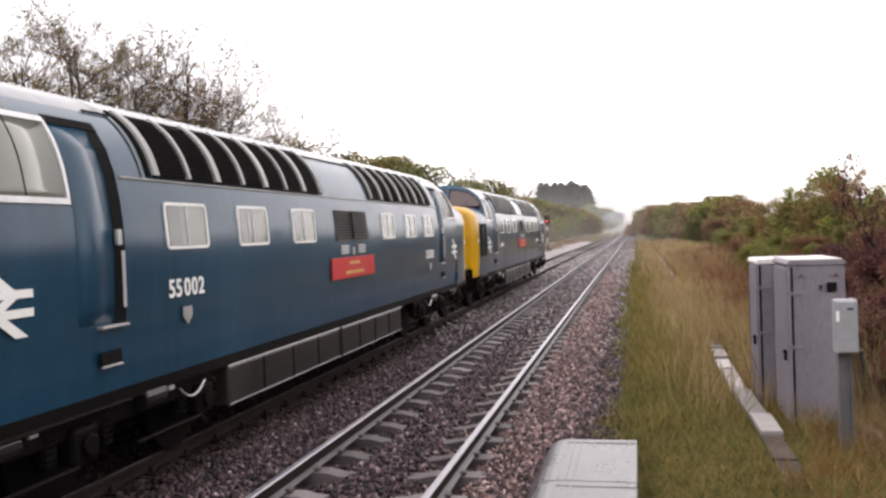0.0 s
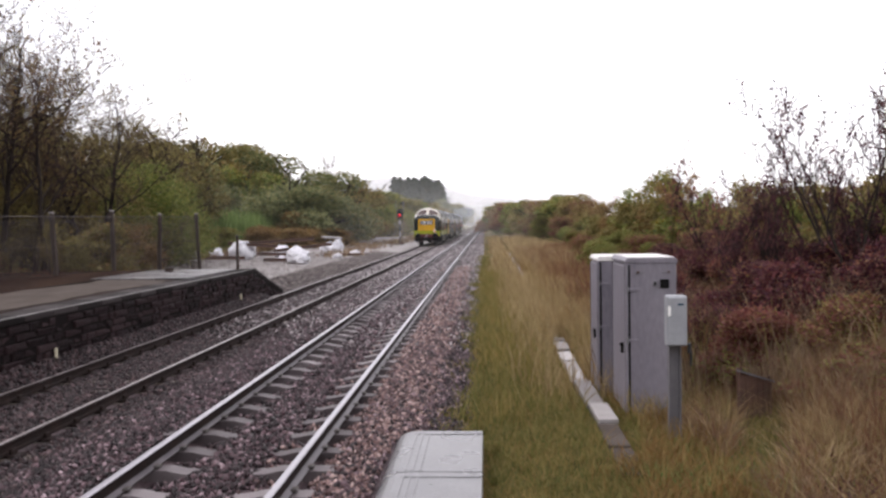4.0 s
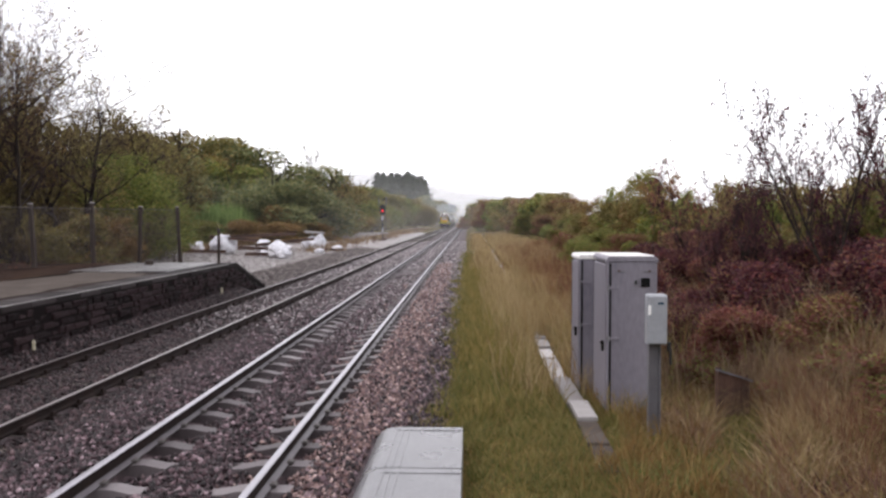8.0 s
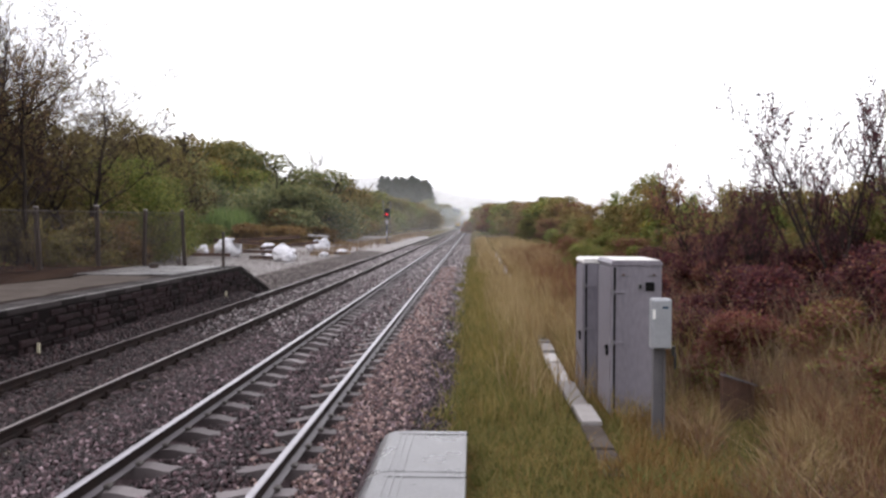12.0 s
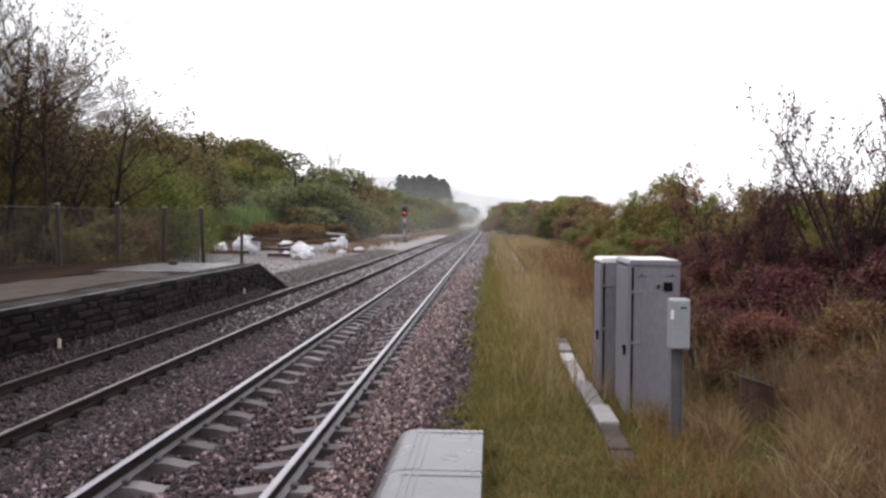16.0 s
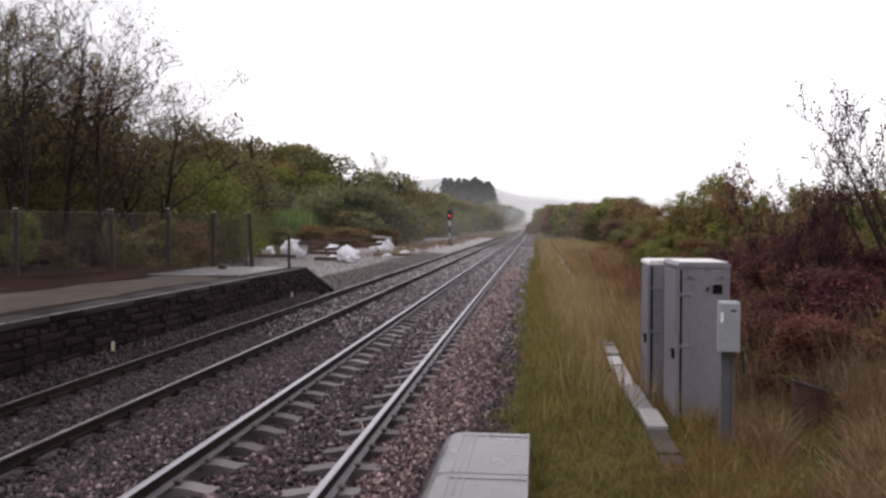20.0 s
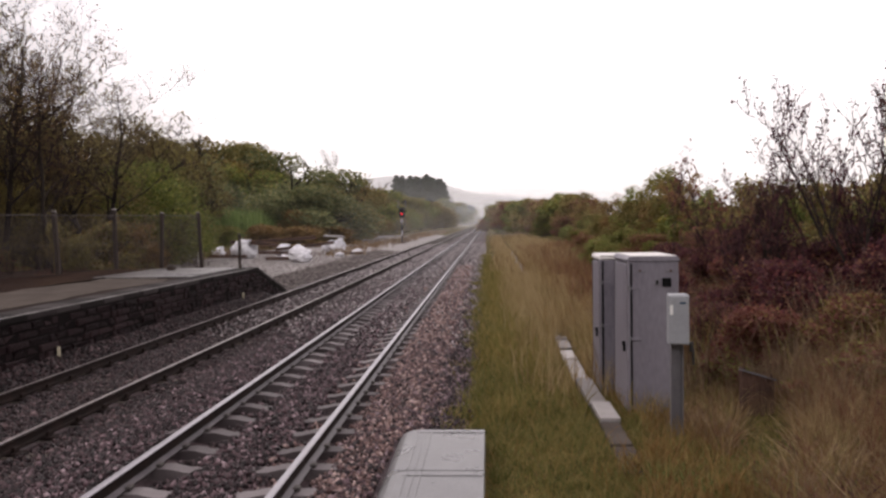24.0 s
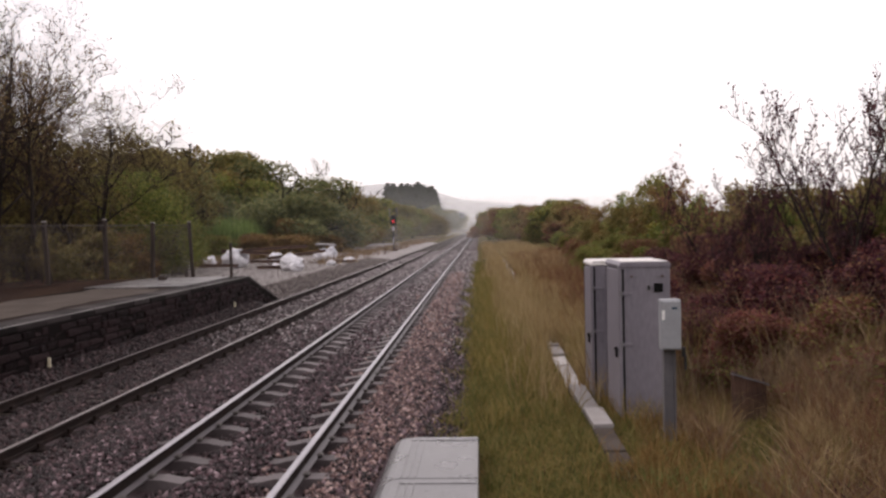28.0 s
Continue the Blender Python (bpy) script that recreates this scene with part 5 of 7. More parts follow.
def tubes(segs, sides):
    v, f = [], []
    for p0, p1, r0, r1 in segs:
        d = p1 - p0
        L = np.linalg.norm(d)
        if L < 1e-6:
            continue
        d = d / L
        a = np.cross(d, (0.3, 0.9, 0.2))
        a /= np.linalg.norm(a) + 1e-9
        b = np.cross(d, a)
        k = len(v)
        for p, r in ((p0, r0), (p1, r1)):
            for j in range(sides):
                t = 2 * math.pi * j / sides
                v.append(p + r * (a * math.cos(t) + b * math.sin(t)))
        for j in range(sides):
            f.append((k + j, k + (j + 1) % sides, k + sides + (j + 1) % sides, k + sides + j))
    return v, f


def grow(rng, height, radius, lean=0.05, levels=4, first=0.35, spread=0.7, kids=(7, 5, 4), up=0.35, upright=0.0):
    """Branch segments of a tree: thick ones and thin ones, and the twig ends."""
    thick, thin, tips = [], [], []

    def branch(p, d, length, r, level):
        n = max(3, int(6 - level))
        pts = [p]
        for i in range(n):
            d = d + rng.normal(size=3) * (0.10 + 0.06 * level) + np.array([0, 0, up * 0.14])
            d = d / np.linalg.norm(d)
            q = pts[-1] + d * length / n
            r0 = r * (1 - 0.8 * i / n)
            r1 = r * (1 - 0.8 * (i + 1) / n)
            (thick if level < 2 else thin).append((pts[-1], q, r0, r1))
            pts.append(q)
        if level >= levels - 1:
            tips.extend(pts[1:])
            return
        k = kids[min(level, len(kids) - 1)]
        lo = first if level == 0 else 0.15
        for i in range(k):
            t = lo + (1 - lo) * (i + rng.random()) / k
            j = min(n - 1, int(t * n))
            q = pts[j] + (pts[j + 1] - pts[j]) * (t * n - j)
            side = rng.normal(size=3)
            side[2] = abs(side[2]) * 0.4 + upright
            side -= d * (side @ d) * 0.6
            side /= np.linalg.norm(side) + 1e-9
            nd = d * (1 - spread) + side * spread
            nd /= np.linalg.norm(nd)
            branch(q, nd, length * (0.62 - 0.28 * t) * rng.uniform(0.7, 1.25) * (1.0 if level else 0.85), max(0.006, r * (1 - 0.75 * t) * 0.55), level + 1)

    branch(np.zeros(3), np.array([lean * rng.normal(), lean * rng.normal(), 1.0]), height * 0.95, radius, 0)
    return thick, thin, tips


def place(kind, x, y, z, scale, turn=0.0, wide=1.0):
    return copy_thing(kind, pose(x, y, z, 0, 0, turn) @ Matrix.Diagonal((scale * wide, scale * wide, scale, 1)))


HOLD = pose(0, -400, -60)


def bare_tree(seed, leaf="olive", leaves=3000, height=12.0, radius=0.16, label="", name="tree", kids=(11, 7, 6), leaf_size=0.06, spread=0.62, first=0.3, levels=4, stems=1, upright=0.3, scatter=1.2, fine=0.009):
    """A thin, nearly leafless tree; 'stems' of them from one root for a shrub."""
    rng = np.random.default_rng(seed)
    root = tagged(empty(name, HOLD), label, "tree" if name == "tree" else "shrub")
    thick, thin, tips = [], [], []
    for s in range(stems):
        a, b, c = grow(rng, height * (1 if s == 0 else rng.uniform(0.55, 0.95)), radius, lean=0.05 if stems == 1 else 0.22, kids=kids, spread=spread, first=first, levels=levels, upright=upright)
        o = np.array([0, 0, 0]) if s == 0 else np.array([rng.normal() * 0.25, rng.normal() * 0.25, 0])
        for lst, src in ((thick, a), (thin, b)):
            lst += [(p0 + o, p1 + o, r0, r1) for p0, p1, r0, r1 in src]
        tips += [p + o for p in c]
    k = height / max(float(p1[2]) for _, p1, _, _ in thick + thin)
    wide_k = math.sqrt(k)
    sc = np.array([wide_k, wide_k, k])
    thick = [(a * sc, b * sc, r, q) for a, b, r, q in thick]
    thin = [(a * sc, b * sc, r, q) for a, b, r, q in thin]
    tips = [t * sc for t in tips]
    v, f = tubes(thick, 6)
    part("trunk", quick_mesh("trunk", v, f, M["bark"], smooth=True), None, root, "dark wet trunk and limbs")
    v, f = tubes([(a, b, max(r, fine), max(q, fine * 0.6)) for a, b, r, q in thin], 3)
    tagged(part("branchwork", quick_mesh("branchwork", v, f, M["twig"]), None, root), kind="stuff")
    if leaves:
        tips = np.array(tips)
        p = tips[rng.integers(0, len(tips), leaves)] + rng.normal(size=(leaves, 3)) * leaf_size * scatter
        v, f = leaf_quads(p, leaf_size, rng)
        part("leaves", quick_mesh("leaves", v, f, M["leaf_" + leaf]), None, root, "few remaining autumn leaves")
    return root


def leafy(seed, leaf, n, size, name="tree", label="", blobs=9, flat=0.0, tall=1.0, ragged=False, second=None):
    """A unit-high crown of many leaves on a forked trunk."""
    rng = np.random.default_rng(seed)
    root = tagged(empty(name, HOLD), label, "tree" if name == "tree" else "bush")
    bl = []
    for i in range(blobs):
        a = rng.uniform(0, 2 * math.pi)
        h = rng.uniform(0.18, 0.86)
        r = 0.30 * math.sin(math.pi * min(0.95, 0.25 + 0.75 * h)) ** 0.7 * rng.uniform(0.5, 1.15) / tall
        s = rng.uniform(0.13, 0.25) * (1.15 - 0.45 * h)
        if name == "bush":
            h = rng.uniform(0.06, 0.84)
            r = (0.42 - 0.3 * h) * rng.uniform(0.3, 1.1)
            s *= 0.85
        if ragged:
            s *= rng.uniform(0.45, 0.8)
            r *= 1.25
        bl.append((r * math.cos(a), r * math.sin(a), h, s / tall * 1.15, s / tall * 1.15, s * 0.85))
    if not ragged:
        bl.append((0, 0, 0.45, 0.24 / tall, 0.24 / tall, 0.32))
    p = blob_points(n, bl, rng)
    p[:, 2] = np.abs(p[:, 2])
    v, f = leaf_quads(p, size, rng, flat=flat)
    part("crown", quick_mesh("crown", v, f, M["leaf_" + leaf]), None, root)
    if second:
        k = n // 4
        q = blob_points(k, bl, rng, shell=0.9)
        q[:, 2] = np.abs(q[:, 2])
        v, f = leaf_quads(q, size, rng)
        part("turning_leaves", quick_mesh("turning_leaves", v, f, M["leaf_" + second]), None, root)
    thick, thin, tips = grow(rng, 0.9 if name == "tree" and not ragged else 0.6, 0.022, lean=0.08, levels=3, kids=(8, 6), spread=0.6 if name == "tree" else 0.45, first=0.15)
    v, f = tubes(thick + thin, 4)
    part("trunk", quick_mesh("trunk", v, f, M["bark"]), None, root)
    return root


def conifer(seed):
    rng = np.random.default_rng(seed)
    root = tagged(empty("conifer", HOLD), "dark dense conifer in a distant plantation", "tree")
    k = 2600
    h = rng.random(k) ** 0.7
    r = np.clip(1 - h, 0, 1) ** 0.75 * 0.2 * np.sqrt(rng.random(k)) * (0.7 + 0.3 * np.sin(h * 50))
    a = rng.uniform(0, 2 * math.pi, k)
    p = np.stack([r * np.cos(a), r * np.sin(a), 0.06 + 0.94 * h], 1)
    v, f = leaf_quads(p, 0.035, rng)
    part("crown", quick_mesh("crown", v, f, M["leaf_pine"]), None, root)
    part("trunk", cyl(0.015, 0.9, (0, 0, 0.45), seg=6, r2=0.004), M["bark"], root)
    return root


KINDS = {
    "green": [leafy(11, "green", 15000, 0.019, label="rounded leafy green tree among autumn woodland", second="olive"), leafy(12, "green", 15000, 0.019, label="rounded leafy green tree among autumn woodland", second="yellow", blobs=12)],
    "dark": [leafy(21, "dark", 15000, 0.019, label="dark green woodland tree on the slope"), leafy(22, "dark", 15000, 0.019, label="dark green woodland tree on the slope", second="olive", blobs=12)],
    "olive": [leafy(31, "olive", 15000, 0.019, label="olive-brown tree turning in autumn", second="brown"), leafy(32, "olive", 15000, 0.019, label="olive-brown tree turning in autumn", second="dark", blobs=13)],
    "brown": [leafy(41, "brown", 13000, 0.019, label="brown thinning autumn tree", second="olive"), leafy(42, "brown", 13000, 0.019, label="brown thinning autumn tree", second="green", blobs=12)],
    "wood_brown": [leafy(43, "wood", 17000, 0.013, label="brown thinning woodland tree behind the fence", second="olive", blobs=14), leafy(44, "wood", 17000, 0.013, label="brown thinning woodland tree behind the fence", second="dark", blobs=14)],
    "wood_olive": [leafy(45, "wood", 18000, 0.013, label="olive-brown woodland tree behind the fence", second="olive", blobs=14)],
    "wood_green": [leafy(46, "deep", 30000, 0.012, label="rounded dark green tree at the end of the platform", second="green", blobs=22), leafy(47, "deep", 30000, 0.012, label="rounded dark green tree with yellowing leaves", second="olive", blobs=22)],
    "open_green": [bare_tree(131, "green", 9000, 5.0, 0.07, "small green tree with open branches", kids=(10, 7, 5), leaf_size=0.06, first=0.2, scatter=4.0)],
    "open_orange": [bare_tree(132, "orange", 5000, 5.0, 0.07, "small rust-coloured tree with sky showing through", kids=(9, 7, 5), leaf_size=0.06, first=0.25, scatter=3.5), bare_tree(133, "olive", 5000, 5.0, 0.07, "small olive-leaved tree with sky showing through", kids=(9, 7, 5), leaf_size=0.06, first=0.25, scatter=3.5)],
    "hedge": [leafy(51, "deep", 17000, 0.02, name="bush", label="dense olive and rust-coloured lineside bush", second="brown", blobs=18), leafy(52, "bramble", 17000, 0.02, name="bush", label="dense lineside bush with russet and purple leaves", second="olive", blobs=18)],
    "orange": [leafy(61, "orange", 9000, 0.028, name="bush", label="low rusty orange bracken clump", blobs=14)],
    "ragged": [leafy(141, "green", 5500, 0.027, label="small lineside tree with green and yellow leaves", second="yellow", blobs=40, ragged=True),
               leafy(142, "olive", 5000, 0.027, label="small olive lineside tree with ragged crown", second="orange", blobs=40, ragged=True),
               leafy(143, "brown", 4500, 0.027, label="small russet lineside tree with ragged crown", second="olive", blobs=36, ragged=True)],
    "conifer": [conifer(81), conifer(82)],
    "alder": [bare_tree(91, label="tall thin alder with few leaves behind the fence", height=12.5, leaves=1800, kids=(12, 9, 6)), bare_tree(92, label="tall thin alder with few leaves behind the fence", height=12.5, leaves=1500, kids=(13, 8, 6)),
              bare_tree(93, "brown", label="tall slender tree losing its last leaves", height=12.5, leaves=1800, kids=(11, 8, 7))],
    "small_bare": [bare_tree(94, "olive", 500, 6.0, 0.08, "small rounded leafless tree on the skyline", kids=(9, 7, 5), first=0.4)],
    "thorn": [bare_tree(101, "bramble", 2400, 4.0, 0.032, "leafless thorn shrub with scattered dark leaves", "shrub", (9, 6, 3), 0.034, 0.5, 0.25, 4, 3, 0.6, fine=0.005),
              bare_tree(102, "bramble", 2400, 4.0, 0.03, "leafless thorn shrub with scattered dark leaves", "shrub", (8, 6, 3), 0.034, 0.5, 0.25, 4, 3, 0.7, fine=0.005),
              bare_tree(103, "brown", 500, 4.0, 0.026, "thin upright sapling clump with few leaves", "shrub", (7, 4, 3), 0.05, 0.4, 0.3, 4, 3, 0.8, fine=0.005)],
    "scrub": [bare_tree(151, "olive", 7000, 5.0, 0.035, "leafy lineside scrub with thin stems", "shrub", (9, 5, 3), 0.1, 0.5, 0.12, 4, 4, 0.5, 1.6, fine=0.005),
              bare_tree(152, "brown", 7000, 5.0, 0.035, "russet-brown lineside scrub with thin stems", "shrub", (9, 5, 3), 0.09, 0.5, 0.12, 4, 4, 0.5, 1.6, fine=0.005),
              bare_tree(153, "green", 6000, 5.0, 0.035, "yellow-green lineside scrub with thin stems", "shrub", (9, 5, 3), 0.1, 0.5, 0.12, 4, 4, 0.5, 1.6, fine=0.005)],
    "thicket": [bare_tree(121, "wood", 2600, 7.0, 0.05, "brown thicket of thin upright stems with sparse leaves", "shrub", (10, 6, 4), 0.075, 0.5, 0.15, 4, 5, 0.5),
                bare_tree(122, "wood", 2600, 7.0, 0.05, "brown thicket of thin upright stems with sparse leaves", "shrub", (10, 6, 4), 0.075, 0.5, 0.15, 4, 5, 0.5),
                bare_tree(123, "straw_leaf", 2200, 7.0, 0.05, "thin yellowing saplings behind the fence", "shrub", (10, 6, 4), 0.075, 0.5, 0.15, 4, 5, 0.5)],
    "hedge_green": [leafy(53, "green", 16000, 0.02, name="bush", label="dark green lineside bush with brown patches", second="brown", blobs=18), leafy(54, "green", 16000, 0.02, name="bush", label="green lineside bush beginning to turn", second="olive", blobs=18)],
    "purple": [leafy(115, "purple", 24000, 0.019, name="bush", label="dark purple-leaved bramble bush", second="bramble", blobs=18), leafy(116, "purple", 24000, 0.019, name="bush", label="dark wine-red bramble bush", second="red", blobs=18)],
    "tall_thorn": [bare_tree(161, "purple", 1700, 4.0, 0.048, "tall upright thorn with scattered dark leaves", "shrub", (7, 5, 3), 0.036, 0.36, 0.35, 4, 3, 1.0, 1.5, fine=0.008),
                   bare_tree(162, "purple", 1900, 4.0, 0.044, "twiggy thorn still holding dark leaves", "shrub", (7, 5, 3), 0.036, 0.42, 0.3, 4, 3, 0.9, 1.8, fine=0.008)],
    "sapling": [bare_tree(163, "bramble", 260, 4.0, 0.022, "thin leaning sapling with a few leaves", "shrub", (7, 4, 3), 0.06, 0.4, 0.4, 4, 1, 0.9, 1.6, fine=0.005)],
    "weed": [leafy(114, "bramble", 16000, 0.026, name="bush", label="low sprawling bramble with green and brown leaves", blobs=30, second="green", ragged=True)],
    "bramble": [leafy(111, "bramble", 22000, 0.021, name="bush", label="tangled dark bramble bush with purple-brown leaves", blobs=16, second="red"),
                leafy(112, "red", 22000, 0.021, name="bush", label="tangled purple-red bramble bush in autumn", blobs=16, second="bramble"),
                leafy(113, "bramble", 22000, 0.021, name="bush", label="bramble bush with green and brown leaves", blobs=16, second="grass")],
}
count = {}
UNIT = {"tall_thorn": 4.0, "sapling": 4.0, "scrub": 5.0, "alder": 12.5, "small_bare": 6.0, "thorn": 4.0, "thicket": 7.0, "open_green": 5.0, "open_orange": 5.0}


def put(kind, x, y, top, wide=1.0, low=None):
    """One plant of that kind at x, y whose top reaches the height 'top'."""
    i = count.get(kind, 0)
    count[kind] = i + 1
    src = KINDS[kind][i % len(KINDS[kind])]
    g = float(ground_z(x, y)) - 0.1 if low is None else low
    unit = UNIT.get(kind, 1.0)
    return place(src, x, y, g, (top - g) / unit, (i * 67) % 360, wide)


def plant_woods():
    put("wood_olive", -24.6, 20, 6.8, 1.1)
    put("wood_brown", -25.2, 23, 7.2, 1.1)
    put("wood_olive", -24.9, 25, 7.4, 1.1)
    put("wood_brown", -24.8, 27, 7.6, 1.1)
    put("wood_olive", -24.5, 29, 7.9, 1.1)
    put("wood_brown", -24.2, 31, 8.1, 1.1)
    put("wood_olive", -24.0, 33, 8.2, 1.1)
    put("wood_olive", -22.6, 34, 7.9, 1.1)
    put("wood_brown", -22.1, 36, 7.8, 1.1)
    put("wood_olive", -21.5, 38, 7.7, 1.1)
    put("thicket", -23.1, 18, 6.2, 0.8)
    put("thicket", -23.1, 20, 6.4, 0.8)
    put("thicket", -23.2, 22, 6.6, 0.8)
    put("thicket", -22.9, 24, 6.7, 0.8)
    put("thicket", -22.5, 25, 6.7, 0.8)
    put("thicket", -22.2, 26, 6.8, 0.8)
    put("thicket", -21.5, 27, 6.7, 0.8)
    put("thicket", -20.8, 28, 6.7, 0.8)
    put("thicket", -20.6, 29.5, 6.7, 0.8)
    put("thicket", -20.4, 31, 7.7, 0.8)
    put("thicket", -19.7, 32, 7.5, 0.8)
    put("thicket", -19.2, 33.5, 7.4, 0.8)
    put("thicket", -18.9, 35, 7.1, 0.8)
    put("thicket", -20.0, 23, 4.1, 0.8)
    put("thicket", -19.2, 25, 4.2, 0.8)
    put("thicket", -18.4, 27, 4.1, 0.8)
    put("thicket", -17.8, 29.5, 4.8, 0.8)
    put("thicket", -17.5, 32, 4.8, 0.8)
    put("thicket", -20.5, 21.5, 4.1, 0.8)
    put("thicket", -18.3, 36, 4.9, 0.8)
    put("thicket", -20.9, 23, 5.2, 0.8)
    put("thicket", -20.6, 25, 5.2, 0.8)
    put("thicket", -20.3, 28, 5.3, 0.8)
    put("thicket", -19.4, 30, 6.1, 0.8)
    put("thicket", -18.9, 32, 6.0, 0.8)
    put("thicket", -18.4, 22, 2.8, 0.8)
    put("thicket", -18.1, 24.5, 2.7, 0.8)
    put("thicket", -17.9, 27, 3.6, 0.8)
    put("thicket", -20.8, 20.5, 5.2, 0.8)
    put("thicket", -22.9, 29, 7.5, 0.8)
    put("thicket", -23.8, 27, 7.6, 0.8)
    put("thicket", -22.3, 31, 7.6, 0.8)
    put("wood_brown", -20.7, 40, 7.1, 1.1)
    put("wood_olive", -21.1, 24, 4.5, 1.1)
    put("wood_brown", -20.5, 27, 4.6, 1.1)
    put("wood_olive", -19.5, 31, 4.6, 1.1)
    put("wood_green", -20.8, 41, 5.1, 1.2)
    put("wood_green", -20.4, 44, 5.5, 1.25)
    put("weed", -15.7, 21, 1.8, 1.5)
    put("weed", -15.6, 26, 1.8, 1.4)
    put("weed", -13.8, 33, 1.7, 1.4)
    put("wood_green", -19.8, 47, 5.9, 1.3)
    put("wood_green", -20.1, 52, 5.3, 1.1)
    put("wood_olive", -21.1, 43, 5.7, 1.1)
    put("wood_brown", -27.2, 60, 8.8, 1.1)
    put("wood_olive", -27.4, 66, 10.3, 1.1)
    put("wood_brown", -28.2, 74, 10.8, 1.1)
    put("dark", -35.5, 98, 12.2, 1.2)
    put("olive", -35.1, 108, 13.7, 1.3)
    put("olive", -32.8, 112, 13.0, 1.3)
    put("dark", -27.8, 110, 11.6, 1.3)
    put("green", -28.5, 104, 9.6, 1.4)
    put("green", -32.3, 102, 9.4, 1.3)
    put("dark", -20.0, 92, 8.7, 1.5)
    put("dark", -18.6, 100, 8.4, 1.4)
    put("olive", -18.5, 112, 8.5, 1.4)
    put("olive", -19.0, 94, 6.1, 1.4)
    put("green", -19.0, 128, 8.0, 1.4)
    put("olive", -19.7, 150, 8.4, 1.4)
    put("green", -20.1, 170, 8.8, 1.4)
    put("olive", -18.0, 190, 8.1, 1.5)
    put("green", -16.5, 210, 8.1, 1.5)
    put("olive", -14.6, 235, 8.1, 1.5)
    put("dark", -14.5, 300, 11.2, 1.5)
    put("olive", -13.1, 330, 9.6, 1.5)
    put("dark", -13.0, 431, 11.5, 1.5)
    put("olive", -13.0, 581, 11.1, 1.5)
    put("dark", -13.0, 848, 12.0, 1.5)
    put("olive", -13.0, 1360, 12.9, 1.6)
    put("brown", -20.2, 88, 3.7, 1.6)
    put("olive", -17.5, 100, 4.1, 1.5)
    put("brown", -16.9, 120, 4.2, 1.5)
    put("olive", -17.1, 150, 4.3, 1.5)
    put("green", -16.4, 180, 4.2, 1.5)
    put("wood_olive", -23.4, 17, 6.5, 1.1)
    put("wood_brown", -22.4, 15, 6.2, 1.1)
    put("alder", -19.1, 22, 8.4, 0.8)
    put("alder", -19.0, 24, 8.5, 0.8)
    put("alder", -18.6, 26, 8.4, 0.8)
    put("alder", -18.6, 28, 10.3, 0.8)
    put("alder", -18.3, 30, 8.4, 0.8)
    put("alder", -18.2, 34, 8.7, 0.8)
    put("alder", -20.2, 21, 8.9, 0.8)
    put("alder", -19.9, 19, 8.0, 0.8)
    put("alder", -22.5, 30, 11.9, 0.9)
    put("alder", -25.9, 31, 12.8, 1)
    put("alder", -25.6, 36, 14.5, 1)
    put("alder", -21.9, 39, 14.0, 1.05)
    put("alder", -25.8, 40, 12.9, 0.9)
    put("alder", -21.5, 43, 9.8, 0.8)
    put("alder", -26.3, 34, 12.0, 0.9)
    put("alder", -25.3, 28, 11.7, 1)
    put("alder", -25.3, 25, 11.4, 1)
    put("alder", -24.6, 22, 10.4, 1)
    put("small_bare", -23.2, 60, 10.4, 1.2)
    put("small_bare", -20.1, 105, 11.4, 0.6)
    put("alder", -20.9, 46, 8.4, 0.7)
    put("alder", -22.2, 37, 11.0, 0.8)
    put("alder", -22.0, 26, 10.7, 0.9)
    put("alder", -20.7, 33, 12.5, 0.9)
    put("alder", -20.1, 38, 12.0, 0.9)
    put("alder", -22.4, 24, 10.9, 0.9)
    put("alder", -15.6, 20.5, 9.5, 0.8)
    put("alder", -15.1, 23.5, 9.7, 0.8)
    put("alder", -14.4, 27, 9.5, 0.8)
    put("alder", -15.9, 18.5, 8.3, 0.8)
    put("alder", -17.4, 30, 11.2, 1.0)
    put("alder", -17.6, 25, 12.5, 1.05)
    put("alder", -15.4, 33, 8.8, 1.15)
    put("alder", -17.0, 35.5, 9.8, 1.2)
    put("alder", -22.4, 52, 8.2, 0.7)
    put("conifer", -34.7, 325, 19.9, 1.6)
    put("conifer", -34.5, 334, 18.6, 1.6)
    put("conifer", -34.4, 343, 20.7, 1.6)
    put("conifer", -34.0, 352, 18.2, 1.6)
    put("conifer", -30.4, 325, 18.5, 1.6)
    put("conifer", -30.2, 334, 20.0, 1.6)
    put("conifer", -29.8, 343, 18.7, 1.6)
    put("conifer", -29.5, 352, 20.8, 1.6)
    put("conifer", -26.2, 325, 19.0, 1.6)
    put("conifer", -25.8, 334, 18.6, 1.6)
    put("conifer", -25.4, 343, 20.2, 1.6)
    put("conifer", -25.0, 352, 21.4, 1.6)
    put("conifer", -22.0, 325, 19.1, 1.6)
    put("conifer", -21.5, 334, 19.1, 1.6)
    put("conifer", -20.9, 343, 18.5, 1.6)
    put("conifer", -20.4, 352, 19.5, 1.6)
    put("conifer", -17.8, 325, 18.3, 1.6)
    put("conifer", -17.1, 334, 17.3, 1.6)
    put("hedge_green", -22.6, 72, 2.1, 2)
    put("orange", -20.6, 76, 2.2, 2)
    put("scrub", -22.7, 66, 2.2, 1.6)
    put("orange", -18.4, 84, 1.9, 2.4)
    put("orange", -16.0, 92, 1.8, 2.4)
    put("hedge", 1.4, 260, 6.5, 1.4)
    put("hedge", 2.0, 200, 6.3, 1.4)
    put("hedge", 2.7, 165, 6.0, 1.5)
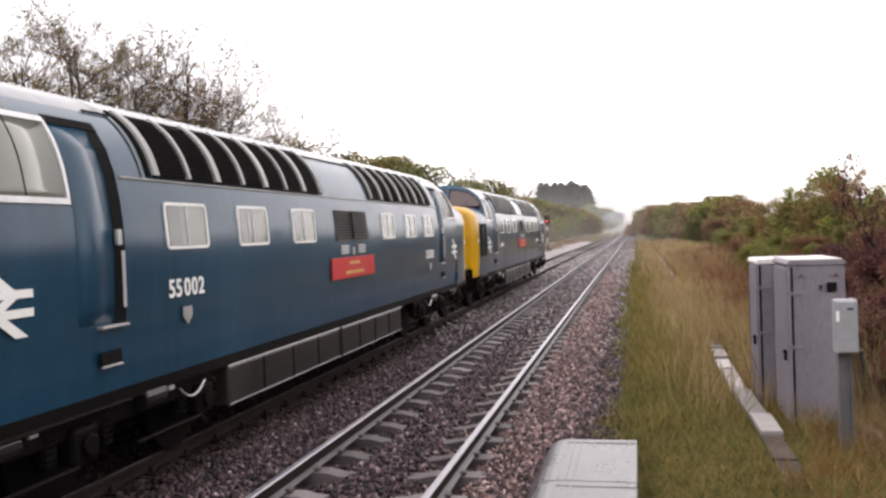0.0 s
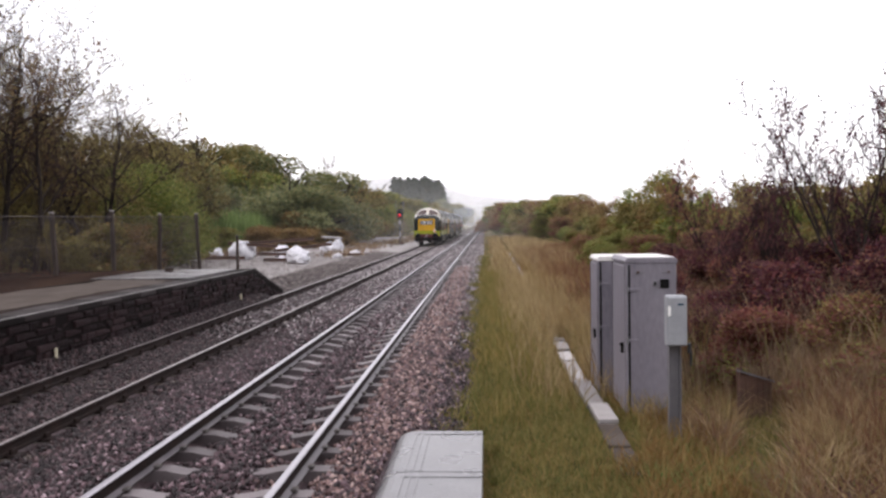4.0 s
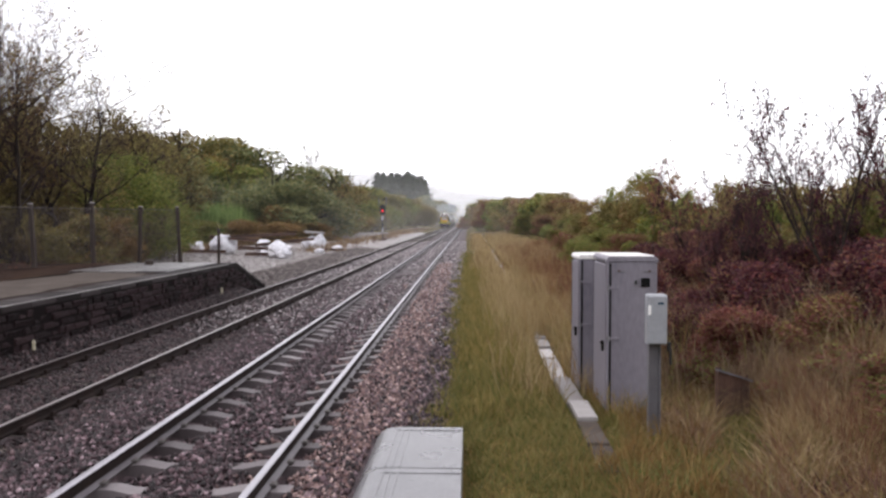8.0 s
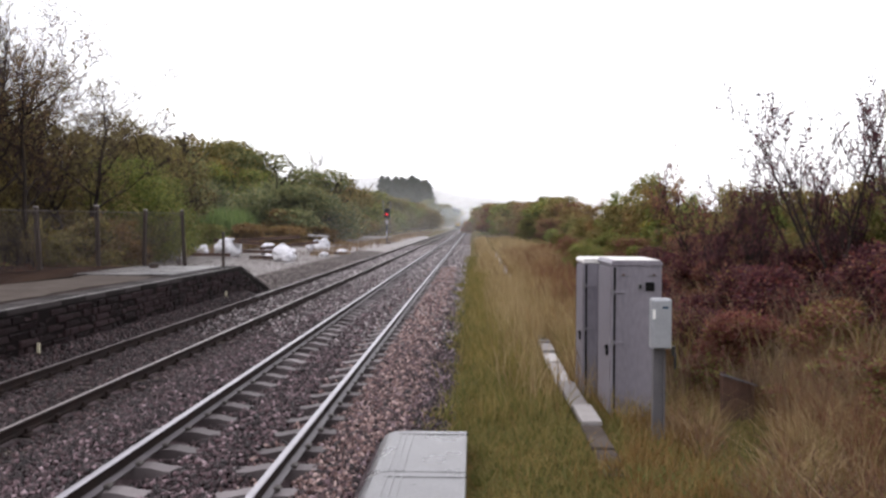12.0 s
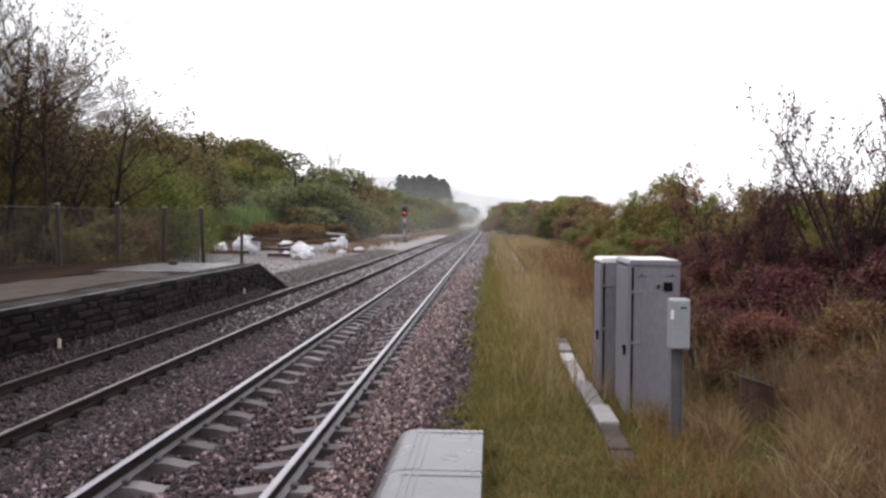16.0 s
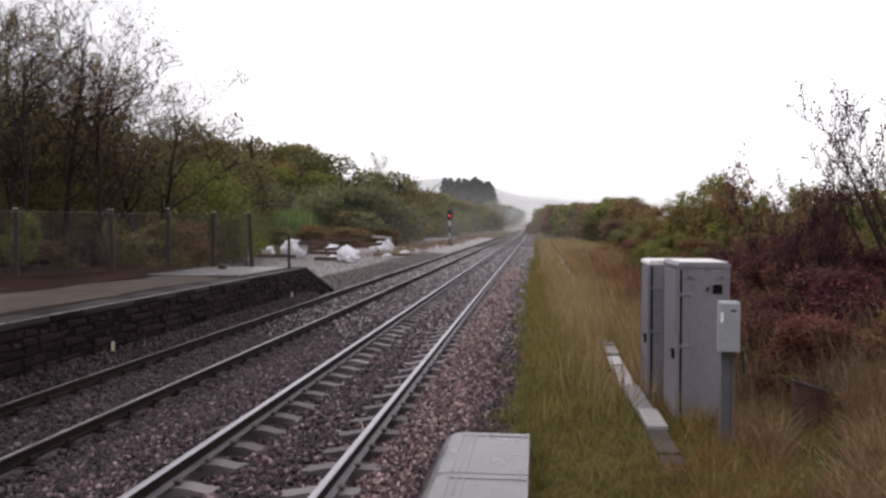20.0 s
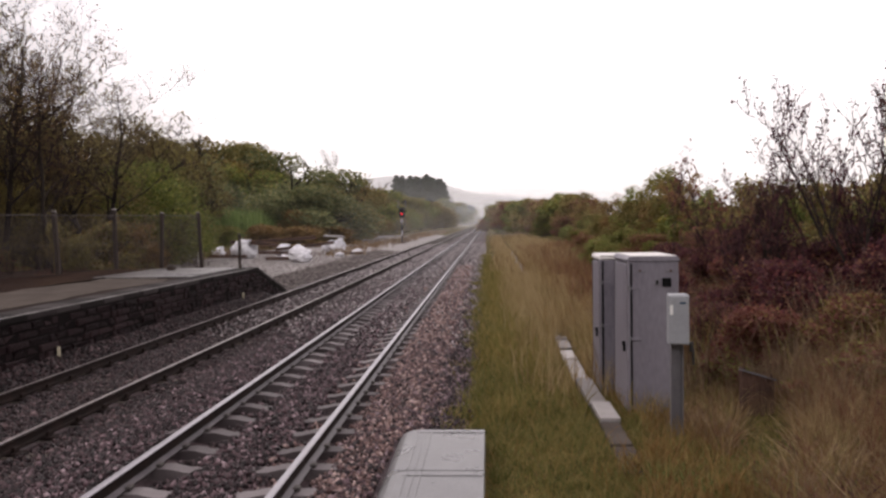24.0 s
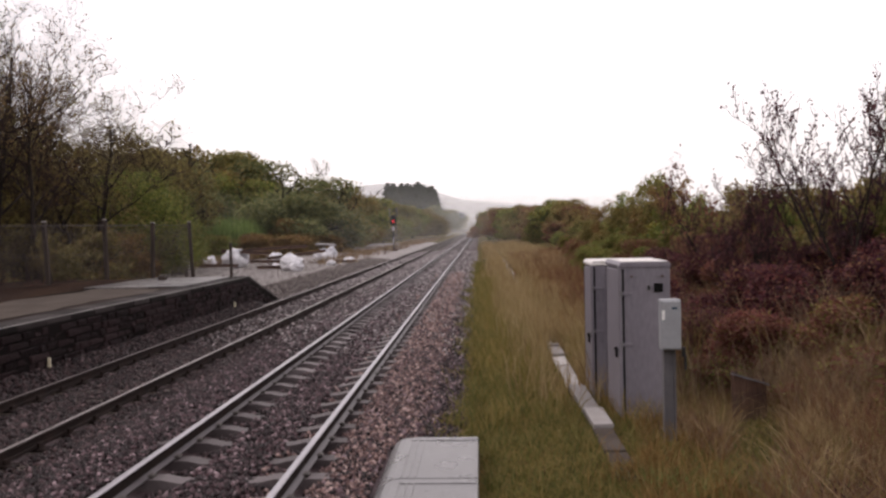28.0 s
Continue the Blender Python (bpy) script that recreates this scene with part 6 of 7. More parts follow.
    put("ragged", 3.4, 150, 6.1, 1.3)
    put("hedge", 4.2, 138, 5.6, 1.4)
    put("ragged", 4.9, 124, 5.7, 1.3)
    put("hedge", 5.4, 116, 5.0, 1.4)
    put("ragged", 6.0, 108, 5.2, 1.3)
    put("hedge", 6.7, 101, 4.8, 1.3)
    put("ragged", 7.2, 98, 5.3, 1.3)
    put("hedge", 7.7, 94, 5.0, 1.3)
    put("ragged", 8.3, 91, 5.5, 1.4)
    put("ragged", 9.0, 87, 5.1, 1.3)
    put("hedge", 9.4, 84, 4.4, 1.3)
    put("ragged", 9.4, 78, 3.9, 1.3)
    put("hedge", 6.1, 90, 3.0, 1.4)
    put("hedge", 7.2, 80, 2.7, 1.4)
    put("hedge", 8.6, 74, 2.8, 1.3)
    put("hedge", 7.7, 58, 2.4, 1.5)
    put("hedge", 7.8, 50, 2.6, 1.5)
    put("hedge", 6.2, 52, 1.5, 1.6)
    put("hedge", 6.4, 44, 1.5, 1.6)
    put("ragged", 6.9, 48, 2.6, 1.4)
    put("ragged", 7.3, 42, 3.1, 1.4)
    put("ragged", 7.9, 39, 3.4, 1.3)
    put("ragged", 8.4, 36, 3.2, 1.3)
    put("ragged", 8.3, 30, 2.7, 1.3)
    put("ragged", 7.9, 24, 2.6, 1.2)
    put("ragged", 7.8, 19, 2.5, 1.3)
    put("ragged", 8.4, 17, 2.5, 1.3)
    put("scrub", 6.4, 47, 3.2, 1.1)
    put("scrub", 6.8, 45, 3.5, 1)
    put("scrub", 7.1, 43, 3.8, 1)
    put("scrub", 7.4, 41, 4.0, 1)
    put("scrub", 7.8, 40, 4.4, 1)
    put("scrub", 8.2, 39, 4.4, 1)
    put("scrub", 8.4, 37, 4.1, 1)
    put("scrub", 8.5, 35, 3.7, 1)
    put("scrub", 8.5, 33, 3.3, 1)
    put("scrub", 8.5, 31, 3.3, 1)
    put("scrub", 8.5, 29, 3.3, 1)
    put("scrub", 8.4, 27, 3.3, 1)
    put("scrub", 8.3, 25, 3.3, 1)
    put("scrub", 8.2, 23, 3.1, 1)
    put("scrub", 8.1, 21.5, 3.1, 1)
    put("scrub", 8.1, 20, 3.0, 1)
    put("scrub", 8.2, 19, 3.0, 1)
    put("scrub", 8.3, 18, 3.1, 1)
    put("scrub", 8.4, 17, 3.0, 1)
    put("scrub", 8.5, 16, 3.0, 1)
    put("weed", 4.5, 10.4, 0.75, 2.0)
    put("weed", 4.35, 9.6, 0.5, 1.3)
    put("weed", 4.75, 9.3, 0.85, 2.0)
    put("weed", 4.0, 8.1, 0.35, 1.2)
    put("weed", 5.0, 8.7, 0.9, 2.0)
    put("weed", 3.2, 11.6, 0.5, 1.5)
    put("weed", 4.5, 8.9, 0.62, 1.6)
    put("weed", 4.5, 8.2, 0.7, 2.2)
    put("bramble", 6.6, 11, 1.3, 1.6)
    # Unseen trees and bushes added behind the camera to darken loco reflections
    put("wood_brown", -14, -6, 7, 1.6)
    put("wood_olive", -17, -10, 8, 1.6)
    put("wood_brown", -14.5, -14, 8, 1.6)
    put("wood_olive", -18, -18, 9, 1.6)
    put("wood_brown", -15, -22, 8, 1.6)
    put("wood_olive", -14, -30, 9, 1.6)
    put("wood_brown", -13.5, -38, 9, 1.6)
    put("wood_olive", -18, 0, 7, 1.6)
    put("hedge", 7, -4, 4, 1.6)
    put("hedge", 8, -10, 5, 1.6)
    put("hedge", 7, -16, 5, 1.6)
    put("hedge", 8, -24, 6, 1.6)
    put("hedge", 9, -34, 6, 1.6)
    put("hedge", 9, 3, 4, 1.6)


def hedge_front(y):
    """How far from the near rail the lineside bushes begin."""
    return float(np.interp(y, [11, 14, 20, 34, 45, 60, 80], [3.15, 3.2, 3.5, 4.1, 4.7, 5.4, 6.6]))


def plant_hedge():
    """Bushes along the verge in rows that rise away from the line: wine-red brambles low in front, green and brown scrub behind."""
    rng = random.Random(71)
    rows_ = ((0.45, 0.95, ("purple", "bramble", "purple")), (1.6, 1.35, ("bramble", "purple", "purple")), (2.9, 1.75, ("bramble", "purple", "hedge")), (4.4, 2.3, ("hedge_green", "bramble", "hedge_green")))
    for k, (off, top, kinds) in enumerate(rows_):
        y = 11.9 - 0.35 * k
        while y < 76:
            far = y > 26
            kind = kinds[rng.randrange(3)]
            if far and kind in ("purple", "bramble"):
                kind = ("hedge", "hedge_green", "hedge")[rng.randrange(3)]
            elif y < 15 and kind in ("hedge", "hedge_green"):
                kind = "purple"
            x = hedge_front(y) + off * (0.85 + y / 90) + rng.uniform(-0.25, 0.25)
            put(kind, x, y, top + 0.012 * (y - 12) + rng.uniform(-0.2, 0.25), rng.uniform(1.25, 1.6))
            y += rng.uniform(0.85, 1.25) * (0.75 + 0.055 * y)
    # leafless thorns and saplings that stand over the bushes
    for kind, x, y, top, wide in (("tall_thorn", 6.05, 15.2, 4.75, 0.75), ("tall_thorn", 4.9, 16.2, 2.9, 0.8), ("tall_thorn", 6.35, 14.3, 4.5, 0.7), ("tall_thorn", 5.4, 15.6, 3.1, 0.8), ("ragged", 8.2, 17.0, 3.0, 1.2), ("scrub", 7.7, 15.5, 2.9, 1.1), ("ragged", 7.4, 18.5, 3.0, 1.1),
                                  ("tall_thorn", 7.2, 13.9, 4.95, 0.8), ("tall_thorn", 5.0, 16.5, 3.3, 0.8), ("tall_thorn", 6.5, 16.5, 3.7, 0.9),
                                  ("tall_thorn", 7.6, 13.8, 4.8, 0.9), ("sapling", 3.7, 17.6, 3.7, 0.5), ("sapling", 5.1, 17.0, 3.0, 0.9), ("tall_thorn", 5.6, 20.0, 3.1, 1.0), ("thorn", 6.0, 22.0, 3.1, 1.1)):
        put(kind, x, y, top, wide)
    # growth close behind the fence on the other side
    for i in range(17):
        y = 8.5 + 1.45 * i
        x = float(np.interp(y, [5.65, 31], [-18.3, -10.6])) - 1.3 - rng.uniform(0, 0.7)
        put(("scrub", "thicket", "thicket", "scrub", "ragged")[i % 5], x, y, rng.uniform(1.9, 2.9), rng.uniform(0.9, 1.3), 0.7 if y < 27 else 0.0)


plant_hedge()
plant_woods()
for kinds in KINDS.values():
    for src in kinds:
        for ob in (*src.children_recursive, src):
            bpy.data.objects.remove(ob)


def build_hill():
    xs = np.linspace(-1500, 1500, 121)
    h = 95 - 45 * smooth(120, 420, xs) + 100 * np.exp(-((xs + 420) / 330) ** 2) + 3 * np.sin(xs / 37)
    v, f = [], []
    for i, x in enumerate(xs):
        v += [(x, 3300, -5), (x, 3420, h[i] * 0.75), (x, 3600, h[i])]
    for i in range(len(xs) - 1):
        for j in range(2):
            f.append((3 * i + j, 3 * i + 3 + j, 3 * i + 4 + j, 3 * i + 1 + j))
    # Pale emission stands in for the haze over the hill
    m = glow("hill_haze_glow", (0.80, 0.84, 0.85), 0.66)
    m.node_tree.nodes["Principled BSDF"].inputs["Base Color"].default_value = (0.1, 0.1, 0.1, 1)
    tagged(new("backdrop_hill", mesh_of("backdrop_hill", v, f, m, smooth=True)), "distant hill with its haze painted as a pale glow", "hill", kind="structure")


build_hill()


# ---- grass ----
def blades(name, n, xr, yr, height, width, seed, material, label, lean=0.35, clump=0.0, keep=None):
    rng = np.random.default_rng(seed)
    x, y = rng.uniform(*xr, n), rng.uniform(*yr, n)
    if clump:
        k = max(20, int(n / 60))
        cx, cy = rng.uniform(*xr, k), rng.uniform(*yr, k)
        i = rng.integers(0, k, n)
        m = rng.random(n) < 0.75
        x = np.where(m, cx[i] + rng.normal(size=n) * clump, x)
        y = np.where(m, cy[i] + rng.normal(size=n) * clump, y)
    if keep is not None:
        ok = keep(x, y, rng)
        x, y = x[ok], y[ok]
        n = len(x)
    z = ground_z(x, y) - 0.03
    h = height * rng.uniform(0.45, 1.25, n)
    a = rng.uniform(0, 2 * math.pi, n)
    l = h * lean * rng.uniform(0.2, 1.6, n)
    dx, dy = np.cos(a) * l, np.sin(a) * l
    b = rng.uniform(0, 2 * math.pi, n)
    wx, wy = np.cos(b) * width / 2, np.sin(b) * width / 2
    v = np.stack([np.stack([x - wx, y - wy, z], 1), np.stack([x + wx, y + wy, z], 1),
                  np.stack([x + dx * 0.35 - wx * 0.8, y + dy * 0.35 - wy * 0.8, z + h * 0.6], 1), np.stack([x + dx * 0.35 + wx * 0.8, y + dy * 0.35 + wy * 0.8, z + h * 0.6], 1),
                  np.stack([x + dx, y + dy, z + h], 1)], 1).reshape(-1, 3)
    i = np.arange(n)[:, None] * 5
    f = np.concatenate([i + np.array([[0, 1, 3]]), i + np.array([[0, 3, 2]]), i + np.array([[2, 3, 4]])])
    ob = new(name, quick_mesh(name, v, f, material))
    return tagged(ob, label, "grass", kind="stuff")


def off_slab(x, y, rng):
    return ~((x < 0.0) & (y < 9.1)) & (x > -0.25 + 0.12 * np.sin(y * 3.1)) & ~((abs(x - np.interp(y, [8, 9, 12, 17.3], [1.35, 1.36, 1.37, 1.38])) < 0.13) & (y > 8.2) & (y < 16.5))


def off_trough(x, y):
    return np.abs(x - np.interp(y, [8, 9, 12, 17.3], [1.35, 1.36, 1.37, 1.38])) > np.where(y > 8.3, 0.22, 0.0)


def off_stake(x, y):
    """A trodden patch before the stake."""
    return (np.abs(x - 0.318 * y) > 0.3) | (y < 7.6) | (y > 10.6)


blades("verge_grass", 42000, (-0.3, 2.4), (4, 14), 0.11, 0.012, 1, M["leaf_verge"], "short damp green and yellow verge grass", 0.7, 0.1, off_slab)
blades("verge_grass", 14000, (-0.3, 2.2), (14, 45), 0.26, 0.02, 2, M["leaf_grass"], "damp green and yellow verge grass", 0.6, 0.2, lambda x, y, r: off_slab(x, y, r) & (r.random(len(x)) < np.clip(1.2 - x, 0.1, 1)))
blades("dry_grass", 17000, (0.25, 2.6), (11, 34), 0.62, 0.010, 3, M["leaf_straw"], "long pale straw-coloured dead grass", 0.45, 0.14, lambda x, y, r: off_slab(x, y, r) & (r.random(len(x)) < np.clip((y - 10) / 6, 0.05, 1)) & (r.random(len(x)) < np.clip((x - 0.3) * 1.2, 0, 1)))
blades("dry_grass", 12000, (0.6, 4.5), (34, 110), 0.75, 0.035, 4, M["leaf_straw"], "long pale straw-coloured dead grass", 0.45, 0.3, lambda x, y, r: abs(x - np.interp(y, [36, 62, 90], [1.54, 1.66, 1.8])) > 0.25)
blades("dry_grass", 4200, (1.9, 5.2), (7.2, 14), 0.5, 0.008, 5, M["leaf_straw"], "tangled brown dead grass and stalks", 1.0, 0.12, lambda x, y, r: ((x > 2.35) | (y > 9.2) & (r.random(len(x)) < 0.4)) & off_stake(x, y) & off_trough(x, y) & (np.sin(x * 3.1 + 1.3 * np.sin(y * 2.3)) + np.sin(y * 1.9 + x) > r.uniform(-1.6, 0.9, len(x))))
blades("dry_grass", 10000, (1.2, 4.8), (4.5, 11.5), 0.3, 0.011, 6, M["leaf_orange"], "brown withered undergrowth", 0.9, 0.15, lambda x, y, r: off_slab(x, y, r) & off_trough(x, y) & off_stake(x, y))
blades("verge_grass", 20000, (0.8, 4.5), (4, 11), 0.15, 0.011, 7, M["leaf_verge"], "damp green and yellow verge grass", 0.7, 0.15, lambda x, y, r: off_slab(x, y, r) & off_trough(x, y))
blades("dry_grass", 5000, (-12.5, -7.9), (60, 190), 0.6, 0.05, 9, M["leaf_dead"], "dead grass along the far side of the line", 0.5, 0.5, lambda x, y, r: x < -8.6 - r.random(len(x)) * 1.5)
blades("reed_bed", 8000, (-34, -22.5), (79, 91), 3.3, 0.09, 13, M["leaf_reed"], "tall bright green reeds on a bank beyond the yard", 0.08, 0.5)
blades("dry_grass", 5000, (-24, -19), (28, 110), 0.7, 0.05, 10, M["leaf_dead"], "dead grass at the edge of the yard", 0.5, 0.4)
blades("verge_grass", 7000, (-20, -10.5), (5, 32), 0.22, 0.02, 12, M["leaf_bramble"], "withered weeds along the fence foot", 0.7, 0.2, lambda x, y, r: x < np.interp(y, [5, 31], [-18.0, -10.6]) + 1.2 * r.random(len(x)) ** 2)


# ---- distance haze as upright translucent sheets across the line ----
def veil_material(name, density, top=18, colour=(0.95, 0.97, 0.97, 1)):
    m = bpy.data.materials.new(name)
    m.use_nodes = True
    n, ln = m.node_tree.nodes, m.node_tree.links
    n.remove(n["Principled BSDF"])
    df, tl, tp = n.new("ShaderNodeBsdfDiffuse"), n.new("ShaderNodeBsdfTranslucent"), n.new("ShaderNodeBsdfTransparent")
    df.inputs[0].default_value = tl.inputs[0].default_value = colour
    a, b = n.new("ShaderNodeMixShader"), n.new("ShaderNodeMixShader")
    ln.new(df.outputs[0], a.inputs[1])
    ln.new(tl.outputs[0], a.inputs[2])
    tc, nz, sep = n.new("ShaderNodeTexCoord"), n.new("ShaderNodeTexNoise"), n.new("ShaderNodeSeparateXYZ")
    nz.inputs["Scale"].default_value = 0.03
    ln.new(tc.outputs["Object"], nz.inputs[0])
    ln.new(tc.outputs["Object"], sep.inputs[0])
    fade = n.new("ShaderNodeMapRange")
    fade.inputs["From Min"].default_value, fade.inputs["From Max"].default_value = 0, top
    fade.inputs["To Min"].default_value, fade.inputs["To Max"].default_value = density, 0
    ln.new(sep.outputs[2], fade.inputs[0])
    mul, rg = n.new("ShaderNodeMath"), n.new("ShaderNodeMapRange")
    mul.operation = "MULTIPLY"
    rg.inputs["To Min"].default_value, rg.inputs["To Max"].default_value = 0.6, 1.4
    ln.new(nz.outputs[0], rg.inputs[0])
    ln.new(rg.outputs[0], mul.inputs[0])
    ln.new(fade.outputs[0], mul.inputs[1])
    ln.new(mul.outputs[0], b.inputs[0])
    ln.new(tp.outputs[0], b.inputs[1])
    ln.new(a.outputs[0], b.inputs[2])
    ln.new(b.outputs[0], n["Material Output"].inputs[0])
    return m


def build_haze_sheets():
    # Each sheet pales what stands behind it and thins towards its top
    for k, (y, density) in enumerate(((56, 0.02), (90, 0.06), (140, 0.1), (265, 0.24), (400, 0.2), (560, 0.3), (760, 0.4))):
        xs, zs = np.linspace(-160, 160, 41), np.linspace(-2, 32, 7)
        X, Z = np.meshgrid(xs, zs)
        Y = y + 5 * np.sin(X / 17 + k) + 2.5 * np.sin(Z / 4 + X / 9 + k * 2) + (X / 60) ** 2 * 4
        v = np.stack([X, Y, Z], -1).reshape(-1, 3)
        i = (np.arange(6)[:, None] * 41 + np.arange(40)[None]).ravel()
        ob = new("mist_bank", quick_mesh("mist_bank", v, np.stack([i, i + 1, i + 42, i + 41], -1), veil_material("haze_veil", density, 28 if 200 < y < 300 else 4 + 0.035 * y), smooth=True))
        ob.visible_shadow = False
        tagged(ob, "upright translucent sheet standing in for distance haze", "mist", kind="stuff")


build_haze_sheets()


def build_smoke():
    made = []
    for i in range(4):
        b = bmesh.new()
        bmesh.ops.create_icosphere(b, subdivisions=4, radius=1.0)
        for v in b.verts:
            k = 1 + 0.5 * noise.noise(v.co * 1.7 + Vector((i * 9, 0, 0))) + 0.2 * noise.noise(v.co * 4.5 + Vector((0, i * 9, 0)))
            v.co = Vector((v.co.x * 2.4 * k, v.co.y * 5.5 * k, v.co.z * 1.5 * k))
        ob = new("exhaust_smoke", finish(b, "exhaust_smoke", veil_material("exhaust_smoke", 0.07, 60, (0.72, 0.82, 0.95, 1)), smooth=True))
        ob.visible_shadow = False
        tagged(ob, "thin bluish exhaust haze trailing over the locomotives", "smoke", group="exhaust of the train")
        made.append(ob)
    return made


SMOKE = build_smoke()

blades("fallen_leaves", 9000, (-0.2, 3.2), (4.5, 14), 0.05, 0.03, 21, M["leaf_orange"], "scattered orange leaf litter in the grass", 1.6, 0.25, lambda x, y, r: off_slab(x, y, r) & off_trough(x, y))
blades("dry_grass", 14000, (2.2, 9), (12, 60), 0.8, 0.03, 22, M["leaf_rust"], "brown dead stalks among the bushes", 0.5, 0.3)

blades("dry_grass", 15000, (2.0, 5.4), (4.5, 14), 0.34, 0.007, 25, M["leaf_dead"], "tangled brown dead grass and stalks", 1.1, 0.14, lambda x, y, r: ((x > 2.3) | (y > 9.2)) & off_trough(x, y) & off_stake(x, y))
blades("dry_grass", 1900, (3.15, 4.7), (9.2, 11.9), 0.7, 0.008, 41, M["leaf_dead"], "tall brown tussock of dead grass before the brambles", 0.55, 0.16, lambda x, y, r: off_stake(x, y))
blades("verge_grass", 9000, (-0.75, 0.15), (9.1, 60), 0.24, 0.014, 42, M["leaf_verge"], "grass creeping over the edge of the ballast", 0.8, 0.1, lambda x, y, r: (x > -0.5 + 0.22 * np.sin(y * 1.7) + 0.15 * np.sin(y * 4.1)))
blades("verge_grass", 9000, (0.1, 2.9), (10, 36), 0.42, 0.012, 43, M["leaf_grass"], "olive grass among the dead stalks", 0.55, 0.2, lambda x, y, r: off_slab(x, y, r) & off_trough(x, y) & off_stake(x, y))
blades("dry_grass", 2600, (1.6, 3.6), (12, 40), 0.75, 0.014, 44, M["leaf_brown"], "brown seed heads in dead grass", 0.4, 0.18)
blades("dead_stalks", 3200, (2.6, 8.5), (10.5, 22), 1.1, 0.012, 26, M["leaf_dead"], "tall reddish dead stalks among brambles", 0.45, 0.2)
blades("dead_stalks", 3200, (2.6, 8.5), (10.5, 22), 0.9, 0.014, 27, M["leaf_olive"], "tall dead stalks among brambles", 0.5, 0.25)
blades("dead_stalks", 2600, (-24, -12.5), (8, 40), 1.5, 0.014, 28, M["twig"], "thin dark saplings and stalks behind the fence", 0.2, 0.4, lambda x, y, r: x < np.interp(y, [5, 31, 40], [-19.0, -11.6, -11.5]))

blades("verge_grass", 16000, (-0.25, 5), (-8, 4.6), 0.12, 0.014, 31, M["leaf_verge"], "short damp green and yellow verge grass", 0.7, 0.12, off_slab)
blades("dry_grass", 6000, (1.5, 6), (-8, 4.6), 0.45, 0.012, 32, M["leaf_straw"], "long pale straw-coloured dead grass", 0.8, 0.15)
blades("dry_grass", 12000, (2.3, 5.4), (4.5, 12), 0.38, 0.006, 33, M["leaf_rust"], "tangled rust-coloured dead stalks", 1.0, 0.12, lambda x, y, r: off_stake(x, y))
blades("verge_grass", 2600, (2.3, 5.4), (4.5, 12), 0.4, 0.010, 34, M["leaf_verge"], "rank green grass among dead stalks", 0.9, 0.1, lambda x, y, r: off_stake(x, y))

blades("dead_stalks", 3000, (3.3, 5.4), (7.4, 11), 0.72, 0.006, 51, M["leaf_rust"], "rust-brown dead stalks before the brambles", 0.5, 0.12, lambda x, y, r: x > 0.355 * y)
blades("dead_stalks", 1300, (3.2, 5.4), (6.4, 10.5), 0.62, 0.006, 52, M["leaf_straw"], "pale dead stalks before the brambles", 0.6, 0.1, lambda x, y, r: x > 0.365 * y)
blades("verge_grass", 1500, (1.6, 4.6), (4.8, 9), 0.2, 0.012, 53, M["leaf_reed"], "fresh green tufts in the dead grass", 0.9, 0.1, lambda x, y, r: off_trough(x, y))
# Dark bramble blades paint the shaded gaps between the dead stalks
blades("bramble_runners", 6000, (2.3, 5.6), (4.8, 10), 0.3, 0.022, 54, M["leaf_purple"], "dark bramble runners painting the shaded gaps in the dead grass", 1.2, 0.14, lambda x, y, r: (x > 0.36 * y) & (np.sin(x * 4.3 + y) + np.sin(y * 3.7 - x * 1.4) > r.uniform(-0.6, 0.8, len(x))))
blades("dry_grass", 1600, (2.3, 5.4), (5, 10), 0.42, 0.011, 55, M["leaf_straw"], "pale bent straw over the brambles", 1.1, 0.1, lambda x, y, r: x > 0.36 * y)



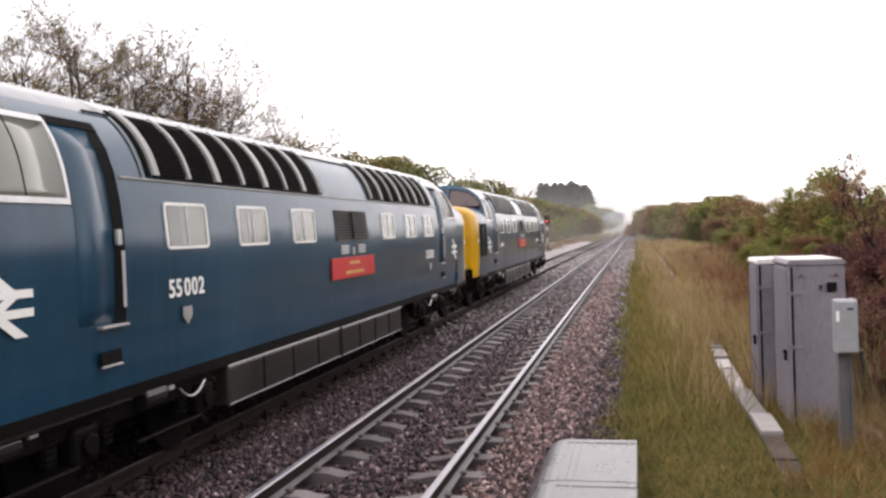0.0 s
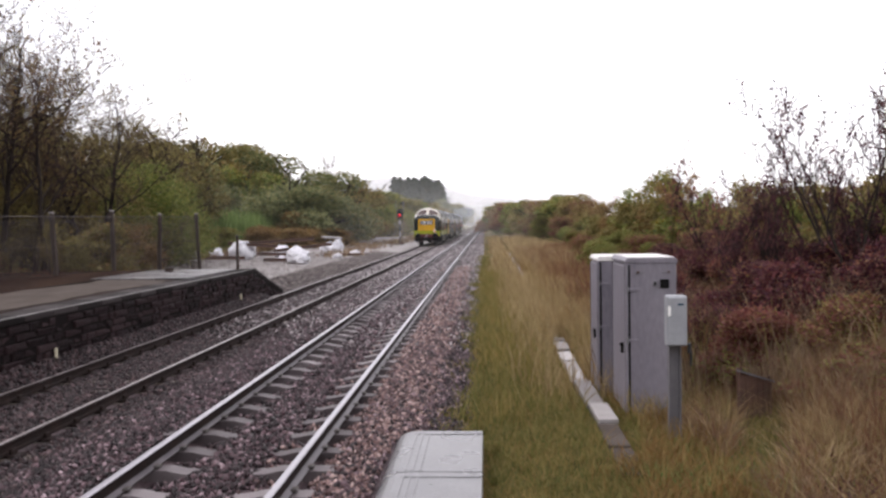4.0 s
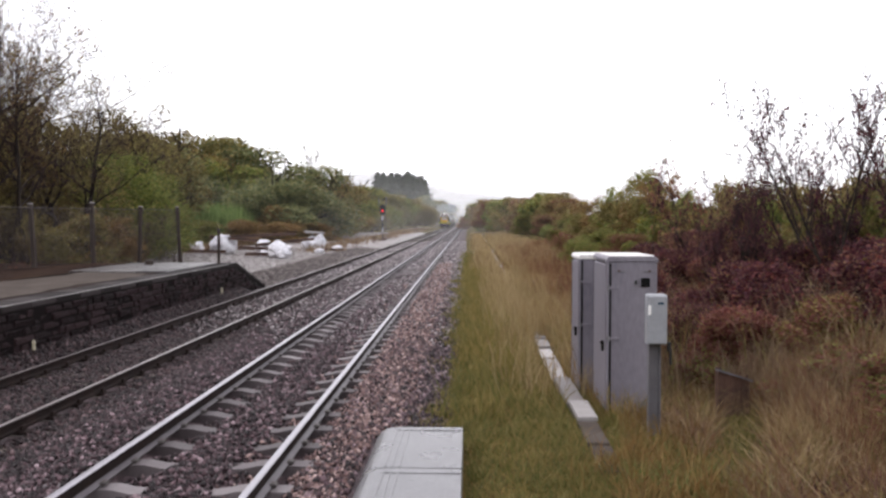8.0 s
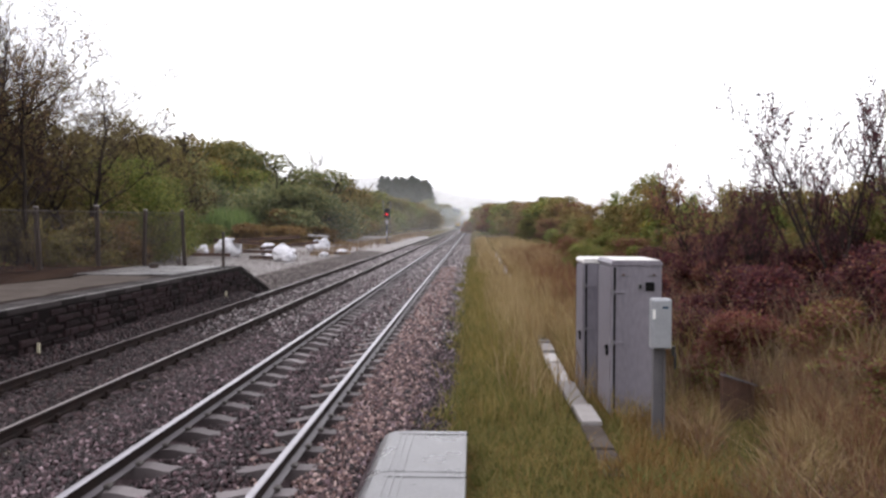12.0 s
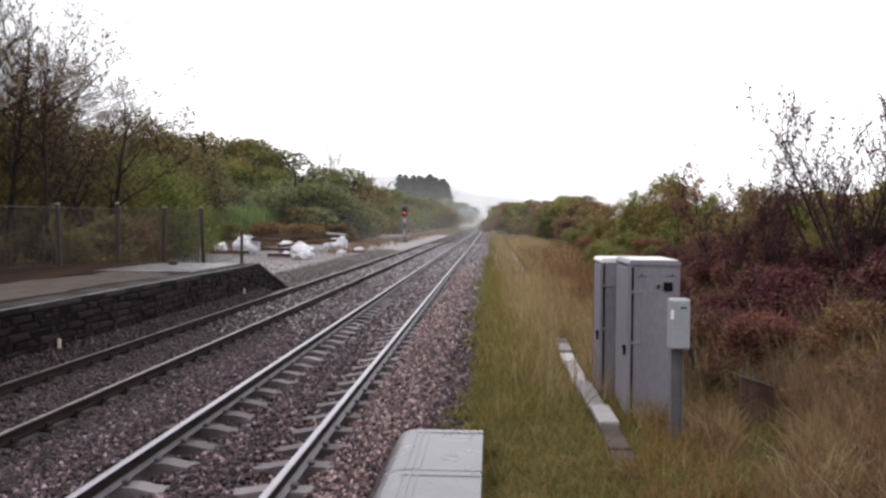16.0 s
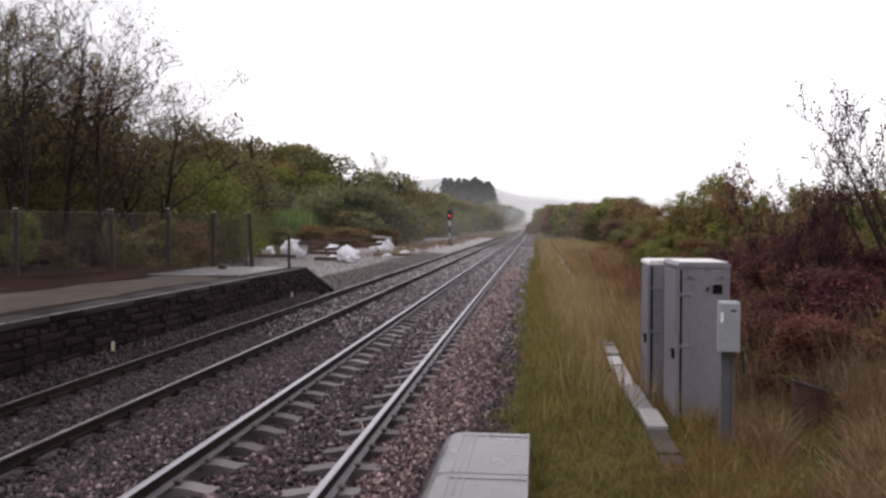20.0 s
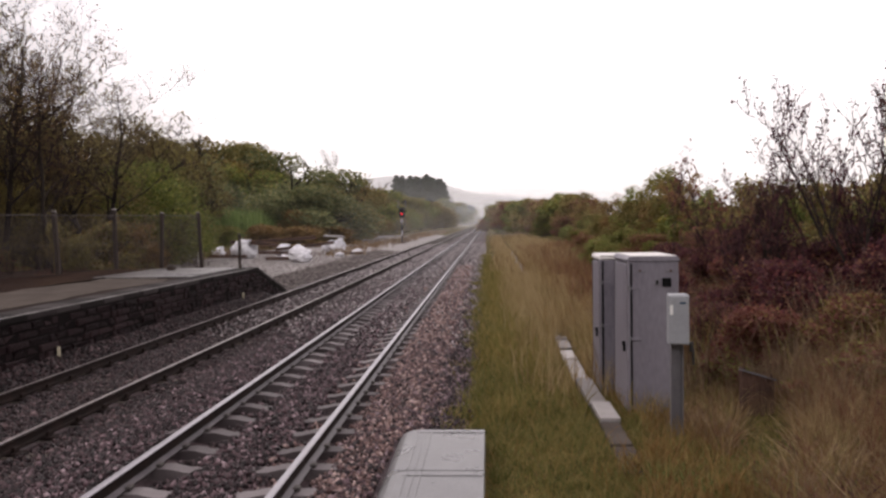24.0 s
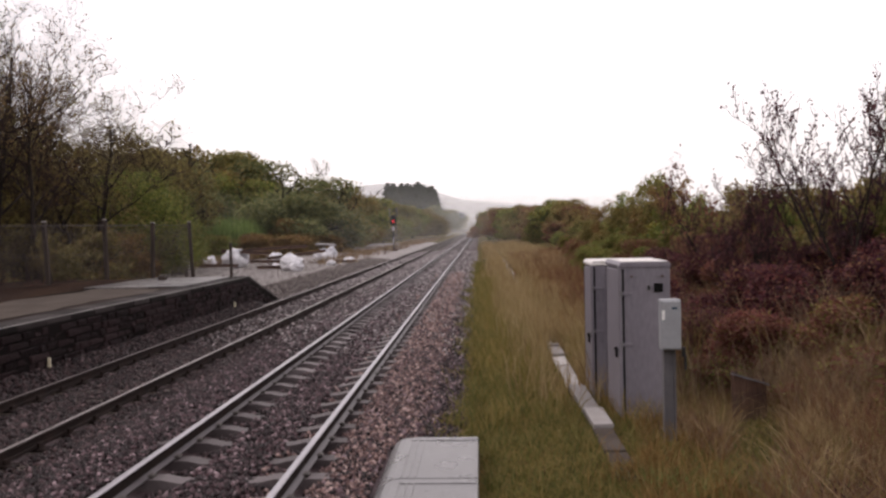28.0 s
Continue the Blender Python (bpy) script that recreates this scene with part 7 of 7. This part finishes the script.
# ---- pieces: sleepers, chairs, stones, wall blocks, copings ----
def build_sleepers():
    prof = [(-1.25, -0.30), (1.25, -0.30), (1.25, -0.185), (1.22, -0.172), (0.55, -0.168), (0.4, -0.2), (0.0, -0.215), (-0.4, -0.2), (-0.55, -0.168), (-1.22, -0.172), (-1.25, -0.185)]
    conc = finish(prism(prof, 0.21, "xz", -0.105), "sleeper", M["sleeper"])
    wood = finish(box(2.55, 0.25, 0.14, (0, 0, -0.245), 0.012, seg=1), "sleeper", M["timber_sleeper"])
    b = box(0.06, 0.1, 0.035, (0, 0, -0.145), 0.008, seg=1)
    clip = finish(b, "rail_clip", M["iron"])
    b = bmesh.new()
    join(b, box(0.3, 0.18, 0.04, (0, 0, -0.165), 0.012, seg=1))
    for s in (-1, 1):
        join(b, box(0.04, 0.11, 0.07, (s * 0.05, 0, -0.12), 0.01, seg=1))
    chair = finish(b, "chair", M["rail_rust_shade"])
    rng = random.Random(2)
    for i in range(-16, 150):
        y = 3.1 + 0.705 * i
        part("sleeper", conc, None, track_near, at=pose(rng.uniform(-0.015, 0.015), y + rng.uniform(-0.02, 0.02), rng.uniform(-0.006, 0.006), 0, 0, rng.uniform(-0.5, 0.5)))
        part("sleeper", wood, None, track_far, at=pose(rng.uniform(-0.03, 0.03), y + rng.uniform(-0.03, 0.03), rng.uniform(-0.008, 0.006), 0, 0, rng.uniform(-0.8, 0.8)))
        if i < 70:
            for s in (-1, 1):
                for q in (-1, 1):
                    part("rail_clip", clip, None, track_near, at=pose(s * 0.7525 + q * 0.075, y, 0))
        if i < 110:
            for s in (-1, 1):
                part("chair", chair, None, track_far, at=pose(s * 0.7525, y, 0))

    def rest(src, y0, n, parent, name, xs=(0,)):
        k = len(src.vertices)
        co = np.empty(k * 3, dtype=np.float32)
        src.vertices.foreach_get("co", co)
        co = co.reshape(-1, 3)
        fs = [tuple(p.vertices) for p in src.polygons]
        v, f = [], []
        for i in range(n):
            o = len(v)
            v += [(a, b + y0 + 0.705 * i, c) for a, b, c in co.tolist()]
            f += [tuple(o + j for j in q) for q in fs]
        tagged(part(name, mesh_of(name, v, f, src.materials[0]), None, parent), kind="stuff")

    rest(conc, 3.1 + 0.705 * 150, 420, track_near, "sleeper_run")
    rest(wood, 3.1 + 0.705 * 150, 420, track_far, "sleeper_run")


build_sleepers()


def stones(name, n, xr, yr, size, seed, material, label, lift=0.0, keep=None, height=None):
    """Angular crushed stones, each its own little solid."""
    rng = np.random.default_rng(seed)
    x, y = rng.uniform(*xr, n), rng.uniform(*yr, n)
    if keep is not None:
        ok = keep(x, y, rng)
        x, y = x[ok], y[ok]
        n = len(x)
    z = (bed_z(x) if height is None else height(x, y)) + lift + rng.uniform(-0.3, 0.45, n) * size
    base = np.array([(1, 0, 0), (-1, 0, 0), (0, 1, 0), (0, -1, 0), (0, 0, 1), (0, 0, -1)], float)
    tri = np.array([(0, 2, 4), (2, 1, 4), (1, 3, 4), (3, 0, 4), (2, 0, 5), (1, 2, 5), (3, 1, 5), (0, 3, 5)])
    s = size * rng.uniform(0.55, 1.25, (n, 1, 1)) * rng.uniform(0.6, 1.2, (n, 1, 3)) / 1.5
    v = base[None] * s * rng.uniform(0.7, 1.3, (n, 6, 1)) + rng.normal(size=(n, 6, 3)) * size * 0.1
    a, b = rng.uniform(0, 6.28, n), rng.uniform(0, 6.28, n)
    ca, sa, cb, sb = np.cos(a), np.sin(a), np.cos(b), np.sin(b)
    R = np.zeros((n, 3, 3))
    R[:, 0, 0], R[:, 0, 1], R[:, 0, 2] = ca, -sa * cb, sa * sb
    R[:, 1, 0], R[:, 1, 1], R[:, 1, 2] = sa, ca * cb, -ca * sb
    R[:, 2, 1], R[:, 2, 2] = sb, cb
    v = np.einsum("nij,nkj->nki", R, v) + np.stack([x, y, z], 1)[:, None]
    f = (np.arange(n)[:, None, None] * 6 + tri[None]).reshape(-1, 3)
    ob = new(name, quick_mesh(name, v.reshape(-1, 3), f, material))
    return tagged(ob, label, "ballast", kind="stuff")


def clear_of_track(x, y, rng):
    """Stones lie between sleepers and keep off the rails and sleeper ends."""
    ok = np.ones(len(x), bool)
    for cx, conc in ((NEAR_X, True), (FAR_X, False)):
        d = np.abs(x - cx)
        ph = np.abs(((y - 3.1) / 0.705 + 0.5) % 1 - 0.5) * 0.705
        ok &= np.abs(d - 0.7525) > 0.12
        if conc:
            ok &= ~((ph < 0.17) & (d > 0.3) & (d < 0.72))
            ok &= ~((ph < 0.15) & (d > 0.8) & (d < 1.02) & (rng.random(len(x)) < 0.8))
        else:
            ok &= ~((ph < 0.12) & (d < 1.2) & (rng.random(len(x)) < 0.08))
    ok &= ~((x > -1.04) & (y < 9.08))
    return ok


pink = lambda x, y, rng: clear_of_track(x, y, rng) & (x > -1.9 + 0.25 * rng.normal(size=len(x))) & (x < -0.75 + 0.1 * rng.normal(size=len(x)))
# Crib shade along the near rails is painted with the dark oily stones
oily = lambda x: np.abs(np.abs(x - NEAR_X) - 0.72) < 0.34
grey = lambda x, y, rng: clear_of_track(x, y, rng) & ~((x > -1.75) & (x < -0.8) & (rng.random(len(x)) < 0.3)) & ~(oily(x) & (rng.random(len(x)) < 0.7))
stones("ballast_stones", 14000, (-3.7, -1.35), (4.5, 30), 0.055, 20, M["stone_dark"], "dark oily stones beside the rails, crib shade painted in", 0.006, lambda x, y, rng: clear_of_track(x, y, rng) & oily(x))
stones("ballast_stones", 30000, (-7.3, -4.2), (5, 18), 0.053, 11, M["stone_dark"], "dark oily ballast stones of the far track", 0.012, clear_of_track)
stones("ballast_stones", 13000, (-7.3, -4.2), (18, 40), 0.07, 12, M["stone_dark"], "dark oily ballast stones of the far track", 0.012, clear_of_track)
# share of sheen-coloured stones grows with distance
stones("ballast_stones", 12000, (-7.3, -4.2), (18, 40), 0.07, 19, M["stone_far_sheen"], "far-track stones between dark ones, wet sheen painted pale", 0.012, lambda x, y, rng: clear_of_track(x, y, rng) & (rng.random(len(x)) < (y - 14) / 20))
stones("ballast_stones", 46000, (-4.6, -0.15), (4.5, 16), 0.052, 1, M["stone"], "wet grey crushed ballast stones", 0.012, grey)
stones("ballast_stones", 16000, (-2.3, -0.5), (4.5, 18), 0.05, 2, M["stone_pink"], "pinkish-brown crushed ballast stones", 0.014, pink)
stones("ballast_stones", 18000, (-4.6, -0.15), (16, 36), 0.065, 3, M["stone"], "wet grey crushed ballast stones", 0.01, grey)
stones("ballast_stones", 15000, (-4.6, -0.15), (16, 36), 0.065, 17, M["stone_far_sheen"], "grey crushed ballast stones, distant wet sheen painted pale", 0.01, lambda x, y, rng: grey(x, y, rng) & (rng.random(len(x)) < (y - 12) / 20))
stones("ballast_stones", 12000, (-2.3, -0.5), (18, 45), 0.065, 4, M["stone_pink"], "pinkish-brown crushed ballast stones", 0.012, pink)
stones("ballast_stones", 15000, (-7.3, -0.15), (36, 90), 0.1, 5, M["stone_far_sheen"], "grey crushed ballast stones, distant wet sheen painted pale", 0.005, grey)
stones("ballast_stones", 14000, (-9.4, -7.2), (26.8, 70), 0.07, 15, M["stone_yard"], "loose stones at the edge of the yard", 0.0, lambda x, y, rng: (x < -7.35) & (y > 30.6) | (y > 30.6), lambda x, y: np.interp(x, [-9, -8.4, -7.2], [-0.165, -0.18, -0.3]))
stones("ballast_stones", 20000, (-7.3, -0.15), (-8, 4.9), 0.06, 16, M["stone"], "wet grey crushed ballast stones", 0.012, grey)
stones("ballast_stones", 9000, (-7.28, -6.7), (7, 26.8), 0.06, 18, M["stone_dark"], "dirty ballast stones heaped against the platform wall", 0.0, None, lambda x, y: np.interp(x, [-7.45, -7.2, -7.0, -6.8, -6.6], [0.02, -0.01, -0.1, -0.22, -0.3]))
stones("yard_gravel", 14000, (-20, -8.3), (30, 70), 0.045, 6, M["stone_yard"], "loose stones on the gravel yard", 0.0, None, lambda x, y: np.full(len(x), -0.17))


def build_wall_pieces():
    rng = random.Random(5)
    h = 0.137
    shapes = []
    for L in (0.24, 0.38, 0.62):
        for k in range(2):
            b = box(0.16, L - 0.016, h - 0.014, (0, 0, 0), 0.018, seg=1)
            for v in b.verts:
                v.co += Vector((rng.uniform(-0.016, 0.016), rng.uniform(-0.01, 0.01), rng.uniform(-0.008, 0.008)))
            shapes.append((L, finish(b, "block", M["block"])))
    far = []
    made = 0
    for row in range(7):
        y = (7.0 if row > 1 else PLAT_END - 1) - (row % 2) * 0.2
        z = -0.28 + h * (row + 0.5)
        while y < PLAT_END + 3.6:
            L, me = rng.choice(shapes)
            lim = PLAT_Z - 0.1 if y < PLAT_END - 0.2 else PLAT_Z - 0.12 - (y + L - PLAT_END) * 0.28
            if z + h / 2 < lim + 0.02:
                m = pose(PLAT_X + rng.uniform(-0.02, 0.015), y + L / 2, z)
                part("block", me, None, platform, at=m)
                made += 1
            y += L
    # coping stones along the edge and down the ramp
    cop = finish(box(0.62, 0.895, 0.11, (0, 0, 0), 0.018, seg=2), "coping_stone", M["coping"])
    n = 0
    y = PLAT_END - 0.45
    while y > 3:
        part("coping_stone", cop, None, platform, at=pose(PLAT_X - 0.24 + rng.uniform(-0.012, 0.012), y, PLAT_Z - 0.05 + rng.uniform(-0.006, 0.006), rng.uniform(-0.4, 0.4), rng.uniform(-0.8, 0.4), rng.uniform(-0.5, 0.5)))
        y -= 0.905
    ang = math.degrees(math.atan2(1.04, 3.9))
    for i in range(4):
        d = 0.45 + 0.95 * i
        part("coping_stone", cop, None, platform, at=pose(PLAT_X - 0.24, PLAT_END + d * math.cos(radians(ang)), PLAT_Z - 0.05 - d * math.sin(radians(ang)), -ang, 0, 0))
    # paving flags at the end of the platform, wet and pale
    flag = finish(box(0.86, 0.86, 0.07, (0, 0, 0), 0.012, seg=1), "paving_flag", M["flag"])
    for i in range(5):
        for j in range(3):
            part("paving_flag", flag, None, platform, at=pose(PLAT_X - 1.02 - 0.88 * j, PLAT_END - 0.5 - 0.88 * i, PLAT_Z - 0.025 + rng.uniform(-0.004, 0.004)))


build_wall_pieces()


# ---- movement ----
def motions():
    speed, start = 30.77, -29.17
    for i, loco in enumerate(LOCOS):
        y0 = start + 21.2 * (3 - i)
        walk(loco, [(t, pose(FAR_X, y0 + speed * t, FAR_Z)) for t in range(0, 29, 4)])
    for i, puff in enumerate(SMOKE):
        walk(puff, [(t, pose(FAR_X - 1.0 - 0.05 * t, 255 + 34 * i + 1.5 * t, 5.0 + 0.05 * t + 0.5 * i)) for t in range(0, 29, 4)])


motions()
